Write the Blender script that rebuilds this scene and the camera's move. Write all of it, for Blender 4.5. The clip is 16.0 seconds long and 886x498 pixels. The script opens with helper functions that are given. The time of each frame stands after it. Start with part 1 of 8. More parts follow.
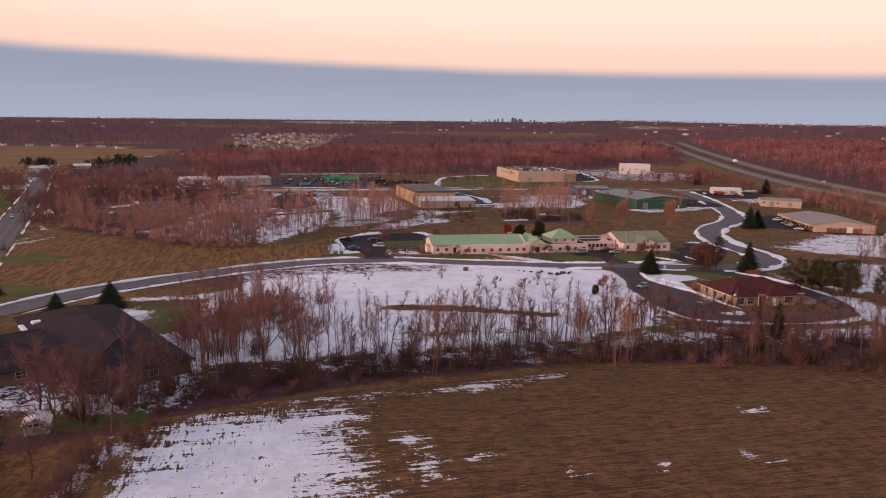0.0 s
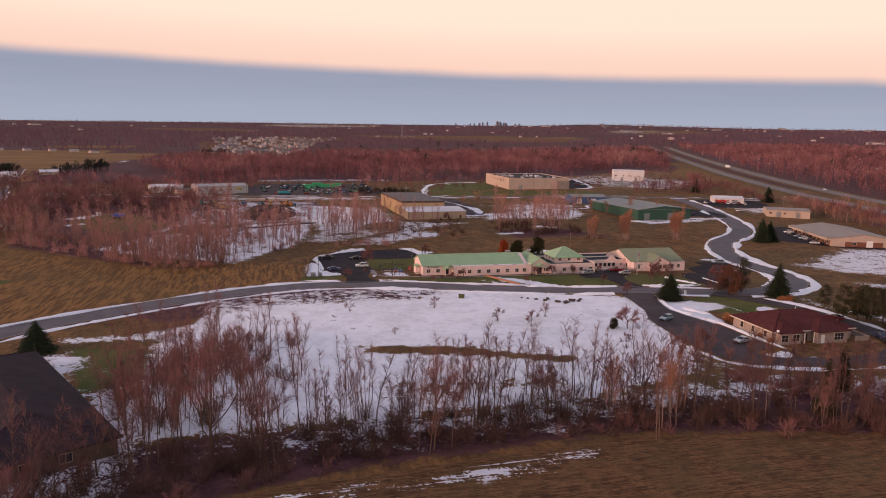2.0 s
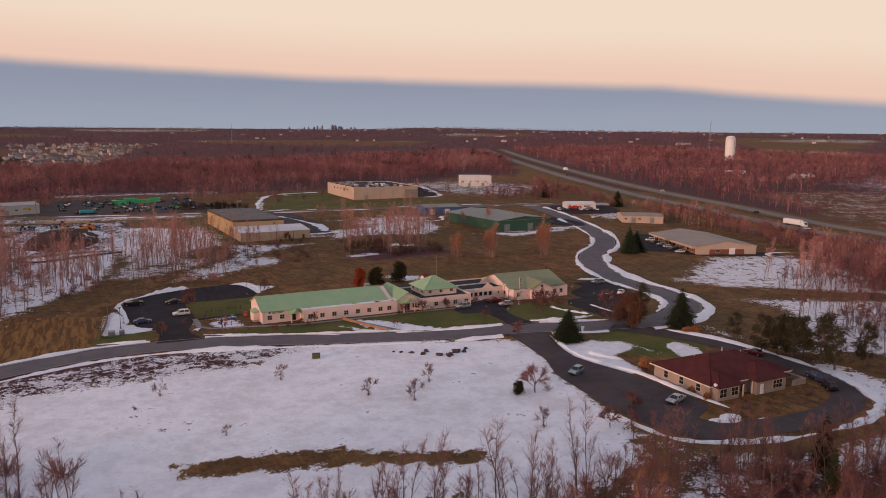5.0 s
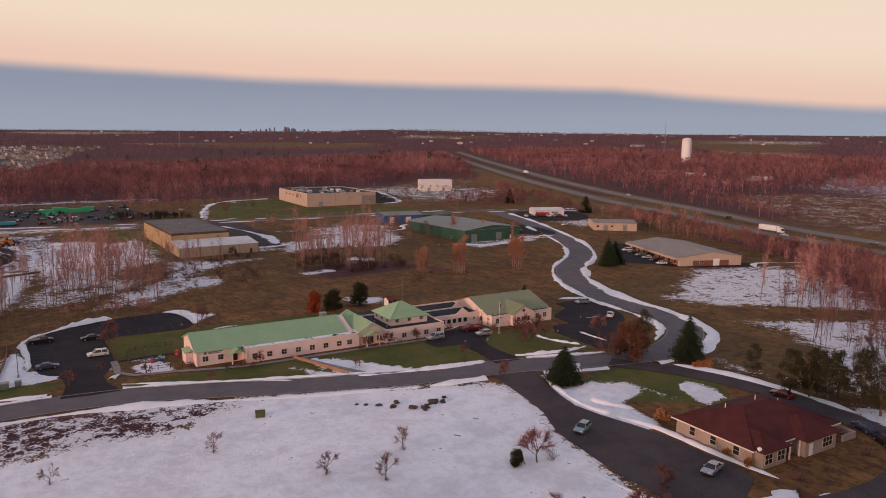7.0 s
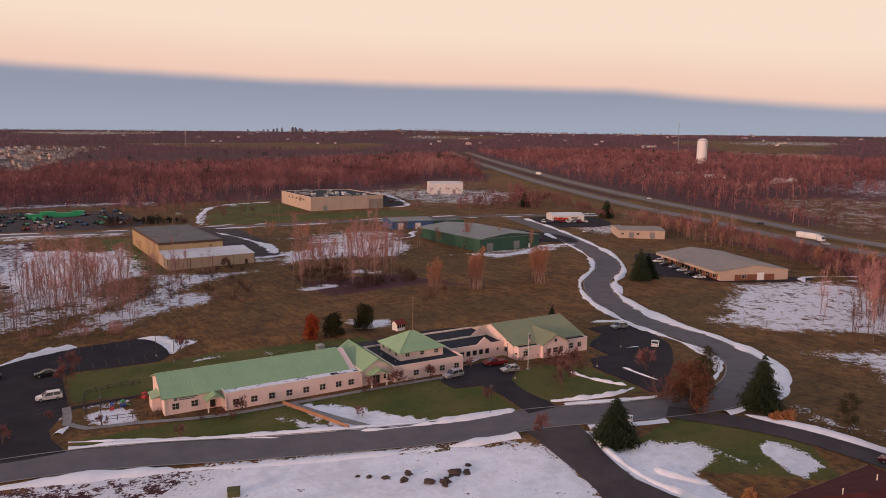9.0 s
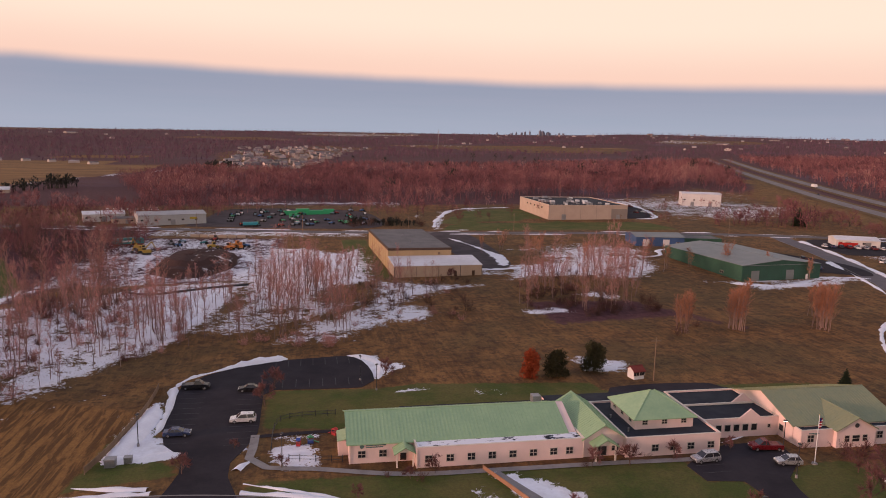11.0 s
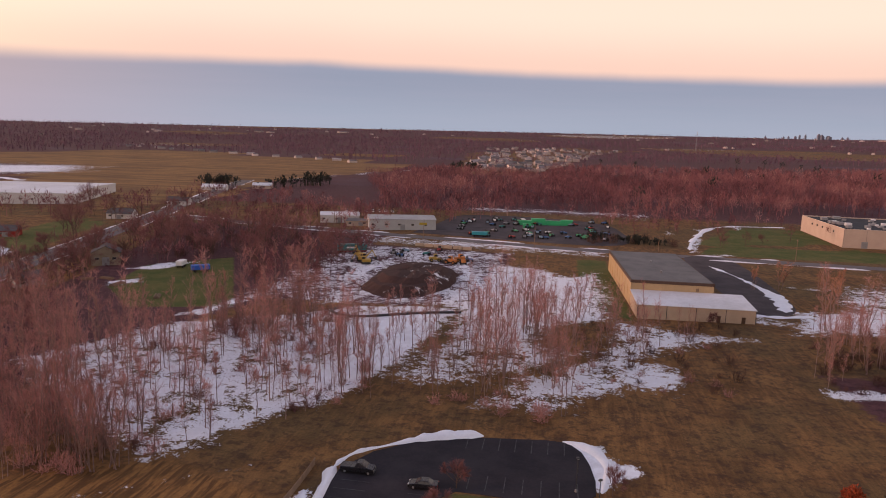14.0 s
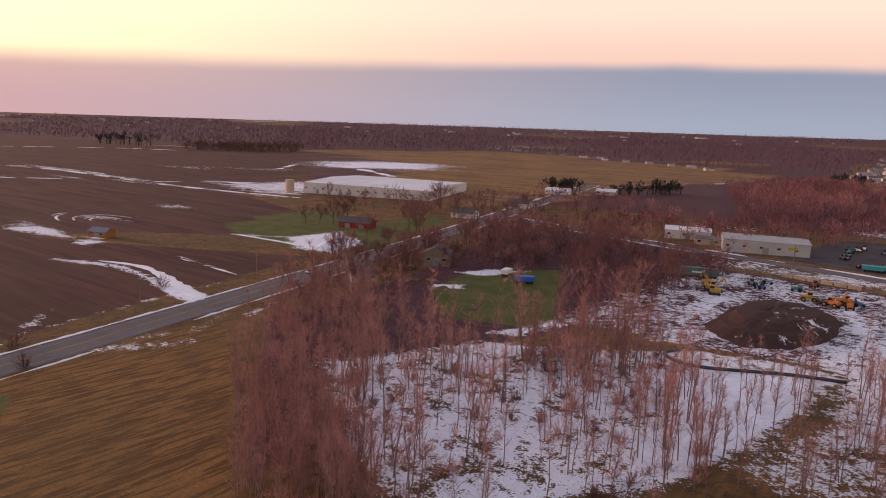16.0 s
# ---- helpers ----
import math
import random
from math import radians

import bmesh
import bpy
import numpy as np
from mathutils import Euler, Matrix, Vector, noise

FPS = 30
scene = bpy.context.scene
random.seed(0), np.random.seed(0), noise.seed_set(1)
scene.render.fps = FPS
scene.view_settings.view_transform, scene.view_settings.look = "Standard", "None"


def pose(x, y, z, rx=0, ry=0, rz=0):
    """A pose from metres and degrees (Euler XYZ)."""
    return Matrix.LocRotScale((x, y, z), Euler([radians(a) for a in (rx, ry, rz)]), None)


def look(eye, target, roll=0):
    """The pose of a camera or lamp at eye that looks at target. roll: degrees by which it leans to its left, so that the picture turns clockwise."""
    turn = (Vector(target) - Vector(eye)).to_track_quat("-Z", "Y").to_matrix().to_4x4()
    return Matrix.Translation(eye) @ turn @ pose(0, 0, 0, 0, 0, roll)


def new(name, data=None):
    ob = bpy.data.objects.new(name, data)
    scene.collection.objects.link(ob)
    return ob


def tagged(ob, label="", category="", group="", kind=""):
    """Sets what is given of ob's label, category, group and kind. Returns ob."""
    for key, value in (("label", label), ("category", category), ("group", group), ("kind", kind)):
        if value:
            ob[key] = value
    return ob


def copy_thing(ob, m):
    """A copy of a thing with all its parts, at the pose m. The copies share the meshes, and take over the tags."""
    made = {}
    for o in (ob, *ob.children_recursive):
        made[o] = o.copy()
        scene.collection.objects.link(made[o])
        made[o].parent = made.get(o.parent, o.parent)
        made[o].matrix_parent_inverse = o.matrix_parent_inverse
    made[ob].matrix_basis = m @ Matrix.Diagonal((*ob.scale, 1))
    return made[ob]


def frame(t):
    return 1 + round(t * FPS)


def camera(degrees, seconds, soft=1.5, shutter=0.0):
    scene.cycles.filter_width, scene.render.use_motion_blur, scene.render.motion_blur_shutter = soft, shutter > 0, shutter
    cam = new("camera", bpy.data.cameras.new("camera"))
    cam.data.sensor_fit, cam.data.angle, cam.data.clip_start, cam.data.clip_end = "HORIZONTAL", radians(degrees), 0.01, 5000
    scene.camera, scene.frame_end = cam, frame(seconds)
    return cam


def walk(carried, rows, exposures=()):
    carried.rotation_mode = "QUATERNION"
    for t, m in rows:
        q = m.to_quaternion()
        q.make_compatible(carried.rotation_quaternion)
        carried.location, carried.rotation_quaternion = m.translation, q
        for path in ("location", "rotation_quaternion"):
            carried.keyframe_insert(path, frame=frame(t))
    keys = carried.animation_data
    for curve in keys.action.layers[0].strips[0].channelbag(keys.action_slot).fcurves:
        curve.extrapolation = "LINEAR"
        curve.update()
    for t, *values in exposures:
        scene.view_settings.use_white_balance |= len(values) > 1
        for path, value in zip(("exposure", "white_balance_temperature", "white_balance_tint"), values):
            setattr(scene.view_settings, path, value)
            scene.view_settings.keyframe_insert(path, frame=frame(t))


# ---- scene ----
cam = camera(64.3, 16.0, soft=0.95)
METRES, EYE, TILT, LEAN, TURN = 245.1, 50.0, 0.0, 0.0, -12.8
ROWS = [
    (0.0, 0.0, 0.0, 0.0, 0.17, -9.8, -0.98),
    (0.5, -0.0024, 0.0283, 0.0005, 0.09, -9.74, -1.05),
    (1.0, -0.0048, 0.0584, 0.0018, 0.04, -9.67, -1.1),
    (1.5, -0.0077, 0.0896, 0.0032, -0.01, -9.6, -1.12),
    (2.0, -0.0099, 0.1219, 0.0042, -1.1, -9.5, -1.08),
    (2.5, -0.014, 0.1538, 0.0048, -9.76, -9.3, -0.76),
    (3.0, -0.0178, 0.1854, 0.005, -12.61, -9.23, -0.71),
    (3.2, -0.0185, 0.198, 0.0055, -12.75, -9.2, -0.7),
    (5.3, -0.0093, 0.3288, 0.011, -15.15, -8.95, -0.66),
    (5.5, -0.0077, 0.3412, 0.0115, -16.14, -8.94, -0.64),
    (6.0, -0.0037, 0.3722, 0.0122, -17.93, -8.86, -0.55),
    (6.5, 0.0004, 0.4014, 0.0125, -17.98, -8.85, -0.57),
    (7.0, 0.0054, 0.4302, 0.0124, -17.93, -8.84, -0.61),
    (7.5, 0.011, 0.4592, 0.0124, -17.92, -8.83, -0.64),
    (8.0, 0.0174, 0.4887, 0.0124, -17.91, -8.82, -0.64),
    (8.2, 0.0201, 0.5003, 0.0124, -17.9, -8.82, -0.64),
    (10.3, 0.05, 0.6211, 0.0133, -8.45, -8.79, -0.95),
    (10.5, 0.0525, 0.6328, 0.0136, -5.4, -8.79, -1.04),
    (11.0, 0.0584, 0.662, 0.0145, 2.37, -8.86, -1.29),
    (11.5, 0.0615, 0.6922, 0.0156, 2.74, -8.87, -1.35),
    (12.0, 0.061, 0.723, 0.0166, 5.31, -8.9, -1.43),
    (12.5, 0.0585, 0.7537, 0.0175, 12.14, -9.04, -1.63),
    (13.0, 0.0548, 0.7854, 0.018, 15.3, -9.12, -1.7),
    (13.5, 0.0466, 0.8169, 0.0182, 16.78, -9.17, -1.74),
    (14.0, 0.0361, 0.8486, 0.0182, 22.25, -9.28, -1.88),
    (14.5, 0.0244, 0.8789, 0.018, 27.68, -9.38, -1.98),
    (15.0, 0.0064, 0.9085, 0.0167, 34.08, -9.53, -2.15),
    (15.5, -0.0093, 0.94, 0.015, 50.09, -9.98, -2.44),
    (16.0, -0.0322, 0.969, 0.0137, 50.15, -9.96, -2.48),
]
walk(cam, [(t, pose(0, 0, EYE, TILT, LEAN, TURN) @ pose(METRES * x, METRES * y, METRES * z, 90 + pitch, roll, yaw)) for t, x, y, z, yaw, pitch, roll in ROWS], [(0.0, 0.04, 6500, 25.5), (2.0, 0.02, 6500, 25.5), (3.0, -0.08, 6500, 23.5), (5.5, -0.22, 6500, 21.5), (8.0, -0.2, 6500, 22.0), (10.5, -0.02, 6500, 24.5), (12.0, 0.03, 6500, 25.5), (14.0, 0.03, 6500, 25.5), (16.0, 0.0, 6500, 26.0)])


# ---- world and sun ----
def lin(r, g, b, a=1.0):
    return tuple((c / 255 / 12.92 if c <= 10 else ((c / 255 + 0.055) / 1.055) ** 2.4) for c in (r, g, b)) + (a,)


SUN_YAW, SUN_UP = 104.0, 7.0     # degrees to the left of +y, degrees above the horizon


class Net:
    """Short hand for a node tree."""

    def __init__(self, tree):
        self.tree = tree
        tree.nodes.clear()

    def add(self, kind, ins=None, **props):
        n = self.tree.nodes.new(kind)
        if "operation" in props:
            n.operation = props["operation"]
        if "blend" in props:
            n.data_type, n.blend_type = "RGBA", props["blend"]
        if "clamp" in props:
            n.use_clamp = props["clamp"]
        if "interp" in props:
            n.interpolation_type = props["interp"]
        if "attr" in props:
            n.attribute_name = props["attr"]
        for k, v in (ins or {}).items():
            self.put(n.inputs[k], v)
        return n

    def put(self, sock, v):
        if isinstance(v, bpy.types.NodeSocket):
            self.tree.links.new(v, sock)
        else:
            sock.default_value = v

    def math(self, op, a, b=0.0, c=0.0, clamp=False):
        return self.add("ShaderNodeMath", {0: a, 1: b, 2: c}, operation=op, clamp=clamp).outputs[0]

    def mix(self, f, a, b, blend="MIX"):
        return self.add("ShaderNodeMix", {0: f, 6: a, 7: b}, blend=blend).outputs[2]

    def step(self, v, lo, hi, a=0.0, b=1.0):
        return self.add("ShaderNodeMapRange", {0: v, 1: lo, 2: hi, 3: a, 4: b}, interp="SMOOTHSTEP").outputs[0]

    def noise(self, vec, scale, detail=4.0, rough=0.6, distort=0.0):
        return self.add("ShaderNodeTexNoise", {"Vector": vec, "Scale": scale, "Detail": detail, "Roughness": rough, "Distortion": distort}).outputs[0]

    def ramp(self, v, stops):
        n = self.add("ShaderNodeValToRGB", {0: v})
        e = n.color_ramp.elements
        while len(e) < len(stops):
            e.new(0.5)
        for k, (p, c) in zip(e, stops):
            k.position, k.color = p, c if len(c) == 4 else (*c, 1)
        return n.outputs[0]


def make_world():
    w = bpy.data.worlds.new("evening_sky")
    scene.world = w
    w.use_nodes = True
    n = Net(w.node_tree)
    d = n.add("ShaderNodeTexCoord").outputs["Generated"]
    xyz = n.add("ShaderNodeSeparateXYZ", {0: d})
    x, y, z = xyz.outputs
    up = n.math("MULTIPLY", n.math("ARCSINE", z), 57.2958)
    yaw = n.math("MULTIPLY", n.math("ARCTAN2", n.math("MULTIPLY", x, -1.0), y), 57.2958)
    # top edge of the cloud bank, in tenths of a degree of height, from yaw -80 to 120
    along = n.math("DIVIDE", n.math("ADD", yaw, 80.0), 200.0)
    g = lambda v: (v / 10, v / 10, v / 10)
    edge = n.math("MULTIPLY", n.ramp(along, [(0.0, g(1.6)), (0.095, g(2.4)), (0.18, g(3.9)), (0.26, g(4.25)), (0.34, g(4.55)), (0.425, g(4.9)), (0.5, g(5.15)), (0.585, g(4.65)), (0.745, g(3.7)), (1.0, g(3.0))]), 10.0)
    wob = n.noise(d, 9.0, 5.0, 0.55)
    edge = n.math("ADD", edge, n.math("MULTIPLY", n.math("SUBTRACT", wob, 0.5), 0.32))
    over = n.math("SUBTRACT", up, edge)
    soft = n.step(yaw, 20.0, 70.0, 0.5, 1.0)
    above = n.step(n.math("DIVIDE", over, soft), -1.0, 1.0)
    # the bank: blue grey, paler at the horizon, warmer towards the sun
    left = n.step(yaw, 15.0, 85.0)
    bank = n.mix(n.step(up, 0.3, 4.5), lin(157, 174, 186), lin(143, 158, 172))
    bank = n.mix(left, bank, n.mix(n.step(up, 0.3, 4.5), lin(214, 172, 165), lin(232, 190, 165)))
    streak = n.noise(n.add("ShaderNodeCombineXYZ", {0: n.math("MULTIPLY", yaw, 0.05), 1: n.math("MULTIPLY", up, 0.9), 2: 0.0}).outputs[0], 1.0, 4.0, 0.6)
    bank = n.mix(n.math("MULTIPLY", streak, 0.16), bank, lin(205, 190, 200))
    # clear sky over it
    peach = n.mix(n.step(over, 0.0, 4.5), lin(246, 213, 187), lin(252, 236, 207))
    peach = n.mix(n.math("MULTIPLY", streak, 0.12), peach, lin(250, 222, 205))
    toward = n.math("SUBTRACT", 1.0, n.math("DIVIDE", n.math("ABSOLUTE", n.math("SUBTRACT", yaw, 82.0)), 55.0), clamp=True)
    peach = n.mix(n.math("MULTIPLY", n.math("POWER", toward, 1.6), 0.95), peach, (1.75, 1.5, 0.75, 1))
    sky = n.mix(above, bank, peach)
    nish = n.add("ShaderNodeTexSky")
    nish.sky_type, nish.sun_disc = "NISHITA", False
    nish.sun_elevation, nish.sun_rotation = radians(SUN_UP), radians(-SUN_YAW)
    high = n.mix(1.0, nish.outputs[0], (0.145, 0.138, 0.15, 1), "MULTIPLY")
    sky = n.mix(n.step(up, 11.0, 40.0), sky, n.mix(0.5, high, (0.62, 0.66, 0.84, 1)))
    bg = n.add("ShaderNodeBackground", {0: sky, 1: 1.0})
    n.tree.links.new(bg.outputs[0], n.add("ShaderNodeOutputWorld").inputs[0])


make_world()
sun = new("sun", bpy.data.lights.new("sun", "SUN"))
sun.data.energy, sun.data.angle, sun.data.color = 2.5, radians(4.0), (1.0, 0.58, 0.42)
sa, se = radians(SUN_YAW), radians(SUN_UP)
sun.matrix_world = look((-math.sin(sa) * math.cos(se) * 900, math.cos(sa) * math.cos(se) * 900, math.sin(se) * 900), (0, 0, 0))


# ---- materials ----
MATS = {}


def mat(name, a, b=None, rough=0.8, scale=0.6, fine=6.0, metal=0.0, bump=0.15, rand=0.0, island=0.0, spec=0.3):
    """A surface that varies between two colours at two scales, with fine relief."""
    if name in MATS:
        return MATS[name]
    b = b or tuple(c * 0.8 for c in a)
    spec = 0.1 if spec == 0.3 and rough >= 0.75 else spec
    m = bpy.data.materials.new(name)
    m.use_nodes = True
    n = Net(m.node_tree)
    pos = n.add("ShaderNodeTexCoord").outputs["Object"]
    big, small = n.noise(pos, scale, 3.0), n.noise(pos, fine, 4.0, 0.7)
    f = n.math("ADD", n.math("MULTIPLY", big, 0.6), n.math("MULTIPLY", small, 0.4))
    col = n.mix(n.step(f, 0.32, 0.68), (*a, 1), (*b, 1))
    if rand:
        r = n.add("ShaderNodeObjectInfo").outputs["Random"]
        col = n.mix(1.0, col, n.ramp(r, [(0, (1 - rand,) * 3), (1, (1 + rand,) * 3)]), "MULTIPLY")
    if island:
        r = n.add("ShaderNodeNewGeometry").outputs["Random Per Island"]
        col = n.mix(1.0, col, n.ramp(r, [(0, (1 - island, 1 - island, 1 - island)), (1, (1 + island, 1 + island * 0.8, 1 + island * 0.7))]), "MULTIPLY")
    p = n.add("ShaderNodeBsdfPrincipled", {"Base Color": col, "Metallic": metal, "Specular IOR Level": spec})
    n.put(p.inputs["Roughness"], n.step(small, 0.2, 0.8, max(0.02, rough - 0.1), min(1.0, rough + 0.1)))
    if bump:
        n.put(p.inputs["Normal"], n.add("ShaderNodeBump", {"Strength": bump, "Distance": 0.05, "Height": small}).outputs[0])
    n.tree.links.new(p.outputs[0], n.add("ShaderNodeOutputMaterial").inputs[0])
    MATS[name] = m
    return m


def c(r, g, b):
    return lin(r, g, b)[:3]


ASPHALT = mat("asphalt", (0.125, 0.113, 0.12), (0.165, 0.15, 0.155), 0.9, 0.25, 3.0, spec=0.08)
ASPHALT_OLD = mat("worn_asphalt", (0.125, 0.108, 0.108), (0.17, 0.15, 0.148), 0.9, 0.12, 2.0, spec=0.08)
HIGHWAY_PAVE = mat("pale_concrete_paving", (0.19, 0.165, 0.155), (0.25, 0.22, 0.205), 0.9, 0.05, 1.0, spec=0.08)
LOT_WORN = mat("worn_lot_asphalt", (0.06, 0.049, 0.051), (0.10, 0.084, 0.084), 0.92, 0.12, 2.0, spec=0.06)
LOT = mat("lot_asphalt", (0.028, 0.025, 0.029), (0.048, 0.042, 0.046), 0.92, 0.15, 2.0, spec=0.06)
CONCRETE = mat("concrete", (0.30, 0.28, 0.26), (0.22, 0.2, 0.19), 0.85, 0.5)
SNOW = mat("snow", (0.84, 0.85, 0.88), (0.74, 0.74, 0.77), 0.7, 0.35, 2.5, bump=0.5)
DIRTY_SNOW = mat("dirty_snow", (0.82, 0.82, 0.85), (0.64, 0.62, 0.62), 0.75, 0.5, 2.0, bump=0.6)
PAINT_LINE = mat("road_paint", (0.26, 0.25, 0.25), (0.09, 0.09, 0.09), 0.7, 0.8)
WORN_LINE = mat("worn_bay_paint", (0.1, 0.096, 0.096), (0.035, 0.033, 0.035), 0.8, 0.9)
YELLOW_LINE = mat("yellow_road_paint", (0.45, 0.3, 0.07), (0.2, 0.14, 0.06), 0.7, 1.5)
STUCCO = mat("cream_stucco", (0.78, 0.60, 0.55), (0.70, 0.53, 0.485), 0.85, 0.3)
TRIM = mat("cream_trim", (0.78, 0.68, 0.58), None, 0.6, 1.0)
GREEN_ROOF = mat("green_metal_roof", (0.30, 0.44, 0.24), (0.235, 0.375, 0.21), 0.42, 0.25, 2.0, 0.0, 0.06, rand=0.05)
OLIVE_ROOF = mat("faded_green_roof", (0.26, 0.27, 0.145), (0.20, 0.235, 0.14), 0.5, 0.25, 2.0, 0.0, 0.06)
BLACK_ROOF = mat("black_membrane", (0.022, 0.026, 0.034), (0.045, 0.048, 0.055), 0.8, 0.3)
GLASS = mat("window_glass", (0.02, 0.022, 0.028), (0.03, 0.03, 0.035), 0.06, 0.5, 2.0, 0.0, 0.0, spec=0.6)
FRAME = mat("window_frame", (0.55, 0.48, 0.4), None, 0.6)
DARK = mat("dark_metal", (0.03, 0.03, 0.032), (0.05, 0.05, 0.05), 0.5)
GREY_METAL = mat("galvanised_metal", (0.32, 0.32, 0.33), (0.24, 0.24, 0.25), 0.45, 0.5, 4.0, 0.6)
WHITE_PAINT = mat("white_paint", (0.78, 0.77, 0.75), (0.66, 0.65, 0.63), 0.6)
BARK = mat("bark", (0.09, 0.058, 0.046), (0.15, 0.10, 0.08), 0.9, 1.5, 6.0, rand=0.2)
BARK_PALE = mat("pale_bark", (0.20, 0.13, 0.112), (0.31, 0.21, 0.18), 0.9, 1.5, 6.0, rand=0.2)
TWIG = mat("twigs", (0.155, 0.07, 0.066), (0.235, 0.11, 0.10), 0.9, 0.5, 3.0, bump=0.0, rand=0.3)
TWIG_PINK = mat("pinkish_twigs", (0.42, 0.19, 0.165), (0.56, 0.275, 0.23), 0.9, 0.4, 3.0, bump=0.0, rand=0.25)
TWIG_ORANGE = mat("orange_twigs", (0.32, 0.14, 0.08), (0.42, 0.20, 0.12), 0.9, 0.4, 3.0, bump=0.0, rand=0.2)
TWIG_DARK = mat("dark_twigs", (0.085, 0.045, 0.036), (0.13, 0.068, 0.052), 0.9, 0.4, 3.0, bump=0.0, rand=0.3)
BROWN_LEAVES = mat("brown_oak_leaves", (0.15, 0.06, 0.033), (0.10, 0.043, 0.026), 0.85, 0.5, 3.0, bump=0.0)
TAN_LEAVES = mat("tan_grass_blades", (0.36, 0.17, 0.075), (0.27, 0.12, 0.05), 0.85, 0.5, 3.0, bump=0.0)
RUST = mat("rusty_leaves", (0.33, 0.07, 0.025), (0.22, 0.045, 0.02), 0.85, 0.5, 3.0, bump=0.0)
NEEDLES = mat("spruce_needles", (0.022, 0.034, 0.018), (0.045, 0.055, 0.028), 0.85, 0.7, 4.0, bump=0.0, rand=0.25)
NEEDLES_WARM = mat("olive_needles", (0.03, 0.031, 0.015), (0.05, 0.045, 0.021), 0.85, 0.7, 4.0, bump=0.0, rand=0.25)


def wood_mat(name, tones, scale):
    """Bare woods: every tree has its own tone, and stands differ from one another."""
    m = bpy.data.materials.new(name)
    m.use_nodes = True
    n = Net(m.node_tree)
    pos = n.add("ShaderNodeNewGeometry").outputs["Position"]
    tone = n.add("ShaderNodeAttribute", attr="tone").outputs["Fac"]
    stand = n.noise(pos, scale, 4.0, 0.6)
    f = n.math("ADD", n.math("MULTIPLY", tone, 0.75), n.math("MULTIPLY", n.math("SUBTRACT", stand, 0.35), 0.8))
    col = n.ramp(f, tones)
    p = n.add("ShaderNodeBsdfPrincipled", {"Base Color": col, "Roughness": 0.95, "Specular IOR Level": 0.1})
    n.tree.links.new(p.outputs[0], n.add("ShaderNodeOutputMaterial").inputs[0])
    MATS[name] = m
    return m


FOREST = wood_mat("winter_wood", [(0.0, (0.068, 0.029, 0.036)), (0.35, (0.155, 0.063, 0.069)), (0.65, (0.275, 0.116, 0.114)), (0.85, (0.385, 0.19, 0.17)), (1.0, (0.45, 0.26, 0.22))], 0.012)
# mauve shift of distance haze is mixed into these far tones
FOREST_HAZED = wood_mat("distant_wood", [(0.0, (0.10, 0.055, 0.075)), (0.4, (0.145, 0.077, 0.102)), (0.75, (0.20, 0.105, 0.13)), (1.0, (0.26, 0.15, 0.165))], 0.004)
EVERGREEN_FAR = mat("distant_evergreen", (0.03, 0.035, 0.03), (0.05, 0.05, 0.04), 0.95, 0.05, 0.5, bump=0.0)

SOIL = mat("dark_soil", (0.042, 0.03, 0.026), (0.075, 0.052, 0.042), 0.95, 0.2, 1.2, bump=0.6)
WOOD = mat("weathered_wood", (0.25, 0.17, 0.11), (0.17, 0.115, 0.08), 0.85, 0.7)
TYRE = mat("tyre_rubber", (0.02, 0.02, 0.02), (0.03, 0.03, 0.03), 0.85)
RIM = mat("wheel_rim", (0.45, 0.45, 0.46), (0.35, 0.35, 0.36), 0.35, metal=0.7)
RED_LIGHT = mat("red_lamp_glass", (0.4, 0.02, 0.02), None, 0.3)
CLEAR_LIGHT = mat("clear_lamp_glass", (0.75, 0.75, 0.72), None, 0.2)


def patchy(name, under, over, scale, level, stretch=(1, 1, 1)):
    """Snow lying in ragged patches on something dark."""
    m = bpy.data.materials.new(name)
    m.use_nodes = True
    n = Net(m.node_tree)
    pos = n.add("ShaderNodeMapping", {0: n.add("ShaderNodeTexCoord").outputs["Object"], 3: stretch}).outputs[0]
    a, b = n.noise(pos, scale, 5, 0.7), n.noise(pos, scale * 5, 4, 0.7)
    f = n.step(n.math("ADD", a, n.math("MULTIPLY", b, 0.4)), level, level + 0.05)
    col = n.mix(f, n.mix(b, (*under, 1), (*(c * 1.7 for c in under), 1)), (*over, 1))
    p = n.add("ShaderNodeBsdfPrincipled", {"Base Color": col, "Roughness": 0.9, "Specular IOR Level": 0.1})
    n.put(p.inputs["Normal"], n.add("ShaderNodeBump", {"Strength": 0.5, "Distance": 0.15, "Height": b}).outputs[0])
    n.tree.links.new(p.outputs[0], n.add("ShaderNodeOutputMaterial").inputs[0])
    return m


PATCHY_SNOW = patchy("thawing_roof_snow", (0.02, 0.022, 0.028), (0.8, 0.8, 0.83), 0.35, 0.62, (0.5, 1.0, 1))
SNOWY_SOIL = patchy("soil_with_snow_streaks", (0.048, 0.028, 0.024), (0.7, 0.69, 0.7), 0.16, 0.83, (1, 1, 0.3))


def paint(name, r, g, b, rough=0.3, metal=0.2):
    return mat(name, (r, g, b), tuple(v * 0.85 for v in (r, g, b)), rough, 0.8, 5.0, metal, 0.02, spec=0.5)


# ---- the lie of the land ----
def smooth(t):
    t = np.clip(t, 0, 1)
    return t * t * (3 - 2 * t)


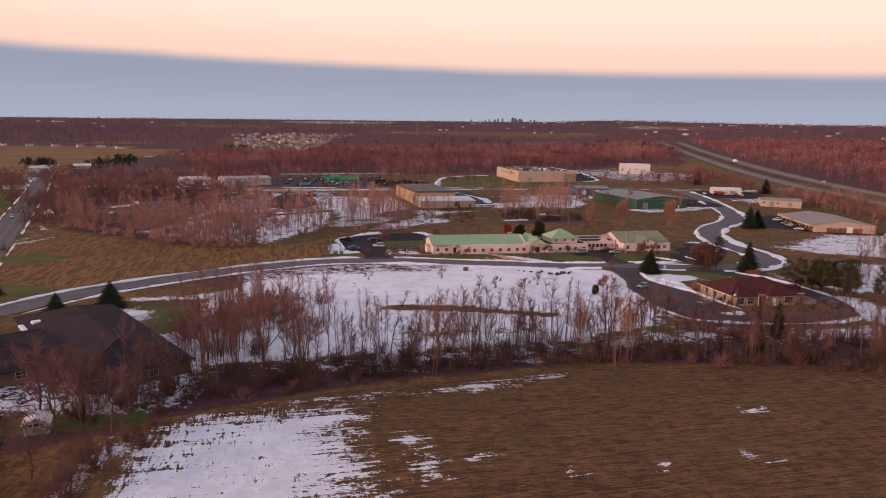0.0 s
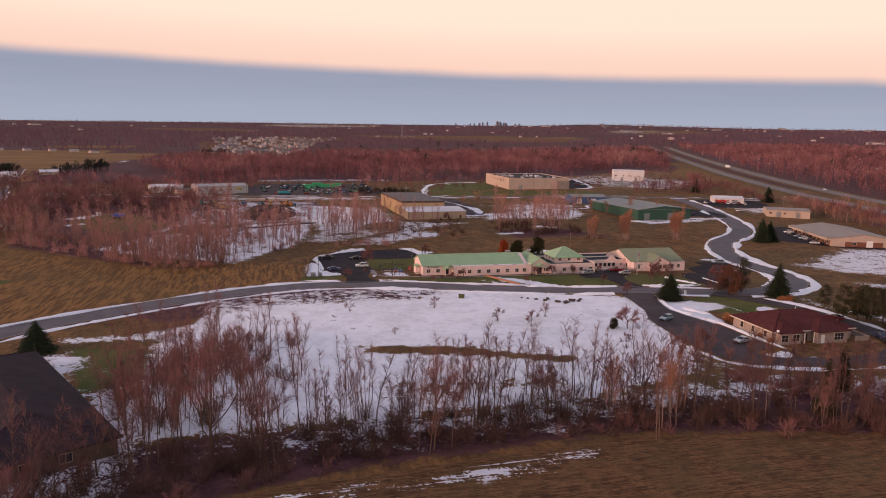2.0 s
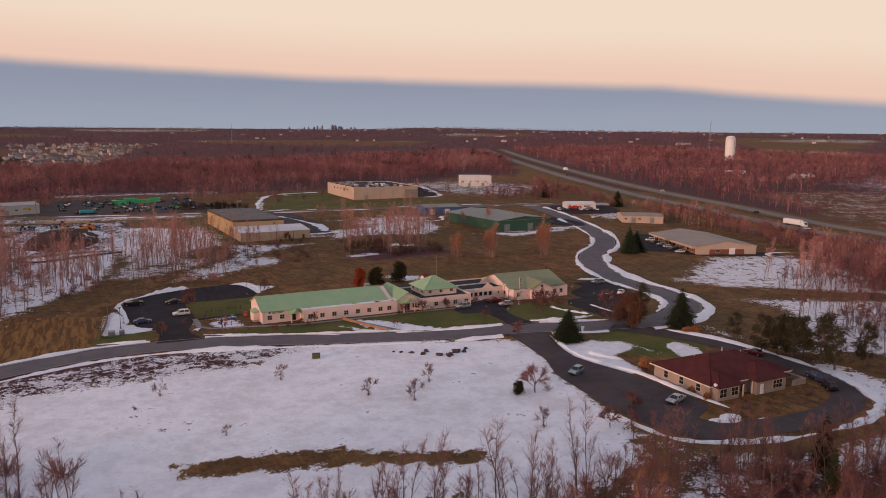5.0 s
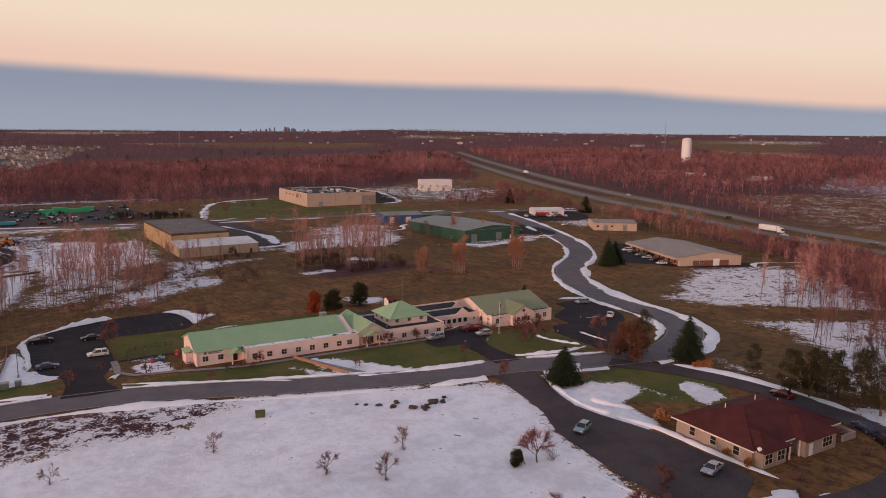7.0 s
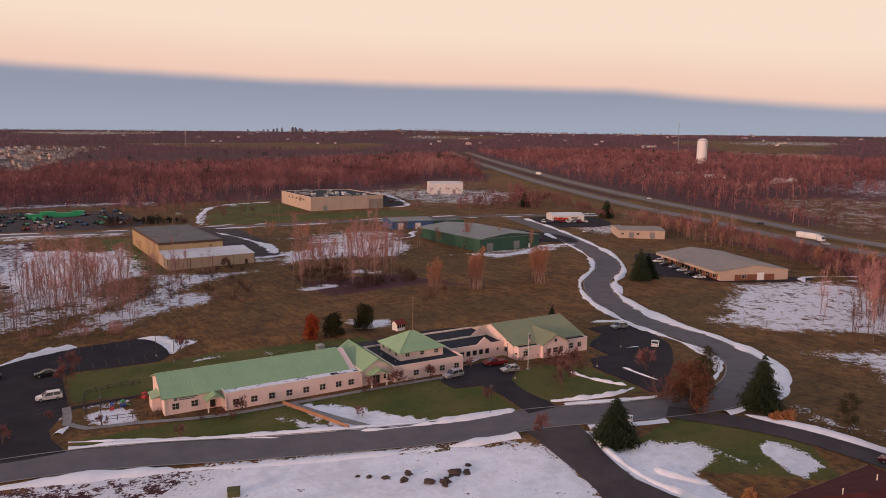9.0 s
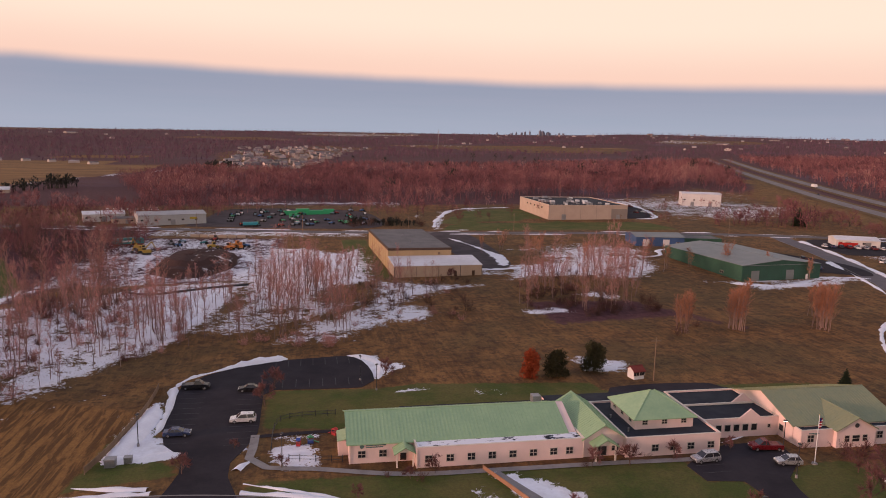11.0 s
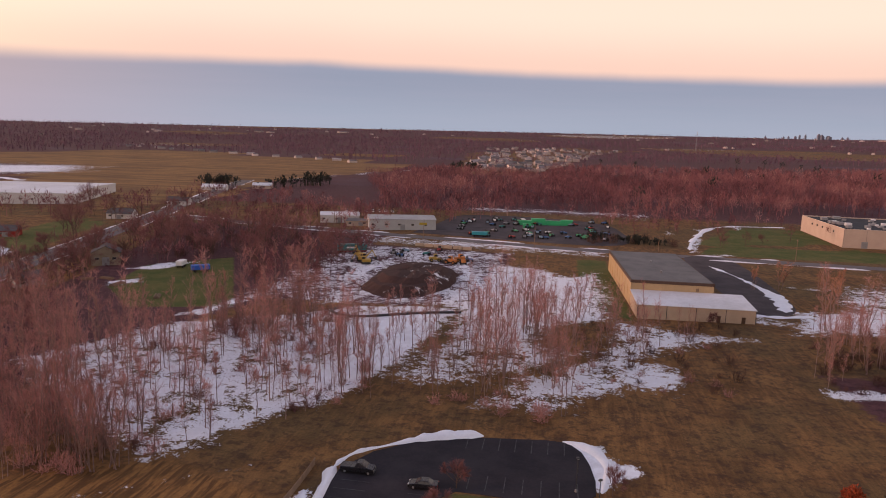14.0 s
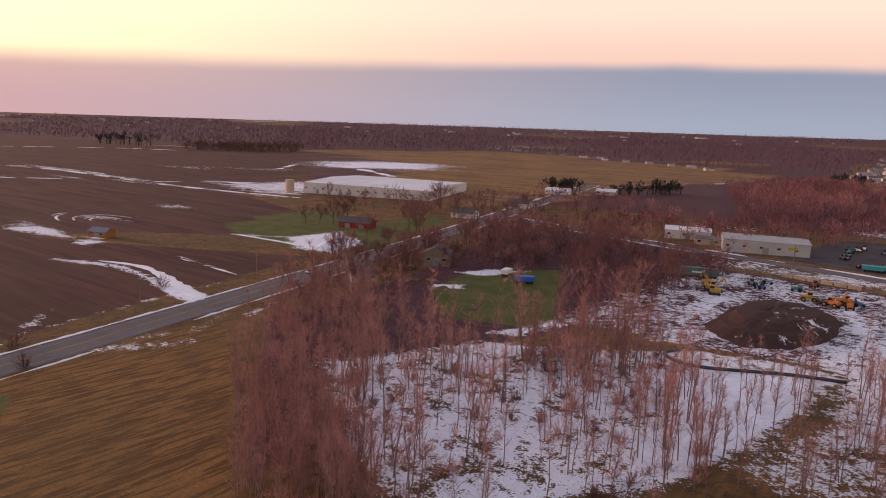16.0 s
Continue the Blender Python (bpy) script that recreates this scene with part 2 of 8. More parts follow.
def land(x, y):
    """Height of the ground, for numbers or arrays."""
    near = 1.0 + 2.0 * smooth(1 - (y - 200) / 110) - 1.5 * smooth((x - 120) / 120) * smooth((330 - y) / 100)
    k = smooth((y - 310) / 150)
    far = 0.0119 * (0.73 * x + 0.68 * y) - 1.8
    side = smooth((np.abs(x) - 300) / 500)
    r = np.hypot(x - 20, y - 120)
    rise = 44 * smooth((r - 1800) / 2900)
    hill = 15 * np.exp(-(((x - 1930) / 300) ** 2 + ((y - 3980) / 500) ** 2)) + 8 * np.exp(-(((x - 2350) / 420) ** 2 + ((y - 3700) / 400) ** 2))
    k = np.maximum(k, side)
    return near * (1 - k) + far * k + rise + hill


def Z(x, y):
    return float(land(x, y))


def sd_poly(px, py, poly):
    """Signed distance to a polygon, positive inside."""
    best = np.full(px.shape, 1e9)
    inside = np.zeros(px.shape, bool)
    for (ax, ay), (bx, by) in zip(poly, poly[1:] + poly[:1]):
        ex, ey = bx - ax, by - ay
        t = np.clip(((px - ax) * ex + (py - ay) * ey) / (ex * ex + ey * ey), 0, 1)
        best = np.minimum(best, np.hypot(px - ax - t * ex, py - ay - t * ey))
        if ey != 0:
            inside ^= ((ay > py) != (by > py)) & (px < ex * (py - ay) / ey + ax)
    return np.where(inside, best, -best)


def sd_line(px, py, pts, half):
    best = np.full(px.shape, 1e9)
    for (ax, ay), (bx, by) in zip(pts, pts[1:]):
        ex, ey = bx - ax, by - ay
        t = np.clip(((px - ax) * ex + (py - ay) * ey) / (ex * ex + ey * ey), 0, 1)
        best = np.minimum(best, np.hypot(px - ax - t * ex, py - ay - t * ey))
    return half - best


def inside(x, y, poly):
    return bool(sd_poly(np.array([x]), np.array([y]), poly)[0] > 0)


def curve_points(pts, step=3.0):
    """A smooth line through a few points."""
    out, n = [], len(pts)
    for i in range(n - 1):
        p0, p1, p2, p3 = (Vector(pts[min(max(k, 0), n - 1)]) for k in (i - 1, i, i + 1, i + 2))
        m = max(1, int((p2 - p1).length / step))
        for j in range(m):
            t = j / m
            out.append(0.5 * ((2 * p1) + (p2 - p0) * t + (2 * p0 - 5 * p1 + 4 * p2 - p3) * t * t + (3 * p1 - p0 - 3 * p2 + p3) * t ** 3))
    out.append(Vector(pts[-1]))
    return out


# ---- mesh helpers ----
def link(name, verts, faces, material, parent=None, label="", smooth_faces=False):
    me = bpy.data.meshes.new(name)
    me.from_pydata(verts, [], faces)
    me.materials.append(material)
    if smooth_faces:
        me.polygons.foreach_set("use_smooth", [True] * len(me.polygons))
    ob = new(name, me)
    ob.parent = parent
    if label:
        ob["label"] = label
    return ob


def part(name, bm, material, parent=None, label=""):
    me = bpy.data.meshes.new(name)
    bmesh.ops.recalc_face_normals(bm, faces=bm.faces)
    bm.to_mesh(me)
    bm.free()
    me.materials.append(material)
    ob = new(name, me)
    ob.parent = parent
    if label:
        ob["label"] = label
    return ob


def thing(name, x, y, label, category, rz=0, z=None, group="", kind=""):
    ob = new(name)
    ob.empty_display_size = 0.3
    ob.matrix_basis = pose(x, y, Z(x, y) if z is None else z, 0, 0, rz)
    return tagged(ob, label, category, group, kind)


def box(x0, y0, z0, x1, y1, z1, bm=None, bev=0.0):
    b = bm or bmesh.new()
    vs = [b.verts.new(p) for p in ((x0, y0, z0), (x1, y0, z0), (x1, y1, z0), (x0, y1, z0), (x0, y0, z1), (x1, y0, z1), (x1, y1, z1), (x0, y1, z1))]
    fs = [b.faces.new([vs[i] for i in q]) for q in ((3, 2, 1, 0), (4, 5, 6, 7), (0, 1, 5, 4), (1, 2, 6, 5), (2, 3, 7, 6), (3, 0, 4, 7))]
    if bev:
        es = {e for f in fs for e in f.edges}
        bmesh.ops.bevel(b, geom=list(es), offset=bev, segments=1, affect="EDGES")
    return b


def prism(profile, a, b, axis="x", bm=None):
    """A profile of (u, v) pulled from a to b along x (u is y) or y (u is x); v is z."""
    m = bm or bmesh.new()
    put = (lambda w, u, v: (w, u, v)) if axis == "x" else (lambda w, u, v: (u, w, v))
    A = [m.verts.new(put(a, u, v)) for u, v in profile]
    B = [m.verts.new(put(b, u, v)) for u, v in profile]
    m.faces.new(A)
    m.faces.new(B[::-1])
    k = len(profile)
    for i in range(k):
        m.faces.new((A[i], B[i], B[(i + 1) % k], A[(i + 1) % k]))
    return m


def tube(p0, p1, r0, r1=None, n=8, bm=None):
    m = bm or bmesh.new()
    p0, p1 = Vector(p0), Vector(p1)
    r1 = r0 if r1 is None else r1
    q = (p1 - p0).to_track_quat("Z", "Y")
    rings = [[m.verts.new(p + q @ Vector((r * math.cos(2 * math.pi * i / n), r * math.sin(2 * math.pi * i / n), 0))) for i in range(n)] for p, r in ((p0, r0), (p1, r1))]
    for i in range(n):
        m.faces.new((rings[0][i], rings[0][(i + 1) % n], rings[1][(i + 1) % n], rings[1][i]))
    m.faces.new(rings[0][::-1])
    m.faces.new(rings[1])
    return m


def roof_slab(corners, thick=0.12):
    """A slab under four (or three) corners of a roof face."""
    m = bmesh.new()
    top = [m.verts.new(p) for p in corners]
    low = [m.verts.new((p[0], p[1], p[2] - thick)) for p in corners]
    m.faces.new(top)
    m.faces.new(low[::-1])
    k = len(corners)
    for i in range(k):
        m.faces.new((top[i], low[i], low[(i + 1) % k], top[(i + 1) % k]))
    return m


# ---- ground ----
def axis_steps(lo, hi, fine, ends):
    xs = list(np.arange(lo, hi + 0.1, fine))
    for sgn, end in ((-1, ends[0]), (1, ends[1])):
        s, v = fine, xs[0] if sgn < 0 else xs[-1]
        while sgn * (end - v) > 0:
            s = min(s * 1.16, 130)
            v += sgn * s
            xs = [v] + xs if sgn < 0 else xs + [v]
    return np.array(xs)


# snow: outline, width of its ragged edge in metres, how closely it covers
SNOW_AREAS = [
    ([(-14, 232), (18, 243), (45, 241), (70, 234), (95, 224), (109, 217), (107, 207), (106, 199), (102, 193), (101, 184), (98, 165), (90, 152), (60, 143), (20, 141), (-15, 141), (-22, 150), (-22, 190), (-14, 205)], 3, 0.95),
    ([(-46, 190), (-30, 184), (-20, 172), (-10, 158), (-4, 148), (-6, 140), (-14, 140), (-18, 150), (-28, 172), (-40, 183)], 2, 0.95),
    ([(-42, 200), (-28, 200), (-12, 209), (-8, 203), (-24, 195), (-42, 195)], 2, 0.7),
    ([(-60, 118), (-18, 118), (-12, 140), (-16, 150), (-22, 163), (-30, 178), (-38, 189), (-46, 186), (-30, 160), (-24, 136), (-60, 136)], 3, 0.66),
    ([(20, 143), (60, 145), (95, 150), (150, 132), (150, 126), (95, 136), (60, 132), (10, 130), (-20, 134)], 6, 0.6),
    ([(-24, 50), (-21, 106), (-13, 112), (14, 116), (9, 103), (12, 84), (12, 50)], 5, 0.74),
    ([(-23, 50), (-22, 94), (-19, 110), (-11, 113), (3, 110), (5, 100), (2, 84), (3, 50)], 4, 1.05),
    ([(-33, 80), (-29, 84), (-23, 106), (-26, 108), (-30, 94)], 2, 0.75),
    ([(15, 102), (20, 102), (22, 86), (17, 86)], 2, 0.6),
    ([(-66, 336), (-50, 374), (-20, 392), (-8, 406), (20, 412), (26, 422), (25, 381), (21.5, 364), (17.3, 346), (14, 330), (8, 323.5), (-1, 311), (-0.2, 306.7), (-7.7, 298.3), (-20, 304), (-34, 312), (-46, 322)], 3, 0.66),
    ([(6, 325), (14, 332), (17, 346), (21, 364), (24, 381), (22, 408), (-4, 396), (0, 366)], 3, 0.95),
    ([(24, 420), (30, 486), (46, 482), (60, 468), (71, 479), (74, 434), (72, 408), (58, 398), (50, 380), (36, 374), (28, 384)], 5, 0.74),
    ([(22, 366), (36, 392), (56, 380), (66, 376), (60, 368), (44, 350), (28, 342), (20, 348)], 5, 0.56),
    ([(40, 334.5), (49, 333), (59.5, 335), (62, 341.4), (69, 348), (74.6, 352.7), (82, 350), (87, 361), (85, 370), (77, 372), (91, 385.5), (110, 398), (96, 400), (73, 408), (67, 376.5), (62, 369.6), (54.7, 360), (44.8, 344)], 4, 0.64),
    ([(-52, 380), (-44, 404), (-38, 404), (-44, 384)], 2, 0.8), ([(-104, 436), (-96, 452), (-84, 458), (-90, 440)], 2, 0.75), ([(-96, 416), (-88, 424), (-84, 418), (-92, 410)], 1.5, 0.8),
    ([(206, 262), (240, 284), (262, 298), (290, 290), (306, 272), (284, 240), (256, 212), (236, 232), (216, 246)], 6, 0.68),
    ([(163, 209), (162, 197), (174, 186), (188, 198), (200, 213), (201, 230), (232, 218), (250, 206), (225, 180), (190, 166), (168, 176), (158, 200)], 5, 0.66),
    ([(116, 221), (120, 215), (123, 209), (131, 204), (130, 199), (122, 197), (120, 186), (116, 184), (113, 195), (112, 200), (114, 210)], 1.2, 1.05),
    ([(139, 200), (144, 198), (143.5, 189), (135, 188)], 0.8, 1.05), ([(129, 206), (131, 206), (134, 194), (132, 194)], 0.8, 0.7),
    ([(96, 160), (101, 147), (123, 141), (150, 142), (164, 152), (165, 178), (155, 172), (140, 130), (100, 136)], 4, 0.74),
    ([(122, 406), (133, 433), (157, 440), (184, 458), (194, 436), (190, 418), (172, 402), (150, 410), (137, 409)], 5, 0.76),
    ([(113, 362), (130, 364), (131, 358), (114, 356)], 2, 0.7), ([(138, 380), (150, 372), (156, 378), (146, 386)], 2.5, 0.68),
    ([(100, 440), (126, 420), (122, 412), (98, 420)], 3, 0.5),
    ([(150, 430), (200, 440), (205, 470), (180, 485), (150, 470)], 8, 0.56),
    ([(205, 396), (215, 388), (250, 400), (262, 396), (250, 386), (210, 380)], 3, 0.7),
    ([(-45, 400), (-40, 520), (36, 512), (36, 470), (30, 430), (32, 412)], 6, 0.52),
    ([(18, 414), (24, 444), (12, 482), (20, 486), (32, 450), (28, 414)], 3, 0.72), ([(-24, 446), (-18, 474), (-12, 470), (-14, 446)], 2, 0.7),
    ([(-40, 525), (80, 515), (78, 534), (-40, 545)], 5, 0.5),
    ([(112.6, 315), (111, 303), (121, 302), (125, 309), (118, 315)], 1.6, 0.72),
    ([(84, 294), (90, 294), (90, 292), (84, 292)], 1, 0.8),
    ([(-178, 427), (-157, 432), (-165, 455), (-199, 476), (-204, 444)], 4, 0.86), ([(-161, 352), (-155, 357), (-131, 354), (-127, 345), (-141, 346)], 1.5, 1.0),
    ([(-304, 360), (-310, 378), (-274, 378), (-250, 372), (-280, 362)], 4, 0.8), ([(-254, 383), (-244, 381), (-230, 368), (-240, 366)], 2, 0.95),
    ([(-632, 877), (-602, 1026), (-501, 960), (-440, 846), (-494, 845), (-560, 800)], 20, 0.88),
    ([(-350, 690), (-430, 640), (-430, 570), (-350, 560)], 14, 0.75),
    ([(300, 440), (335, 440), (345, 420), (300, 408)], 5, 0.5),
    ([(330, 560), (420, 640), (370, 720), (280, 720), (290, 600)], 14, 0.5),
    ([(-10, 680), (110, 660), (120, 690), (0, 700)], 8, 0.55),
    ([(560, 300), (900, 420), (1000, 700), (700, 560)], 50, 0.47),
    ([(77, 257), (83, 237), (97, 235), (91, 243), (84, 252)], 0.8, 1.3), ([(73, 252), (79, 243), (82, 238), (77, 240)], 1, 0.9),
    ([(43, 268.6), (44.6, 262), (50.6, 262), (50.2, 269.5), (45, 272.4)], 0.8, 0.95), ([(42.5, 274), (51, 273), (52, 277), (46, 277)], 1.0, 0.66),
    ([(57, 321), (64, 321.5), (67, 314.5), (71.5, 314.6), (71, 310.3), (67, 309.7), (64.6, 302.6), (62.6, 305.4)], 0.8, 1.0), ([(67, 297), (75, 296), (75, 295), (67, 295.8)], 0.7, 0.9), ([(35, 272), (38.4, 272), (38.6, 269), (35.4, 268.6)], 0.8, 0.9),
    ([(16, 270), (17, 277), (18.6, 294), (20, 296), (22, 289), (22, 279), (28, 272), (29, 268), (22, 267), (17, 267)], 0.8, 1.0),
]
# snow lying in lines: points, half width, how closely it covers
SNOW_LINES = [
    ([(26, 92), (29, 91)], 0.9, 0.95), ([(49, 86), (52, 84)], 0.8, 0.95), ([(66, 85), (70, 81)], 0.8, 0.95), ([(76, 101), (80, 100)], 0.7, 0.95), ([(38, 85), (40, 83)], 0.8, 0.9),
    ([(20, 117), (33, 120), (52, 122)], 1.0, 0.75), ([(32, 117), (46, 119)], 0.6, 0.7), ([(-5, 117), (18, 119)], 0.9, 0.7),
    ([(-212, 346), (-189, 356), (-155, 354)], 2.6, 0.85), ([(-223, 432), (-202, 444), (-178, 440)], 2.4, 0.8), ([(-325, 449), (-332, 472)], 4, 0.72), ([(-318, 400), (-308, 416), (-280, 418)], 2, 0.66), ([(-190, 382), (-158, 379)], 1.5, 0.62),
    ([(-128, 300), (-145, 315)], 1.6, 0.62), ([(-760, 526), (-684, 550), (-570, 545), (-490, 547), (-450, 600), (-437, 645)], 5.0, 0.74), ([(-620, 470), (-544, 520), (-469, 540), (-384, 547), (-333, 551)], 4.0, 0.74),
    ([(-559, 718), (-565, 746), (-632, 877)], 9, 0.7), ([(-615, 660), (-639, 719)], 7, 0.6), ([(-128, 300), (-138, 340), (-144, 366)], 1.2, 0.6), ([(-106, 347), (-112, 362)], 1.6, 0.75), ([(-108, 303), (-103, 313), (-97, 324)], 3, 0.56),
    ([(-1250, 900), (-900, 1000)], 14, 0.55), ([(-700, 700), (-600, 690)], 7, 0.52),
    ([(-12, 285), (8, 300)], 0.5, 0.6), ([(18, 268), (14, 290)], 0.4, 0.6), ([(195, 395), (260, 392)], 2.0, 0.65), ([(140, 470), (200, 455), (240, 470)], 1.6, 0.62),
    ([(282, 290), (330, 275)], 2.0, 0.7), ([(130, 590), (118, 540), (135, 535)], 2.0, 0.75), ([(110, 600), (160, 640), (195, 650)], 2.0, 0.7),
    ([(262, 585), (290, 640), (300, 690)], 4.0, 0.7), ([(130, 430), (126, 500)], 2.2, 0.75), ([(114, 432), (140, 428)], 2.2, 0.62),
    ([(-115, 300), (-104, 330), (-112, 345)], 2, 0.5), ([(-228, 840), (-180, 1000), (-110, 1180)], 7, 0.6),
]
BARE_AREAS = [  # leaf strip by the road, tree rings and drains, where the snow has gone
    ([(-40, 222), (-5, 243), (20, 247), (45, 240), (62, 234), (45, 224), (10, 226), (-20, 210)], 3, 0.44),
    ([(24, 182), (45, 178), (68, 166), (68, 162), (44, 172), (24, 177)], 0.8, 0.9),
    ([(26, 158), (60, 156), (60, 149), (26, 151)], 3, 0.42),
    ([(-34, 190), (-22, 186), (-18, 168), (-28, 164), (-34, 172)], 2, 0.8),
]
LAWNS = [
    [(47, 284), (124, 292), (160, 290), (165, 275), (150, 262), (120, 276), (56, 275), (45, 285)], [(41, 299), (64, 298), (72, 300), (110, 296), (112, 284), (56, 277), (41, 279)],
    [(40, 258), (66, 257), (110, 256), (109.5, 248), (115.4, 247.4), (115.4, 240), (114, 231), (106, 230), (66, 242), (40, 252)], [(122, 246), (128, 251), (136, 252), (144, 246), (144, 228), (121.5, 231)], [(157, 262), (168, 268), (157, 252)], [(152, 230), (151, 241), (160, 248), (170, 246)],
    [(120, 210), (140, 214), (148, 195), (140, 184), (122, 198)], [(-120, 205), (-75, 200), (-58, 212), (-75, 222), (-120, 232)],
    [(-38, 192), (-20, 186), (-17, 160), (-30, 164)], [(-100, 445), (-76, 470), (-40, 395), (-69, 386), (-92, 410)], [(-74, 274), (-90, 284), (-110, 270), (-110, 258), (-80, 262)],
    [(64, 506), (76, 506), (79, 408), (70, 420), (64, 460)], [(120, 560), (196, 585), (196, 640), (160, 640)], [(120, 536), (260, 530), (256, 560), (200, 570), (130, 560)], [(-249, 444), (-269, 489), (-272, 526), (-198, 505), (-159, 469), (-157, 433), (-178, 427), (-223, 432)], [(-210, 520), (-175, 455), (-165, 470), (-185, 545), (-215, 560)],
    [(-45, 112), (-22, 112), (-22, 120), (-40, 124)], [(18, 290), (22, 292), (24, 270), (30, 262), (14, 258), (16, 276)],
]
TILLED = [
    [(-70, -60), (-24, 60), (-22, 112), (5, 121), (60, 126), (95, 120), (180, 96), (260, 40), (200, -60)],
    [(-124, 290), (-138, 340), (-160, 420), (-262, 360), (-262, 395), (-210, 440), (-235, 500), (-300, 520), (-360, 540), (-500, 740), (-900, 1080), (-1700, 880), (-1500, 300), (-300, 200)],
]
DRY = [
    [(-225, 600), (-190, 700), (-228, 840), (-140, 1160), (-224, 1290), (-730, 1540), (-940, 1120), (-480, 930), (-440, 720), (-350, 700), (-235, 590)],
    [(-95, 240), (-60, 215), (-30, 236), (0, 250), (26, 262), (18, 290), (-5, 300), (-26, 288), (-50, 300), (-104, 350), (-108, 290)],
    [(1000, 2450), (1500, 2300), (1500, 2700), (1100, 2750)], [(400, 560), (520, 760), (640, 1000), (600, 1010), (430, 700), (380, 560)],
    [(-400, 1500), (100, 1700), (100, 1760), (-400, 1560)],
    [(336, 180), (346, 300), (362, 420), (392, 540), (440, 640), (480, 720), (470, 640), (430, 480), (412, 360), (402, 200)],
]
WOODS = [
    [(-70, 90), (-24, 112), (20, 125), (60, 128), (160, 105), (260, 60), (260, 90), (160, 128), (90, 142), (20, 140), (-60, 138)],
    [(-30, 290), (-100, 350), (-110, 420), (-150, 560), (-30, 555), (-30, 420), (-45, 375), (-60, 340)],
    [(255, 240), (300, 270), (330, 300), (360, 420), (360, 320), (352, 200)],
    [(120, 345), (160, 350), (175, 335), (155, 370), (118, 372)],
    [(-40, 224), (-5, 241), (20, 245), (45, 239), (62, 234), (45, 226), (10, 226), (-20, 210)], [(-42, 408), (-42, 520), (36, 512), (36, 425), (10, 410)],
]


SCRUB = [(425, 250), (640, 250), (700, 420), (600, 500), (540, 510), (480, 430), (440, 330)]
ESTATE = [(-80, 1080), (20, 1080), (60, 1330), (150, 2060), (330, 2400), (60, 2500), (-170, 1900)]
BACK_YARD = [(262, 560), (360, 575), (470, 770), (455, 850), (346, 745), (300, 720)]


def far_fields(x, y):
    """1 where the distant plain lies open between its woods, else 0."""
    a = np.sin(x / 260 + 1.7 * np.sin(y / 430)) + np.sin(y / 210 + 1.9 * np.sin(x / 520) + 0.8) + 0.7 * np.sin((x - y) / 330)
    return smooth((a - 1.1) / 0.25) * smooth((np.hypot(x, y) - 1750) / 200)


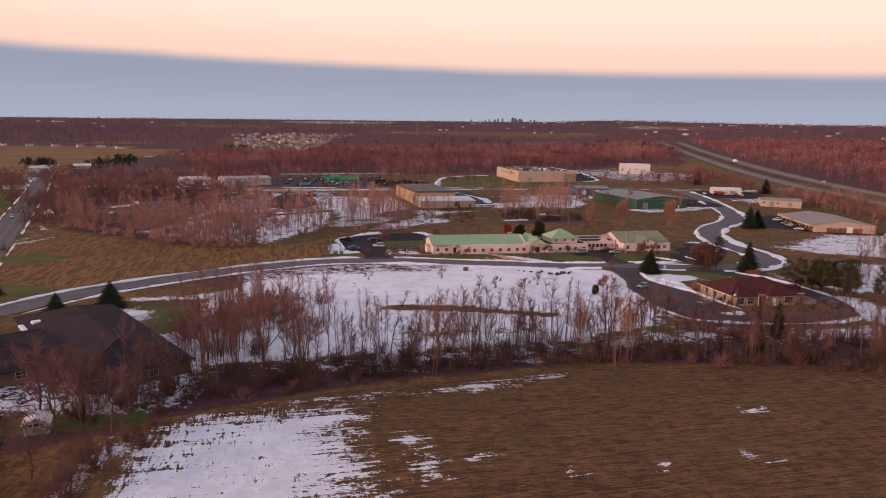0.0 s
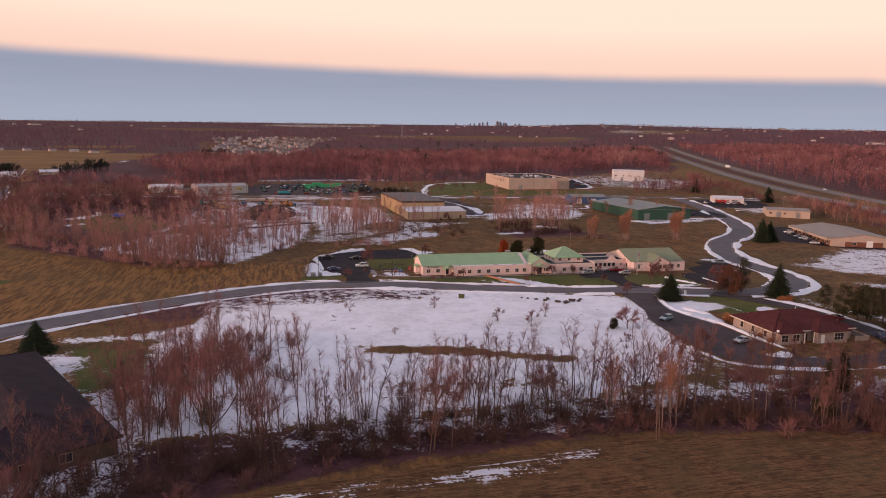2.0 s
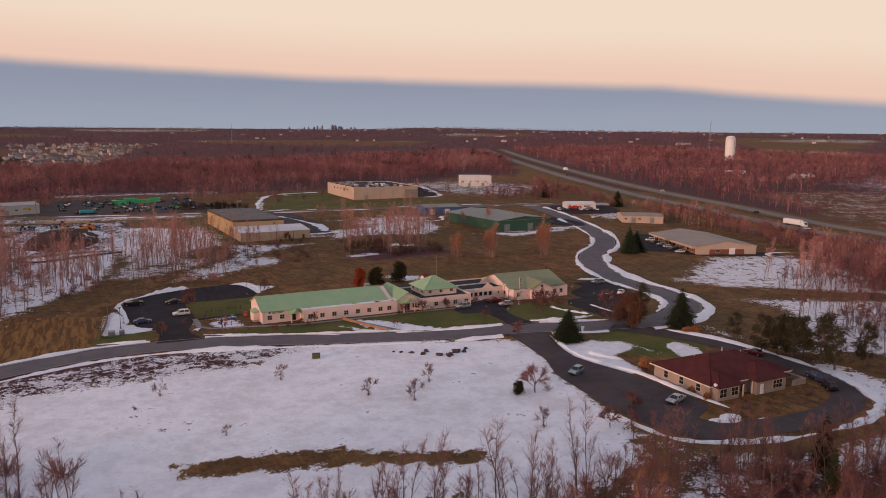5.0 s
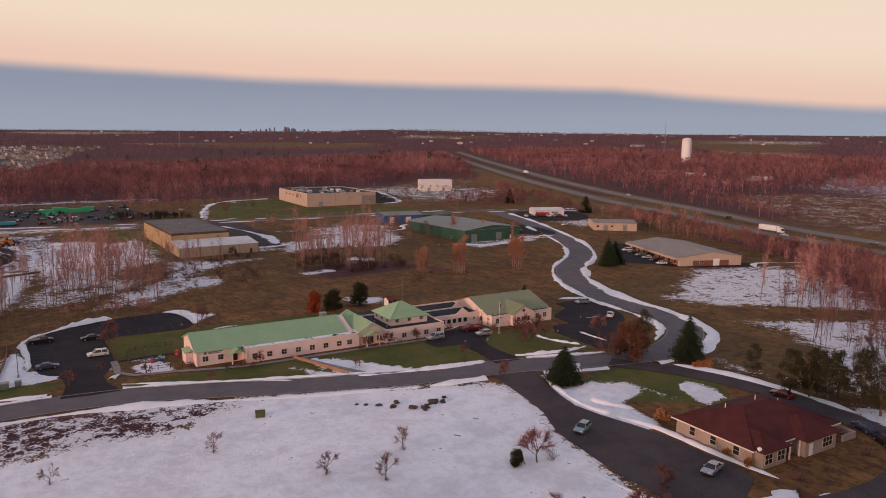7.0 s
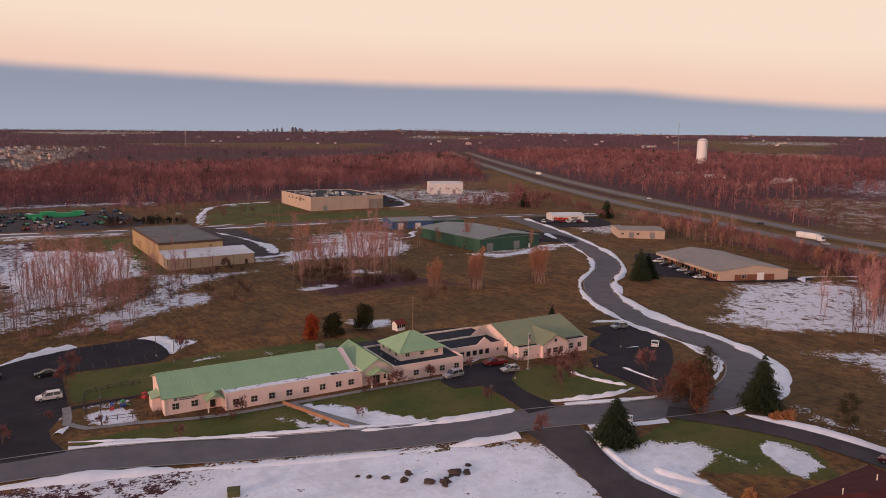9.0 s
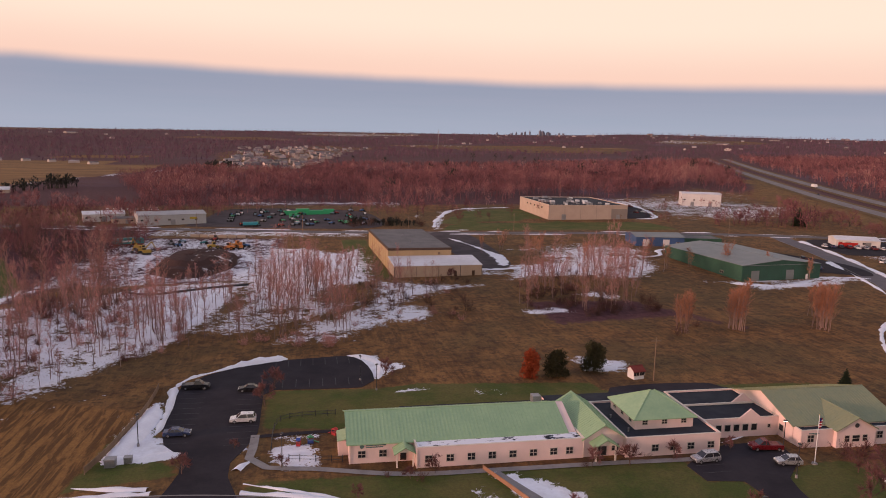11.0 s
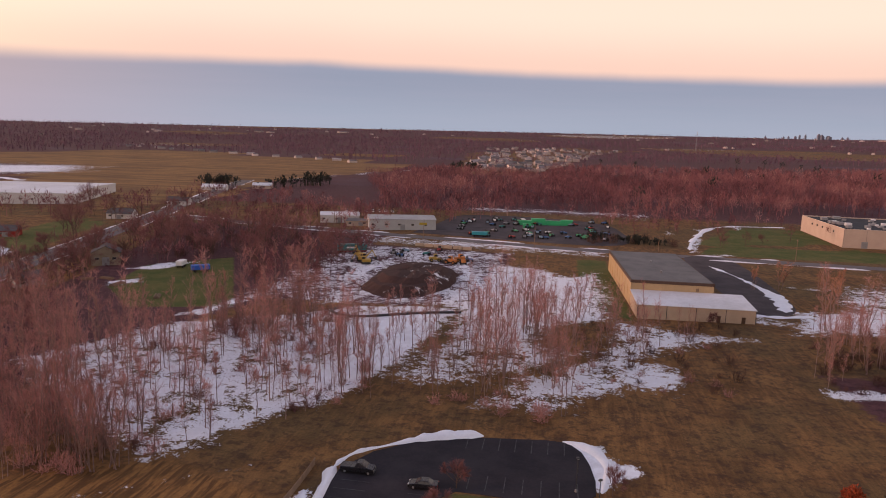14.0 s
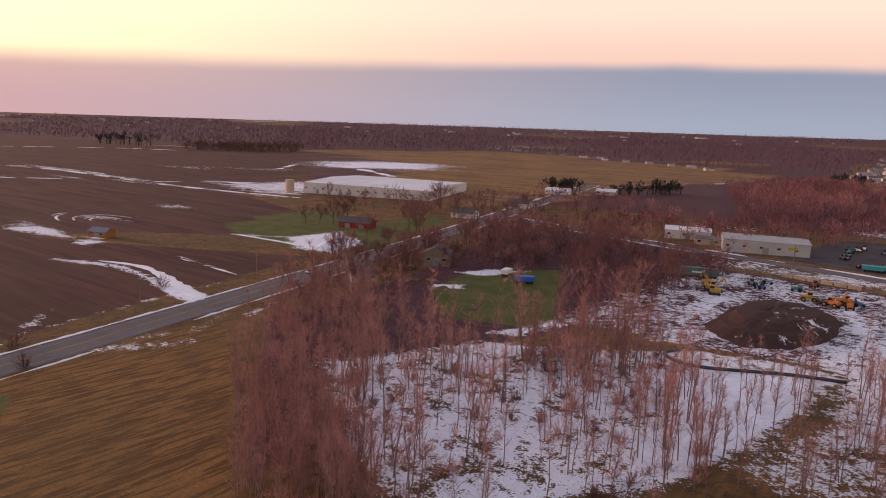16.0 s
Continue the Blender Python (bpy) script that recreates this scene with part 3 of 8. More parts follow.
def make_ground():
    xs, ys = axis_steps(-190, 300, 2.0, (-4600, 4600)), axis_steps(56, 520, 2.0, (-900, 4700))
    X, Y = np.meshgrid(xs, ys)
    px, py = X.ravel(), Y.ravel()
    zs = land(px, py)
    far = np.hypot(px - 20, py - 120) > 4740
    # beyond the rim the sheet ends
    verts = np.stack([px, py, zs], 1)
    w = len(xs)
    idx = np.arange(len(px)).reshape(X.shape)
    quads = np.stack([idx[:-1, :-1], idx[:-1, 1:], idx[1:, 1:], idx[1:, :-1]], -1).reshape(-1, 4)
    quads = quads[~far[quads].any(1)]
    me = bpy.data.meshes.new("ground")
    me.from_pydata(verts.tolist(), [], quads.tolist())
    me.polygons.foreach_set("use_smooth", [True] * len(me.polygons))

    def area(polys, width):
        v = np.zeros(px.shape)
        for poly in polys:
            v = np.maximum(v, np.clip(0.5 + sd_poly(px, py, poly) / (2 * width), 0, 1))
        return v

    snow = np.zeros(px.shape)
    for poly, width, s in SNOW_AREAS:
        snow = np.maximum(snow, s * np.clip(0.5 + sd_poly(px, py, poly) / (2 * width), 0, 1))
    for pts, half, s in SNOW_LINES:
        snow = np.maximum(snow, s * np.clip(0.4 + sd_line(px, py, pts, half) / (2 * max(half, 1.5)), 0, 1))
    for poly, width, s in BARE_AREAS:
        snow = snow * (1 - s * np.clip(0.5 + sd_poly(px, py, poly) / (2 * width), 0, 1))
    wood = area(WOODS, 5)
    r = np.hypot(px, py)
    wood = np.maximum(wood, smooth((py - 640) / 60) * 0.9)
    wood = np.maximum(wood, smooth((px - 415) / 50) * 0.95)
    wood = np.maximum(wood, smooth((r - 1250) / 300))
    plain = far_fields(px, py)
    wood = wood * (1 - np.maximum(0.7 * plain, 0.6 * area([SCRUB, ESTATE, BACK_YARD], 6)))
    snow = np.maximum(snow, plain * (0.12 + 0.3 * smooth((np.sin(px / 190) + np.sin(py / 150 + px / 300)) / 1.2)))
    snow = np.maximum(snow, 0.33 * area([SCRUB], 20))
    snow = np.maximum(snow, 0.22 * area([BACK_YARD], 10))
    gold = area(DRY[:1] + DRY[2:3], 6)
    dry, till, plough = area(DRY, 3), area(TILLED[:1], 2), area(TILLED[1:], 3)
    wood = wood * (1 - np.maximum(np.maximum(dry, till), plough) * smooth((2700 - r) / 300))
    for name, v in (("snow", snow), ("lawn", area(LAWNS, 1.5)), ("till", till), ("plough", plough), ("dry", dry), ("gold", gold), ("wood", wood)):
        me.attributes.new(name, "FLOAT", "POINT").data.foreach_set("value", v.astype(np.float32))

    m = bpy.data.materials.new("winter_ground")
    m.use_nodes = True
    n = Net(m.node_tree)
    pos = n.add("ShaderNodeNewGeometry").outputs["Position"]
    at = lambda k: n.add("ShaderNodeAttribute", attr=k).outputs["Fac"]
    big, mid, fine, grit = n.noise(pos, 0.02, 4), n.noise(pos, 0.11, 5, 0.65), n.noise(pos, 0.5, 5, 0.7), n.noise(pos, 2.2, 4, 0.75)
    # mown and tilled rows
    turned = n.add("ShaderNodeMapping", {0: pos, 2: (0, 0, radians(15)), 3: (0.95, 0.11, 1)}).outputs[0]
    rows = n.noise(turned, 1.0, 3, 0.6, 0.6)
    turned2 = n.add("ShaderNodeMapping", {0: pos, 2: (0, 0, radians(-6)), 3: (0.07, 0.95, 1)}).outputs[0]
    rows2 = n.noise(turned2, 1.0, 4, 0.65, 0.8)
    meadow = n.mix(n.step(n.math("ADD", n.math("MULTIPLY", mid, 0.6), n.math("MULTIPLY", rows, 0.4)), 0.36, 0.64), (0.128, 0.062, 0.023, 1), (0.30, 0.15, 0.052, 1))
    meadow = n.mix(n.math("MULTIPLY", n.step(big, 0.42, 0.62), 0.55), meadow, (0.115, 0.086, 0.036, 1))
    meadow = n.mix(n.math("MULTIPLY", n.step(fine, 0.46, 0.62), 0.65), meadow, (0.055, 0.031, 0.02, 1))
    lawn = n.mix(n.step(mid, 0.35, 0.65), (0.072, 0.098, 0.02, 1), (0.135, 0.122, 0.036, 1))
    dry = n.mix(n.step(rows, 0.41, 0.6), (0.29, 0.145, 0.046, 1), (0.125, 0.062, 0.022, 1))
    dry = n.mix(n.math("MULTIPLY", n.step(big, 0.45, 0.6), 0.35), dry, (0.145, 0.095, 0.034, 1))
    gold = n.mix(n.step(n.noise(n.add("ShaderNodeMapping", {0: pos, 2: (0, 0, radians(-24)), 3: (0.008, 0.09, 1)}).outputs[0], 1.0, 3, 0.6, 0.6), 0.4, 0.6), (0.31, 0.165, 0.06, 1), (0.17, 0.09, 0.04, 1))
    rows4 = n.noise(n.add("ShaderNodeMapping", {0: pos, 2: (0, 0, radians(-6)), 3: (0.22, 2.6, 1)}).outputs[0], 1.0, 3, 0.6, 1.6)
    rows5 = n.noise(n.add("ShaderNodeMapping", {0: pos, 2: (0, 0, radians(73)), 3: (0.2, 2.2, 1)}).outputs[0], 1.0, 3, 0.6, 1.4)
    east, north, _ = n.add("ShaderNodeSeparateXYZ", {0: pos}).outputs
    rows4 = n.mix(n.step(n.math("ADD", n.math("MULTIPLY", n.math("SUBTRACT", mid, 0.5), 26.0), n.math("SUBTRACT", n.math("MULTIPLY", east, 0.35), north)), -95.0, -84.0), rows4, rows5)
    till = n.mix(n.step(n.math("ADD", n.math("MULTIPLY", fine, 0.4), n.math("MULTIPLY", rows4, 0.6)), 0.4, 0.6), (0.078, 0.037, 0.017, 1), (0.235, 0.118, 0.05, 1))
    till = n.mix(n.math("MULTIPLY", n.step(mid, 0.45, 0.7), 0.5), till, (0.115, 0.082, 0.034, 1))
    turned3 = n.add("ShaderNodeMapping", {0: pos, 2: (0, 0, radians(-24)), 3: (0.012, 0.16, 1)}).outputs[0]
    plough = n.mix(n.step(n.noise(turned3, 1.0, 4, 0.65, 0.8), 0.36, 0.64), (0.066, 0.026, 0.023, 1), (0.132, 0.053, 0.044, 1))
    plough = n.mix(n.math("MULTIPLY", n.step(big, 0.42, 0.62), 0.3), plough, (0.095, 0.06, 0.03, 1))
    wood = n.mix(n.step(fine, 0.3, 0.7), (0.066, 0.026, 0.031, 1), (0.135, 0.058, 0.062, 1))
    # mauve patches put distance haze into the wooded ground's colour
    wood = n.mix(n.math("MULTIPLY", n.step(n.noise(pos, 0.0045, 4, 0.65), 0.52, 0.66), 0.6), wood, (0.115, 0.07, 0.098, 1))
    ragged = n.math("MULTIPLY", n.math("SUBTRACT", fine, 0.5), 0.9)
    on = lambda k: n.step(n.math("ADD", at(k), ragged), 0.35, 0.65)
    col = meadow
    for k, v in (("dry", dry), ("gold", gold), ("till", till), ("plough", plough), ("wood", wood), ("lawn", lawn)):
        col = n.mix(on(k), col, v)
    col = n.mix(n.step(grit, 0.3, 0.75, 0.0, 0.45), col, (0.04, 0.026, 0.018, 1))
    # snow: gone first in the rows and hollows
    s = n.math("ADD", at("snow"), n.math("MULTIPLY", n.math("SUBTRACT", mid, 0.5), 1.2))
    s = n.math("ADD", s, n.math("MULTIPLY", n.math("SUBTRACT", fine, 0.5), 1.7))
    s = n.math("ADD", s, n.math("MULTIPLY", n.math("SUBTRACT", grit, 0.5), n.step(at("snow"), 0.8, 0.94, 1.5, 0.8)))
    s = n.math("ADD", s, n.math("MULTIPLY", n.math("MULTIPLY", n.math("SUBTRACT", rows2, 0.5), 2.2), at("till")))
    rows6 = n.noise(n.add("ShaderNodeMapping", {0: pos, 2: (0, 0, radians(6)), 3: (1.9, 0.3, 1)}).outputs[0], 1.0, 3, 0.65, 0.9)
    s = n.math("ADD", s, n.math("MULTIPLY", n.math("MULTIPLY", n.math("SUBTRACT", rows6, 0.52), 2.5), n.math("MULTIPLY", at("till"), n.step(east, 6.0, -4.0))))
    cover = n.math("MULTIPLY", n.step(s, 0.5, 0.58), n.step(at("snow"), 0.1, 0.25))
    white = n.mix(n.step(n.math("ADD", n.math("MULTIPLY", mid, 0.5), n.math("MULTIPLY", fine, 0.5)), 0.38, 0.64), (0.88, 0.89, 0.93, 1), (0.70, 0.695, 0.72, 1))
    col = n.mix(cover, col, white)
    p = n.add("ShaderNodeBsdfPrincipled", {"Base Color": col, "Roughness": 0.95, "Specular IOR Level": 0.15})
    h = n.math("ADD", n.math("MULTIPLY", fine, 0.7), n.math("ADD", n.math("MULTIPLY", grit, 0.3), n.math("MULTIPLY", cover, 0.35)))
    n.put(p.inputs["Normal"], n.add("ShaderNodeBump", {"Strength": 0.7, "Distance": 0.35, "Height": h}).outputs[0])
    n.tree.links.new(p.outputs[0], n.add("ShaderNodeOutputMaterial").inputs[0])
    me.materials.append(m)
    tagged(new("ground", me), "brown winter ground with thawing snow patches, lawns and ploughed fields", "ground", kind="structure")


make_ground()


# ---- roads and lots ----
def ribbon(name, pts, half, lift, material, parent=None, step=3.0, side=0.0, wav=0.0, label=""):
    """A strip that follows a line over the land; side shifts it off the line."""
    line = curve_points(pts, step)
    verts, faces = [], []
    for i, p in enumerate(line):
        d = (line[min(i + 1, len(line) - 1)] - line[max(i - 1, 0)]).normalized()
        nrm = Vector((-d.y, d.x))
        a = half + (noise.noise((p.x * 0.15, p.y * 0.15, side)) * wav if wav else 0)
        b = half + (noise.noise((p.x * 0.22, p.y * 0.22, side + 9)) * wav if wav else 0)
        for q in (p + nrm * (side + a), p + nrm * (side - b)):
            verts.append((q.x, q.y, Z(q.x, q.y) + lift))
        if i:
            k = 2 * i
            faces.append((k - 2, k - 1, k + 1, k))
    return link(name, verts, faces, material, parent, label)


MOUTHS = [(33.5, 256, 6.0), (117.8, 231, 4.4), (147.4, 226, 4.6), (113.5, 221, 6.0), (141, 213.5, 5.0)]  # where drives meet the road: x, y, reach


def bank(name, pts, side, width, height, material, parent=None, step=1.6, seed=0.0, gap=0.25):
    """A ridge of cleared snow along a line, uneven, with breaks."""
    line = curve_points(pts, step)
    verts, faces, last = [], [], False
    prof = ((-0.5, 0.0), (-0.36, 0.55), (-0.08, 1.0), (0.22, 0.7), (0.5, 0.0))
    for i, p in enumerate(line):
        d = (line[min(i + 1, len(line) - 1)] - line[max(i - 1, 0)]).normalized()
        nrm = Vector((-d.y, d.x))
        v = noise.noise((p.x * 0.06 + seed, p.y * 0.06, 3.1 + seed))
        v2 = noise.noise((p.x * 0.5 + seed, p.y * 0.5, 1.7))
        mid = p + nrm * side
        keep = v > -gap and all(math.hypot(mid.x - mx, mid.y - my) > mr for mx, my, mr in MOUTHS)
        if keep:
            s = max(0.25, 0.8 + 1.2 * v + 0.55 * v2) * min(1.0, max(0.12, (v + gap) * 5), 0.15 + 0.3 * i, 0.15 + 0.3 * (len(line) - 1 - i))
            for u, h in prof:
                q = p + nrm * (side + u * width * s + 0.25 * v2)
                verts.append((q.x, q.y, Z(q.x, q.y) - 0.02 + h * height * s * (1 + 0.3 * noise.noise((q.x, q.y, 5.0)))))
            if last:
                k = len(verts) - 10
                for j in range(4):
                    faces.append((k + j, k + j + 1, k + j + 6, k + j + 5))
        last = keep
    ob = link(name, verts, faces, material, parent, smooth_faces=True)
    if parent is None:
        tagged(ob, "thin streak of old snow lying in the field" if name == "snow_streak" else "uneven ridge of cleared snow along the kerb", "snow" if name == "snow_streak" else "snow bank", kind="stuff")
    return ob


def slab(name, poly, lift, material, label, category):
    """A flat paved area with its edge turned down into the ground."""
    pts = curve_points(poly + poly[:1], 4.0)[:-1]
    bm = bmesh.new()
    top = [bm.verts.new((p.x, p.y, Z(p.x, p.y) + lift)) for p in pts]
    f = bm.faces.new(top)
    bmesh.ops.triangulate(bm, faces=[f])
    low = [bm.verts.new((p.x, p.y, Z(p.x, p.y) - 0.2)) for p in pts]
    for i in range(len(pts)):
        j = (i + 1) % len(pts)
        bm.faces.new((top[i], low[i], low[j], top[j]))
    ob = part(name, bm, material)
    return tagged(ob, label, category, kind="structure")


MAIN_ROAD = [(-92, 163), (-69, 190), (-55, 208), (-30, 228), (-7, 242), (15, 250), (40, 248.4), (67, 238.6), (95, 229.5), (115, 226), (134, 220), (151, 217), (166, 221), (180, 232), (187, 249), (190, 271), (200, 299), (216, 322), (242, 344), (262, 374), (280, 425), (296, 484), (303, 500)]
WORKS_ROAD = [(-168, 585), (-120, 572), (-80, 562), (-38, 553), (22, 541), (70, 532), (118, 527), (186, 521), (252, 513), (303, 500), (360, 478)]
COUNTY_ROAD = [(-60, 85), (-82, 180), (-108, 289), (-120, 340), (-141, 425), (-166, 530), (-200, 660), (-250, 860)]
roads = []
for nm, pts, half, m, label in (("road", MAIN_ROAD, 4.6, ASPHALT, "curving grey asphalt road edged with snow"), ("works_road", WORKS_ROAD, 4.2, ASPHALT_OLD, "worn grey asphalt road through the works area"),
                                ("county_road", COUNTY_ROAD, 5.6, ASPHALT_OLD, "straight worn asphalt road beside the fields")):
    r = tagged(ribbon(nm, pts, half, 0.05 if nm == "road" else 0.06 if nm == "works_road" else 0.055, m), label, "road", kind="structure")
    roads.append(r)
for sgn in (-1, 1):
    ribbon("kerb", MAIN_ROAD[1:-1], 0.16, 0.17, CONCRETE, roads[0], side=sgn * 4.7)
    ribbon("edge_line", COUNTY_ROAD, 0.13, 0.075, PAINT_LINE, roads[2], side=sgn * 4.1)
for off in (-0.16, 0.16):
    ribbon("centre_line", COUNTY_ROAD, 0.09, 0.08, YELLOW_LINE, roads[2], side=off)

bank("snow_bank", MAIN_ROAD[1:9], 5.7, 1.8, 0.42, SNOW, seed=2, gap=0.75)
bank("snow_bank", MAIN_ROAD[8:12], 5.7, 1.7, 0.4, SNOW, seed=5, gap=0.45)
bank("snow_bank", MAIN_ROAD[12:21], 6.1, 2.8, 0.5, SNOW, seed=6, gap=0.8)
bank("snow_bank", MAIN_ROAD[1:9], -6.4, 2.8, 0.4, SNOW, seed=8, gap=0.75)
bank("snow_bank", MAIN_ROAD[8:13], -5.9, 2.2, 0.42, SNOW, seed=11, gap=0.55)
bank("snow_bank", MAIN_ROAD[12:22], -6.4, 3.2, 0.5, SNOW, seed=12, gap=0.8)
bank("snow_bank", MAIN_ROAD[11:18], -7.2, 2.6, 0.35, SNOW, seed=13, gap=0.5)
bank("snow_bank", COUNTY_ROAD, 7.0, 1.3, 0.22, SNOW, seed=17, gap=0.4)
bank("snow_bank", COUNTY_ROAD, -6.9, 1.0, 0.2, DIRTY_SNOW, seed=19, gap=0.1)
bank("snow_bank", WORKS_ROAD, -5.6, 2.0, 0.3, DIRTY_SNOW, seed=23, gap=0.12)
bank("snow_bank", WORKS_ROAD, 5.6, 2.0, 0.3, DIRTY_SNOW, seed=29, gap=0.05)

WEST_LOT = [(28, 253.5), (29.5, 262), (29, 268), (25, 274), (23.6, 280), (23.4, 291), (22.8, 303), (26.5, 310), (34.5, 316.5), (40, 319), (50, 320.5), (59, 321), (62.5, 313), (63, 303), (60, 299), (42, 299.5), (40, 297), (40.2, 277), (38.6, 270.5), (36.8, 265), (37, 260), (39, 253)]
slab("parking_lot", WEST_LOT, 0.09, LOT, "dark asphalt parking lot with faded bay lines", "parking lot")
FRONT_LOT = [(114.5, 229), (116, 240), (115.5, 247), (109.8, 248), (109.5, 253.5), (113, 256.5), (120.8, 260.5), (127, 260.5), (130, 257), (129, 252.5), (123.4, 247), (121.4, 238), (121.4, 229)]
slab("parking_lot", FRONT_LOT, 0.094, LOT, "dark asphalt forecourt with parked cars", "parking lot")
EAST_LOT = [(143.5, 226), (144.5, 236), (145, 245), (149, 250.6), (155.6, 251), (157, 260), (168.5, 268), (169.4, 274), (183, 273), (181, 262), (177, 252), (169, 243.5), (159, 235), (151.5, 229), (150.5, 225)]
slab("parking_lot", EAST_LOT, 0.096, LOT, "dark asphalt side parking lot", "parking lot")
HOUSE_LOT = [(109, 223), (107, 210), (105, 200), (101.5, 192), (100.5, 184), (99.5, 173), (101, 158), (107, 152.5), (113, 151.5), (112, 157), (110.5, 161), (116.5, 164), (117, 172), (116.5, 183), (113.5, 194), (112.5, 200), (115, 210), (118.5, 220)]
slab("parking_lot", HOUSE_LOT, 0.098, LOT_WORN, "dark asphalt lot beside the brick office", "parking lot")
tagged(ribbon("driveway", [(110, 156), (122, 152.2), (137, 152.4), (147.6, 157.6), (152.6, 168), (153.2, 181), (151, 195), (146, 206), (138, 217)], 3.1, 0.103, LOT_WORN), "dark asphalt drive looping round the brick office", "driveway", kind="structure")
bank("snow_bank", [(138.2, 245), (139.2, 238.5), (142.4, 232)], 0, 2.6, 0.7, SNOW, step=0.8, seed=65, gap=0.9)
bank("snow_bank", [(121.4, 233), (124.6, 231.4), (135, 229.4), (143, 230.2)], 0, 2.0, 0.6, SNOW, step=0.8, seed=66, gap=0.9)
bank("snow_bank", [(151, 242.4), (150.8, 236), (151, 231)], 0, 1.2, 0.35, SNOW, step=0.8, seed=67, gap=0.8)
bank("snow_bank", [(162.5, 254.6), (168.4, 253.4)], 0, 2.0, 0.6, SNOW, step=0.8, seed=68, gap=0.9)
bank("snow_bank", [(175, 279.6), (183, 275.4), (181, 264)], 0, 1.6, 0.5, SNOW, step=0.8, seed=69, gap=0.8)
bank("snow_bank", [(84, 237), (92, 234.8), (102.3, 232.8), (113.6, 231.6)], 0, 2.0, 0.55, SNOW, step=0.8, seed=70, gap=0.9)
bank("snow_bank", [(36.6, 258.6), (45, 254.9), (59.6, 247.6), (71, 241.2)], 0, 1.5, 0.4, SNOW, step=0.8, seed=74, gap=0.8)
slab("back_court", [(110, 281.5), (136, 281.5), (137, 292), (113, 292)], 0.09, LOT, "dark asphalt court behind the cream building", "court")
slab("loading_lot", [(115, 425), (128, 428), (133, 450), (131, 520), (112, 525), (112, 470)], 0.088, LOT_WORN, "asphalt yard beside the yellow warehouse", "parking lot")
slab("loading_lot", [(252, 582), (272, 590), (290, 650), (280, 700), (256, 690), (254, 640)], 0.088, LOT, "asphalt yard beside the large flat works", "parking lot")
slab("works_lot", [(244, 326), (256, 312), (262, 302), (292, 290), (300, 294), (270, 318), (286, 352), (276, 362)], 0.088, LOT, "asphalt lot before the low shop building", "parking lot")
slab("works_lot", [(225, 408), (252, 408), (272, 398), (278, 420), (262, 452), (250, 450), (248, 420)], 0.088, LOT, "asphalt yard round the green works", "parking lot")
slab("works_lot", [(296, 440), (330, 436), (345, 470), (312, 486), (300, 466)], 0.088, LOT, "asphalt lot before the white shop", "parking lot")
slab("scrap_yard", [(-20, 562), (80, 548), (90, 600), (70, 640), (0, 650), (-14, 600)], 0.085, LOT_WORN, "dark yard of the machine dealer", "yard")

# banks of cleared snow round the lots
bank("snow_bank", [(111.5, 159.6), (114, 158.2), (118.5, 158.6)], 0, 3.4, 0.8, SNOW, step=0.7, seed=71, gap=0.9)
bank("snow_bank", [(119.6, 156), (122, 155.6)], 0, 1.4, 0.4, SNOW, step=0.7, seed=72, gap=0.9)
bank("snow_bank", [(117.6, 201), (119.5, 196.5), (121.5, 193)], 0, 4.0, 0.9, SNOW, step=0.8, seed=73, gap=0.9)
bank("snow_bank", [(22.8, 279), (22.9, 284), (22.7, 291), (22.0, 298), (21.6, 304)], 0, 1.7, 0.8, SNOW, step=0.8, seed=31, gap=0.9)
bank("snow_bank", [(21.6, 303), (23, 308), (27, 312), (33, 316.4), (39.5, 319.6), (44, 320.6)], 0, 2.5, 0.9, SNOW, step=0.8, seed=32, gap=0.9)
bank("snow_bank", [(18.2, 268.5), (18.8, 274), (19.8, 281), (20.2, 288), (19.6, 295)], 0, 3.6, 0.8, SNOW, step=0.8, seed=30, gap=0.9)
bank("snow_bank", [(16.4, 268.6), (22, 268.4), (28.6, 270)], 0, 3.4, 0.7, SNOW, step=0.8, seed=36, gap=0.9)
bank("snow_bank", [(15, 259.5), (22, 258), (29, 257)], 0, 1.6, 0.4, SNOW, seed=33, gap=0.9)
bank("snow_bank", [(58, 321.4), (63, 319.4), (65.4, 313), (64, 304)], 0, 2.6, 0.7, SNOW, seed=35, gap=0.9)
bank("snow_bank", [(117.5, 216), (115, 208), (113.8, 200), (114.8, 194), (117.6, 184), (118, 172), (119, 162)], 0.6, 1.8, 0.5, SNOW, seed=37, gap=0.7)
bank("snow_bank", [(97, 178), (98.5, 166), (101, 156), (110, 150.8), (123, 147.8), (139, 148), (150.5, 154), (156.6, 166)], -0.5, 2.4, 0.5, SNOW, seed=39, gap=0.7)
bank("snow_bank", [(157.6, 172), (157.6, 184), (155.4, 197), (150, 209)], 0, 3.2, 0.5, SNOW, seed=41, gap=0.6)
bank("snow_bank", [(38, 256), (38, 262), (41, 267)], 0, 2.0, 0.5, SNOW, seed=43, gap=0.9)
bank("snow_bank", [(120, 262), (126, 264)], -0.6, 2.0, 0.7, SNOW, seed=47, gap=0.9)

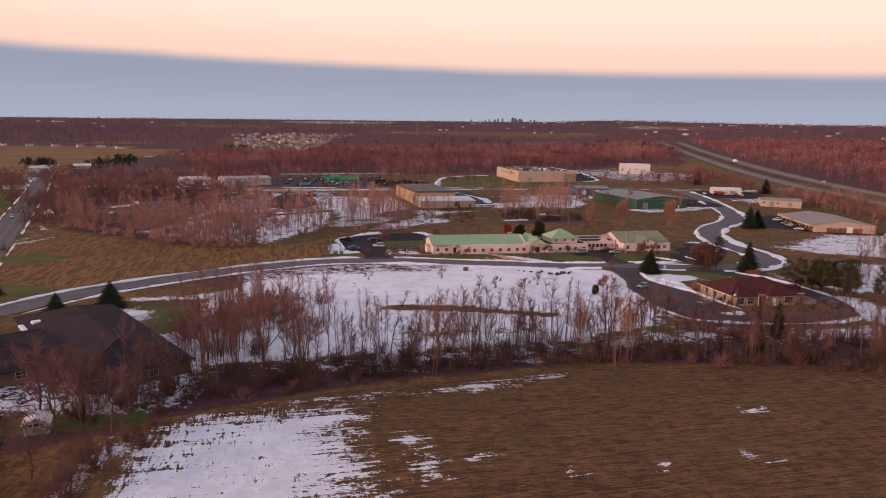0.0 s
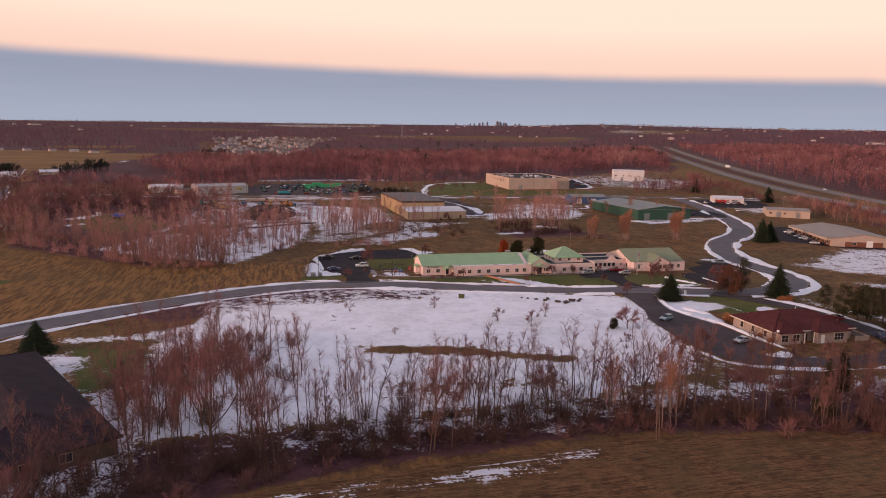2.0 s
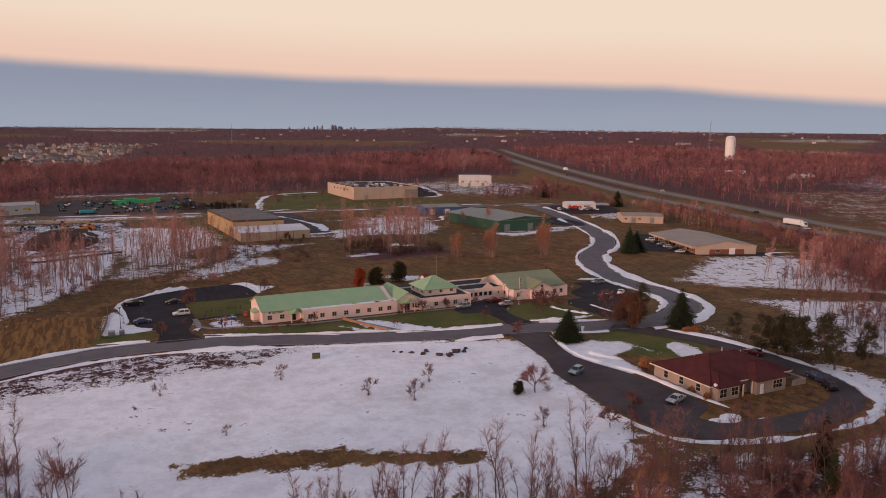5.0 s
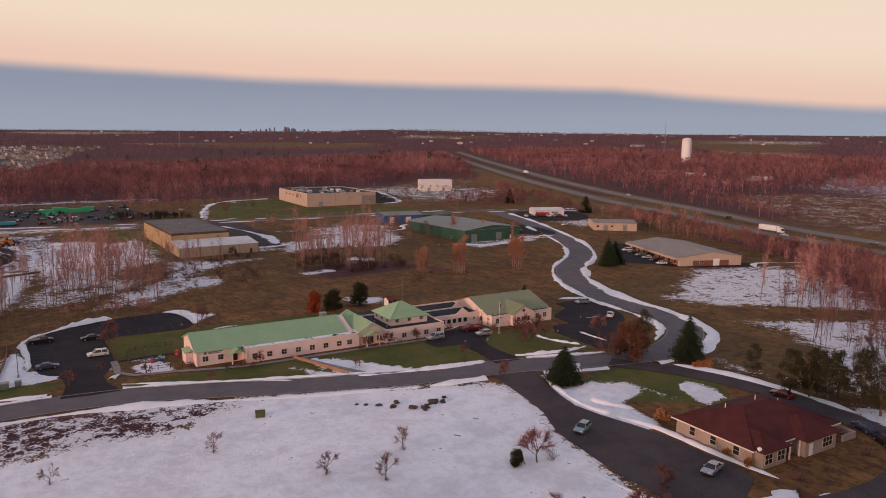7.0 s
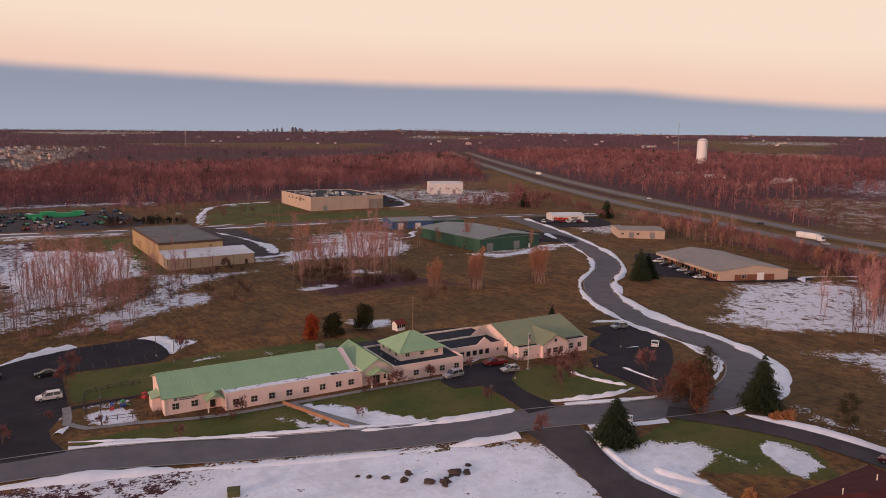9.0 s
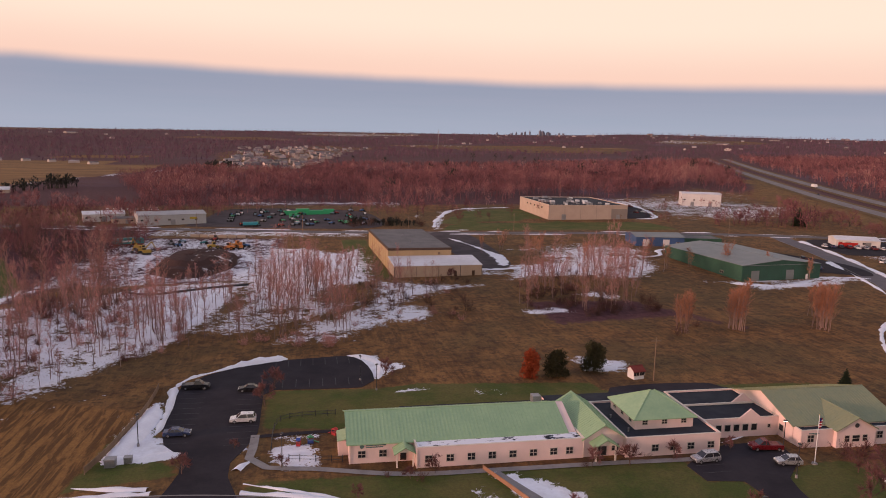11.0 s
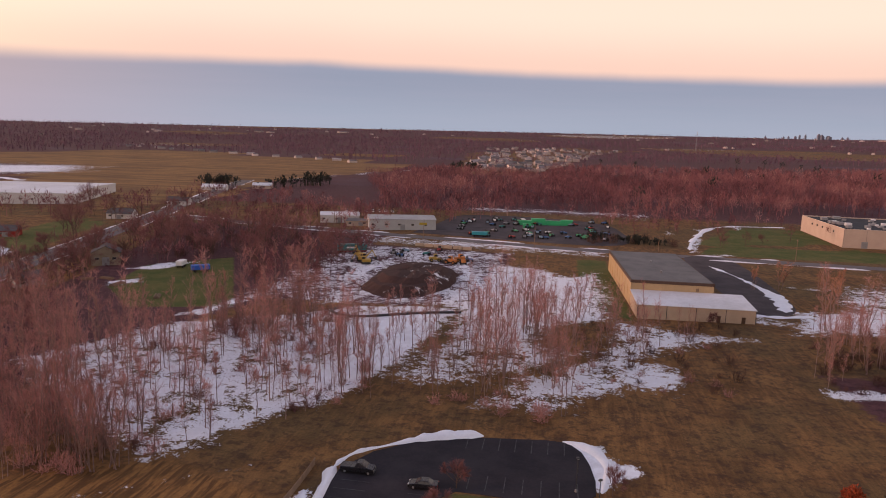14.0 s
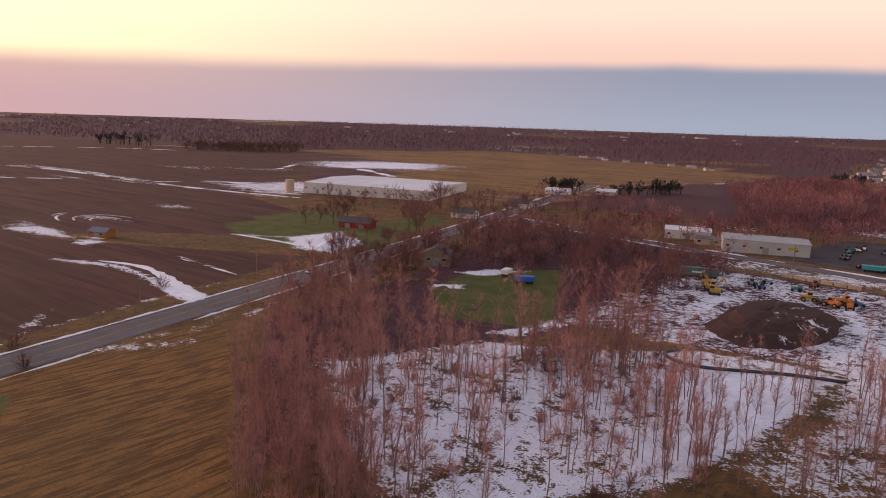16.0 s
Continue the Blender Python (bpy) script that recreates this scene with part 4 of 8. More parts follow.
bank("snow_bank", [(127, 430), (130, 450), (126, 480), (118, 508)], 0, 5.0, 0.6, SNOW, seed=51, gap=0.9)
bank("snow_bank", [(112, 428), (122, 424), (134, 428)], 0, 3.0, 0.5, SNOW, seed=53, gap=0.8)
bank("snow_bank", [(256, 580), (274, 588), (291, 648), (284, 700)], 0, 4.5, 0.7, SNOW, seed=55, gap=0.9)
bank("snow_bank", [(118, 548), (128, 590), (150, 640), (192, 652)], 0, 3.5, 0.4, SNOW, seed=57, gap=0.7)
bank("snow_bank", [(150, 452), (200, 446), (212, 462), (232, 470)], 0, 2.4, 0.3, SNOW, seed=59, gap=0.5)
bank("snow_bank", [(205, 392), (225, 386), (250, 398), (268, 394)], 0, 3.0, 0.4, SNOW, seed=61, gap=0.7)
bank("snow_bank", [(290, 288), (302, 294), (330, 280)], 0, 2.4, 0.4, SNOW, seed=63, gap=0.7)
for i, (pts, wide) in enumerate((([(-725, 520), (-652, 540), (-549, 541), (-459, 539), (-398, 547), (-325, 560)], 5), ([(-720, 532), (-640, 552), (-560, 552)], 3), ([(-486, 546), (-449, 596), (-406, 633)], 5), ([(-391, 558), (-342, 576)], 4), ([(-585, 466), (-543, 504)], 5),
                                 ([(-1131, 676), (-1052, 808), (-941, 877)], 8), ([(-545, 718), (-618, 813)], 7), ([(-624, 856), (-516, 816), (-421, 766)], 12), ([(-226, 432), (-192, 434), (-163, 434)], 2.4), ([(-226, 456), (-216, 459)], 2), ([(-187, 380), (-165, 379), (-150, 378)], 1.6), ([(-201, 356), (-182, 362), (-155, 357), (-128, 350)], 3.4), ([(-122, 286), (-123, 296)], 2.2))):
    bank("snow_streak", pts, 0, wide, 0.12, SNOW, step=2.5, seed=80 + i * 1.7, gap=0.3)
for i in range(9):
    a0, rad = 2.2 + 0.5 * math.sin(i * 2.1), 6 + i * 2.6
    bank("snow_streak", [(-296 + rad * 1.5 * math.cos(a0 + 0.35 * k), 410 + rad * 0.8 * math.sin(a0 + 0.35 * k)) for k in range(5 + i % 3)], 0, 0.9, 0.1, SNOW, step=1.2, seed=120 + i * 2.3, gap=0.25)
tagged(ribbon("footpath", [(40.2, 275.2), (47, 275.8), (54.6, 276)], 0.7, 0.1, LOT), "dark asphalt path beside the play yard", "path", kind="structure")
walk_path = ribbon("footpath", [(39.9, 276), (39.9, 270), (39.6, 266.4), (42.6, 262.4), (50, 260.9), (64, 257), (80, 256.4), (97, 256.2), (112, 255.6)], 0.75, 0.11, CONCRETE)
tagged(walk_path, "narrow concrete footpath along the cream building", "path", kind="structure")
ramp = ribbon("footpath", [(78, 255.5), (82, 246), (86, 238)], 0.8, 0.12, CONCRETE)
tagged(ramp, "concrete path across the lawn to the road", "path", kind="structure")

# the highway: two carriageways with a median
NEAR_LANE = [(366, 170), (372, 230), (379, 285), (391, 372), (412, 482), (462, 620), (545, 815), (735, 1220), (980, 1720)]
FAR_LANE = [(393, 170), (400, 230), (408, 290), (421, 360), (444, 470), (495, 610), (580, 805), (775, 1215), (1020, 1700)]
VERGE = mat("dry_verge_grass", (0.20, 0.115, 0.055), (0.125, 0.085, 0.038), 0.95, 0.05, 0.6, bump=0.3)
for pts in (NEAR_LANE, FAR_LANE):
    hw = tagged(ribbon("highway", pts, 6.0, 0.45, HIGHWAY_PAVE, step=8), "pale worn asphalt highway carriageway", "highway", kind="structure")
    for off in (-4.2, 0.0, 4.2):
        ribbon("lane_line", pts, 0.12, 0.49, PAINT_LINE, hw, step=8, side=off)
    for sgn in (-1, 1):
        ribbon("verge", pts, 3.0, 0.32, VERGE, hw, step=8, side=sgn * 8.8)


def bays(x0, y0, dx, dy, n, length, rz, parent):
    for i in range(n):
        x, y = x0 + dx * i, y0 + dy * i
        ex, ey = x + length * math.cos(radians(rz)), y + length * math.sin(radians(rz))
        ribbon("bay_line", [(x, y), (ex, ey)], 0.08, 0.125, WORN_LINE, parent, step=2.5)


lots = [o for o in bpy.data.objects if o.name.startswith("parking_lot")]
bays(23.9, 274, -0.03, 2.8, 11, 5.0, 0, lots[0])
bays(34.9, 272, 0.02, 2.8, 10, 5.0, 0, lots[0])
bays(41.5, 314.6, 2.8, 0.15, 7, 5.0, 90, lots[0])
bays(43.5, 300.4, 2.8, 0.1, 7, 5.0, 90, lots[0])
bays(110.5, 250.5, 0.3, 2.6, 3, 5.0, 0, lots[1])


# ---- building pieces ----
SHARED = {}


def shared(key, make):
    if key not in SHARED:
        SHARED[key] = make()
    return SHARED[key]


def mesh_of(name, bm, material):
    me = bpy.data.meshes.new(name)
    bmesh.ops.recalc_face_normals(bm, faces=bm.faces)
    bm.to_mesh(me)
    bm.free()
    me.materials.append(material)
    return me


def piece(name, me, parent, m):
    ob = new(name, me)
    ob.parent = parent
    ob.matrix_basis = m
    return ob


TURNS = {"-y": 0, "+y": 180, "-x": -90, "+x": 90}


def window(parent, x, y, z, w=1.3, h=1.2, face="-y", bars=(2, 2), frame_mat=None):
    """A framed window standing proud of a wall; x, y, z is the middle of its sill."""
    fm = frame_mat or FRAME

    def surround():
        b, t = bmesh.new(), 0.09
        ring = [[b.verts.new((u, y, v)) for u, v in ((-w / 2 - g, -g), (w / 2 + g, -g), (w / 2 + g, h + g), (-w / 2 - g, h + g))] for y, g in ((-0.08, 0), (-0.08, t), (0.02, t), (0.02, 0))]
        for a, c in zip(ring, ring[1:] + ring[:1]):
            for i in range(4):
                b.faces.new((a[i], a[(i + 1) % 4], c[(i + 1) % 4], c[i]))
        return mesh_of("window", b, fm)

    f = piece("window", shared(("wf", w, h, fm.name), surround), parent, pose(x, y, z, 0, 0, TURNS[face]))
    for i in range(1, bars[0]):
        piece("mullion", shared(("wm", h, fm.name), lambda: mesh_of("mullion", box(-0.03, -0.06, 0, 0.03, 0.01, h), fm)), f, pose(-w / 2 + w * i / bars[0], 0, 0))
    for i in range(1, bars[1]):
        piece("glazing_bar", shared(("wb", w, fm.name), lambda: mesh_of("glazing_bar", box(-w / 2, -0.058, -0.03, w / 2, 0.008, 0.03), fm)), f, pose(0, 0, h * i / bars[1]))
    piece("pane", shared(("wp", w, h), lambda: mesh_of("pane", box(-w / 2, -0.035, 0, w / 2, 0.015, h), GLASS)), f, Matrix())
    return f


def door(parent, x, y, z, w=1.0, h=2.1, face="-y", material=None, glazed=False):
    m = material or WHITE_PAINT
    d = piece("door", shared(("d", w, h, m.name), lambda: mesh_of("door", box(-w / 2, -0.07, 0, w / 2, 0.02, h, bev=0.02), m)), parent, pose(x, y, z, 0, 0, TURNS[face]))
    if glazed:
        piece("pane", shared(("dp", w, h), lambda: mesh_of("pane", box(-w * 0.38, -0.09, h * 0.12, w * 0.38, -0.06, h * 0.9), GLASS)), d, Matrix())
    else:
        piece("handle", shared("dh", lambda: mesh_of("handle", box(-0.04, -0.14, 1.0, 0.04, -0.06, 1.12), DARK)), d, pose(w * 0.38, 0, 0))
    return d


def seams(roof, a, b, up, pitch, material):
    """Standing seams from a to b along an eave; up is the vector from eave to ridge."""
    a, b, up = Vector(a), Vector(b), Vector(up)
    run = b - a
    n = int(run.length / pitch)
    q = up.to_track_quat("Z", "X")
    me = shared(("seam", round(up.length, 2), material.name), lambda: mesh_of("seam", box(-0.025, -0.025, 0, 0.025, 0.025, up.length), material))
    lift = up.cross(run).normalized()
    lift = lift if lift.z > 0 else -lift
    for i in range(n + 1):
        piece("seam", me, roof, Matrix.Translation(a + run * (i / n) + lift * 0.015) @ q.to_matrix().to_4x4())


def gable_roof(parent, x0, x1, y0, y1, eave, ridge, material, over=0.45, axis="x", ribs=0.0, thick=0.14):
    """Two sloping slabs and a ridge cap."""
    if axis == "x":
        ym = (y0 + y1) / 2
        k = (ridge - eave) / (ym - y0)
        faces = [((x0 - over, y0 - over, eave - over * k), (x1 + over, y0 - over, eave - over * k), (x1 + over, ym, ridge), (x0 - over, ym, ridge)),
                 ((x1 + over, y1 + over, eave - over * k), (x0 - over, y1 + over, eave - over * k), (x0 - over, ym, ridge), (x1 + over, ym, ridge))]
        cap = box(x0 - over, ym - 0.12, ridge - 0.04, x1 + over, ym + 0.12, ridge + 0.07)
    else:
        xm = (x0 + x1) / 2
        k = (ridge - eave) / (xm - x0)
        faces = [((x0 - over, y1 + over, eave - over * k), (x0 - over, y0 - over, eave - over * k), (xm, y0 - over, ridge), (xm, y1 + over, ridge)),
                 ((x1 + over, y0 - over, eave - over * k), (x1 + over, y1 + over, eave - over * k), (xm, y1 + over, ridge), (xm, y0 - over, ridge))]
        cap = box(xm - 0.12, y0 - over, ridge - 0.04, xm + 0.12, y1 + over, ridge + 0.07)
    for f in faces:
        s = part("roof", roof_slab(f, thick), material, parent)
        if ribs:
            seams(s, f[0], f[1], Vector(f[3]) - Vector(f[0]), ribs, material)
    part("ridge_cap", cap, material, parent)


def gable_walls(parent, x0, x1, y0, y1, eave, ridge, material, axis="x"):
    """A closed body under a gable roof."""
    if axis == "x":
        prof = [(y0, -0.6), (y1, -0.6), (y1, eave), ((y0 + y1) / 2, ridge), (y0, eave)]
        bm = prism(prof, x0, x1, "x")
    else:
        prof = [(x0, -0.6), (x1, -0.6), (x1, eave), ((x0 + x1) / 2, ridge), (x0, eave)]
        bm = prism(prof, y0, y1, "y")
    return part("wall", bm, material, parent)


def hip_roof(parent, x0, x1, y0, y1, eave, top, material, over=0.5, ribs=0.0):
    w, d = x1 - x0 + 2 * over, y1 - y0 + 2 * over
    xa, xb, ya, yb = x0 - over, x1 + over, y0 - over, y1 + over
    if w >= d:
        r0, r1 = (xa + d / 2, (ya + yb) / 2, top), (xb - d / 2 + 0.001, (ya + yb) / 2, top)
    else:
        r0, r1 = ((xa + xb) / 2, ya + w / 2, top), ((xa + xb) / 2, yb - w / 2 + 0.001, top)
    A, B, C, D = (xa, ya, eave), (xb, ya, eave), (xb, yb, eave), (xa, yb, eave)
    fs = [[A, B, r1, r0], [B, C, r1], [C, D, r0, r1], [D, A, r0]] if w >= d else [[A, B, r0], [B, C, r1, r0], [C, D, r1], [D, A, r0, r1]]
    for f in fs:
        part("roof", roof_slab(f, 0.12), material, parent)
    for p in (A, B, C, D):
        q = r0 if (Vector(p) - Vector(r0)).length < (Vector(p) - Vector(r1)).length else r1
        part("hip_cap", tube(Vector(p) + Vector((0, 0, 0.02)), Vector(q) + Vector((0, 0, 0.02)), 0.09, n=5), material, parent)


def flat_block(parent, x0, x1, y0, y1, h, wall_mat, roof_mat, parapet=0.35, cap=None):
    part("wall", box(x0, y0, -0.6, x1, y1, h), wall_mat, parent)
    part("roof", box(x0 + 0.2, y0 + 0.2, h, x1 - 0.2, y1 - 0.2, h + 0.06), roof_mat, parent)
    b = bmesh.new()
    for q in ((x0, y0, x1, y0 + 0.2), (x0, y1 - 0.2, x1, y1), (x0, y0 + 0.2, x0 + 0.2, y1 - 0.2), (x1 - 0.2, y0 + 0.2, x1, y1 - 0.2)):
        box(q[0], q[1], h, q[2], q[3], h + parapet, bm=b)
    part("parapet", b, wall_mat, parent)
    b = bmesh.new()
    e = 0.06
    for q in ((x0 - e, y0 - e, x1 + e, y0 + 0.24), (x0 - e, y1 - 0.24, x1 + e, y1 + e), (x0 - e, y0 + 0.24, x0 + 0.24, y1 - 0.24), (x1 - 0.24, y0 + 0.24, x1 + e, y1 - 0.24)):
        box(q[0], q[1], h + parapet, q[2], q[3], h + parapet + 0.07, bm=b)
    part("coping", b, cap or wall_mat, parent)


# ---- the cream office building with green roofs ----
def cream_building():
    e = thing("office_building", 55.5, 258, "long low cream stucco building with green metal roofs", "building", z=1.95)
    # west wing
    gable_walls(e, 0, 38, 4.0, 18, 3.35, 5.9, STUCCO)
    gable_roof(e, 0, 36.2, 4.0, 18, 3.42, 6.0, GREEN_ROOF, 0.45, "x", 0.62)
    flat_block(e, 10.4, 38.4, 1.0, 5.2, 3.05, STUCCO, BLACK_ROOF, 0.3, TRIM)
    part("roof_snow", box(10.7, 1.3, 3.1, 38.1, 5.0, 3.2), PATCHY_SNOW, e, "melting snow on the flat roof strip")
    # cross gable over the entrance
    gable_walls(e, 38.4, 45.4, 1.2, 16.5, 3.3, 5.4, STUCCO, "y")
    gable_roof(e, 38.4, 45.4, 1.2, 16.5, 3.35, 5.5, GREEN_ROOF, 0.45, "y", 0.62)
    # middle block with its roof lantern
    flat_block(e, 45.4, 62.5, 0, 16.5, 3.05, STUCCO, BLACK_ROOF, 0.35, TRIM)
    part("lantern_wall", box(48.6, 3.7, 3.0, 59.4, 13.8, 5.0), STUCCO, e)
    hip_roof(e, 48.6, 59.4, 3.7, 13.8, 5.0, 8.2, GREEN_ROOF, 0.5)
    for x in (50.4, 54.0, 57.6):
        window(e, x, 3.7, 3.95, 0.9, 0.75)
    for y in (5.6, 8.8, 12.0):
        window(e, 48.6, y, 3.95, 0.9, 0.75, "-x")
    # link with five windows and two small gablets
    flat_block(e, 62.5, 77.5, 5.5, 20, 3.0, STUCCO, BLACK_ROOF, 0.35, TRIM)
    for x0, y in ((69.2, 5.42), (72.5, 13.0)):
        part("gablet", prism([(x0, 3.0), (x0 + 5.2, 3.0), (x0 + 2.6, 5.0)], y, y + 0.3, "y"), STUCCO, e)
    part("roof_kerb", box(62.9, 12.7, 3.06, 77.1, 12.98, 3.4), TRIM, e)
    for i in range(5):
        window(e, 65.6 + i * 1.75, 5.5, 1.0, 1.05, 1.15, "-y", (1, 1))
    window(e, 75.6, 5.5, 1.35, 0.5, 0.6, "-y", (1, 1))
    # east wing
    gable_walls(e, 77.5, 98.5, 1.6, 20.0, 3.3, 6.3, STUCCO)
    gable_roof(e, 77.5, 98.5, 1.6, 20.0, 3.35, 6.4, OLIVE_ROOF, 0.4, "x", 0.62)
    flat_block(e, 77.6, 98.4, -0.6, 1.55, 2.85, STUCCO, BLACK_ROOF, 0.25, TRIM)
    gable_walls(e, 83.9, 91.5, -1.4, 6.0, 3.3, 5.3, STUCCO, "y")
    gable_roof(e, 83.9, 91.5, -1.4, 7.5, 3.35, 5.4, OLIVE_ROOF, 0.35, "y", 0.62)
    for x, w in ((85.9, 0.9), (87.7, 1.4), (89.5, 0.9)):
        window(e, x, -1.4, 1.0, w, 1.1, "-y", (1, 2))
    part("round_vent", tube((87.7, -1.48, 3.9), (87.7, -1.38, 3.9), 0.42, n=14), DARK, e)
    window(e, 79.4, -0.6, 1.0, 1.2, 1.2)
    for x in (93.2, 95.8):
        window(e, x, -0.6, 1.0, 1.1, 1.2)
    window(e, 77.5, 4.6, 1.0, 1.1, 1.1, "-x", (1, 1))
    for y in (4.0, 8.0, 12.0, 16.0):
        window(e, 98.5, y, 1.0, 1.1, 1.2, "+x")
    # windows of the front
    for i in range(7):
        window(e, 12.4 + i * 3.46, 1.0, 0.85, 1.15, 1.1)
    for x in (2.0, 5.4):
        window(e, x, 4.0, 0.85, 1.15, 1.1)
    for x in (44.0, 50.6, 53.9, 57.1, 60.8):
        window(e, x, 0 if x > 46 else 1.2, 0.85, 1.15, 1.1)
    window(e, 35.9, 1.0, 0.85, 1.15, 1.1)
    # faded sign: bars
    for x0, x1, z in ((2.7, 5.9, 2.75), (2.7, 5.4, 2.45)):
        part("sign_bar", box(x0, 3.93, z, x1, 3.99, z + 0.17), mat("sign_green", (0.12, 0.2, 0.19)), e)
    part("sign_mark", tube((2.0, 3.93, 2.7), (2.0, 3.99, 2.7), 0.34, n=12), mat("sign_green", (0.12, 0.2, 0.19)), e)
    for x0, x1, z in ((79.0, 81.0, 2.45), (79.0, 80.6, 2.2)):
        part("sign_bar", box(x0, -0.66, z, x1, -0.61, z + 0.13), mat("sign_green", (0.12, 0.2, 0.19)), e)
    # porches
    gable_roof(e, 7.2, 10.2, 1.4, 4.2, 2.5, 3.4, GREEN_ROOF, 0.3, "y", 0.62)
    part("porch_gable", prism([(7.2, 2.45), (10.2, 2.45), (8.7, 3.3)], 1.5, 1.7, "y"), TRIM, e)
    for x in (7.4, 10.0):
        part("porch_post", box(x - 0.12, 1.45, -0.1, x + 0.12, 1.69, 2.5, bev=0.02), TRIM, e)
    door(e, 8.7, 4.0, 0.05, 1.0, 2.05, "-y", mat("brown_door", (0.1, 0.06, 0.04)), True)
    gable_roof(e, 39.6, 43.4, -1.0, 1.4, 2.7, 3.8, GREEN_ROOF, 0.3, "y", 0.62)
    part("porch_gable", prism([(39.6, 2.65), (43.4, 2.65), (41.5, 3.7)], -0.9, -0.7, "y"), TRIM, e)
    for x in (39.8, 43.2):
        part("porch_post", box(x - 0.14, -0.95, -0.1, x + 0.14, -0.67, 2.7, bev=0.02), TRIM, e)
    for x in (41.0, 42.0):
        door(e, x, 1.2, 0.05, 0.95, 2.1, "-y", DARK, True)
    # left end: gable window, lean-to and downpipe
    for y in (8.0, 14.0):
        window(e, 0, y, 1.0, 1.1, 1.1, "-x")
    part("lean_to", box(-1.6, 7.5, -0.4, -0.02, 11.5, 2.3), STUCCO, e)
    part("lean_to_roof", roof_slab([(-1.8, 7.3, 2.35), (-0.03, 7.3, 2.75), (-0.03, 11.7, 2.75), (-1.8, 11.7, 2.35)], 0.1), GREEN_ROOF, e)
    for x, y in ((0.1, 3.9), (10.5, 0.92), (38.3, 0.92), (62.4, -0.08)):
        part("downpipe", tube((x, y, -0.2), (x, y, 3.0), 0.05, n=6), TRIM, e)
    # plant on the roofs
    part("roof_unit", box(33.2, 13.0, 5.0, 34.8, 14.6, 6.3, bev=0.05), GREY_METAL, e)
    for x, y in ((46.6, 9.2), (47.2, 3.2), (60.8, 8), (79, 9), (61, 13)):
        part("roof_vent", tube((x, y, 3.0), (x, y, 3.75), 0.14, n=8), GREY_METAL, e)
    part("back_wall", box(38, 16.5, -0.6, 77.5, 22, 2.7), STUCCO, e)
    part("back_roof", box(38, 16.6, 2.7, 77.5, 22.1, 2.85), BLACK_ROOF, e)
    part("back_roof", box(10, 18.1, 2.6, 38, 20.2, 2.78), BLACK_ROOF, e)
    part("back_wall", box(10, 18.0, -0.6, 38, 20.1, 2.6), STUCCO, e)


cream_building()


# ---- works and shops ----
YELLOW_SHEET = mat("yellow_sheet_metal", (0.44, 0.31, 0.165), (0.37, 0.265, 0.14), 0.55, 0.3, 2.0)
BEIGE_SHEET = mat("beige_sheet_metal", (0.48, 0.36, 0.26), (0.41, 0.31, 0.22), 0.6, 0.3, 2.0)
GREY_ROOF = mat("grey_gravel_roof", (0.13, 0.125, 0.12), (0.19, 0.18, 0.17), 0.9, 0.15, 1.5)
BROWN_FASCIA = mat("brown_fascia", (0.09, 0.055, 0.04), None, 0.7)
GREEN_SHEET = mat("green_sheet_metal", (0.035, 0.10, 0.065), (0.03, 0.08, 0.055), 0.55, 0.3, 2.0)
GREEN_GREY_ROOF = mat("grey_green_roof", (0.17, 0.19, 0.18), (0.22, 0.235, 0.22), 0.6, 0.2)
BLUE_SHEET = mat("blue_sheet_metal", (0.05, 0.10, 0.22), (0.04, 0.08, 0.17), 0.55, 0.3)
TAN_WALL = mat("tan_panel_wall", (0.50, 0.39, 0.31), (0.44, 0.34, 0.27), 0.8, 0.2)
TAN_ROOF = mat("tan_metal_roof", (0.28, 0.235, 0.20), (0.23, 0.195, 0.17), 0.6, 0.2)
BRICK_BROWN = mat("brown_brickwork", (0.17, 0.075, 0.05), (0.22, 0.10, 0.07), 0.9, 0.6, 8.0)
SNOWY_ROOF = mat("snow_dusted_roof", (0.70, 0.70, 0.72), (0.56, 0.55, 0.55), 0.7, 0.06, 0.7)
WHITE_SHEET = mat("white_sheet_metal", (0.66, 0.63, 0.6), (0.56, 0.53, 0.5), 0.6, 0.2)


def ribs_on(wall, x0, x1, y, h, pitch, material, face="-y"):
    """Pilaster strips along a wall."""
    n = int((x1 - x0) / pitch)
    me = shared(("strip", h, material.name), lambda: mesh_of("strip", box(-0.08, -0.06, 0, 0.08, 0.01, h), material))
    for i in range(n + 1):
        u = x0 + (x1 - x0) * i / n
        piece("strip", me, wall, pose(u, y, 0) if face == "-y" else pose(y, u, 0, 0, 0, -90))


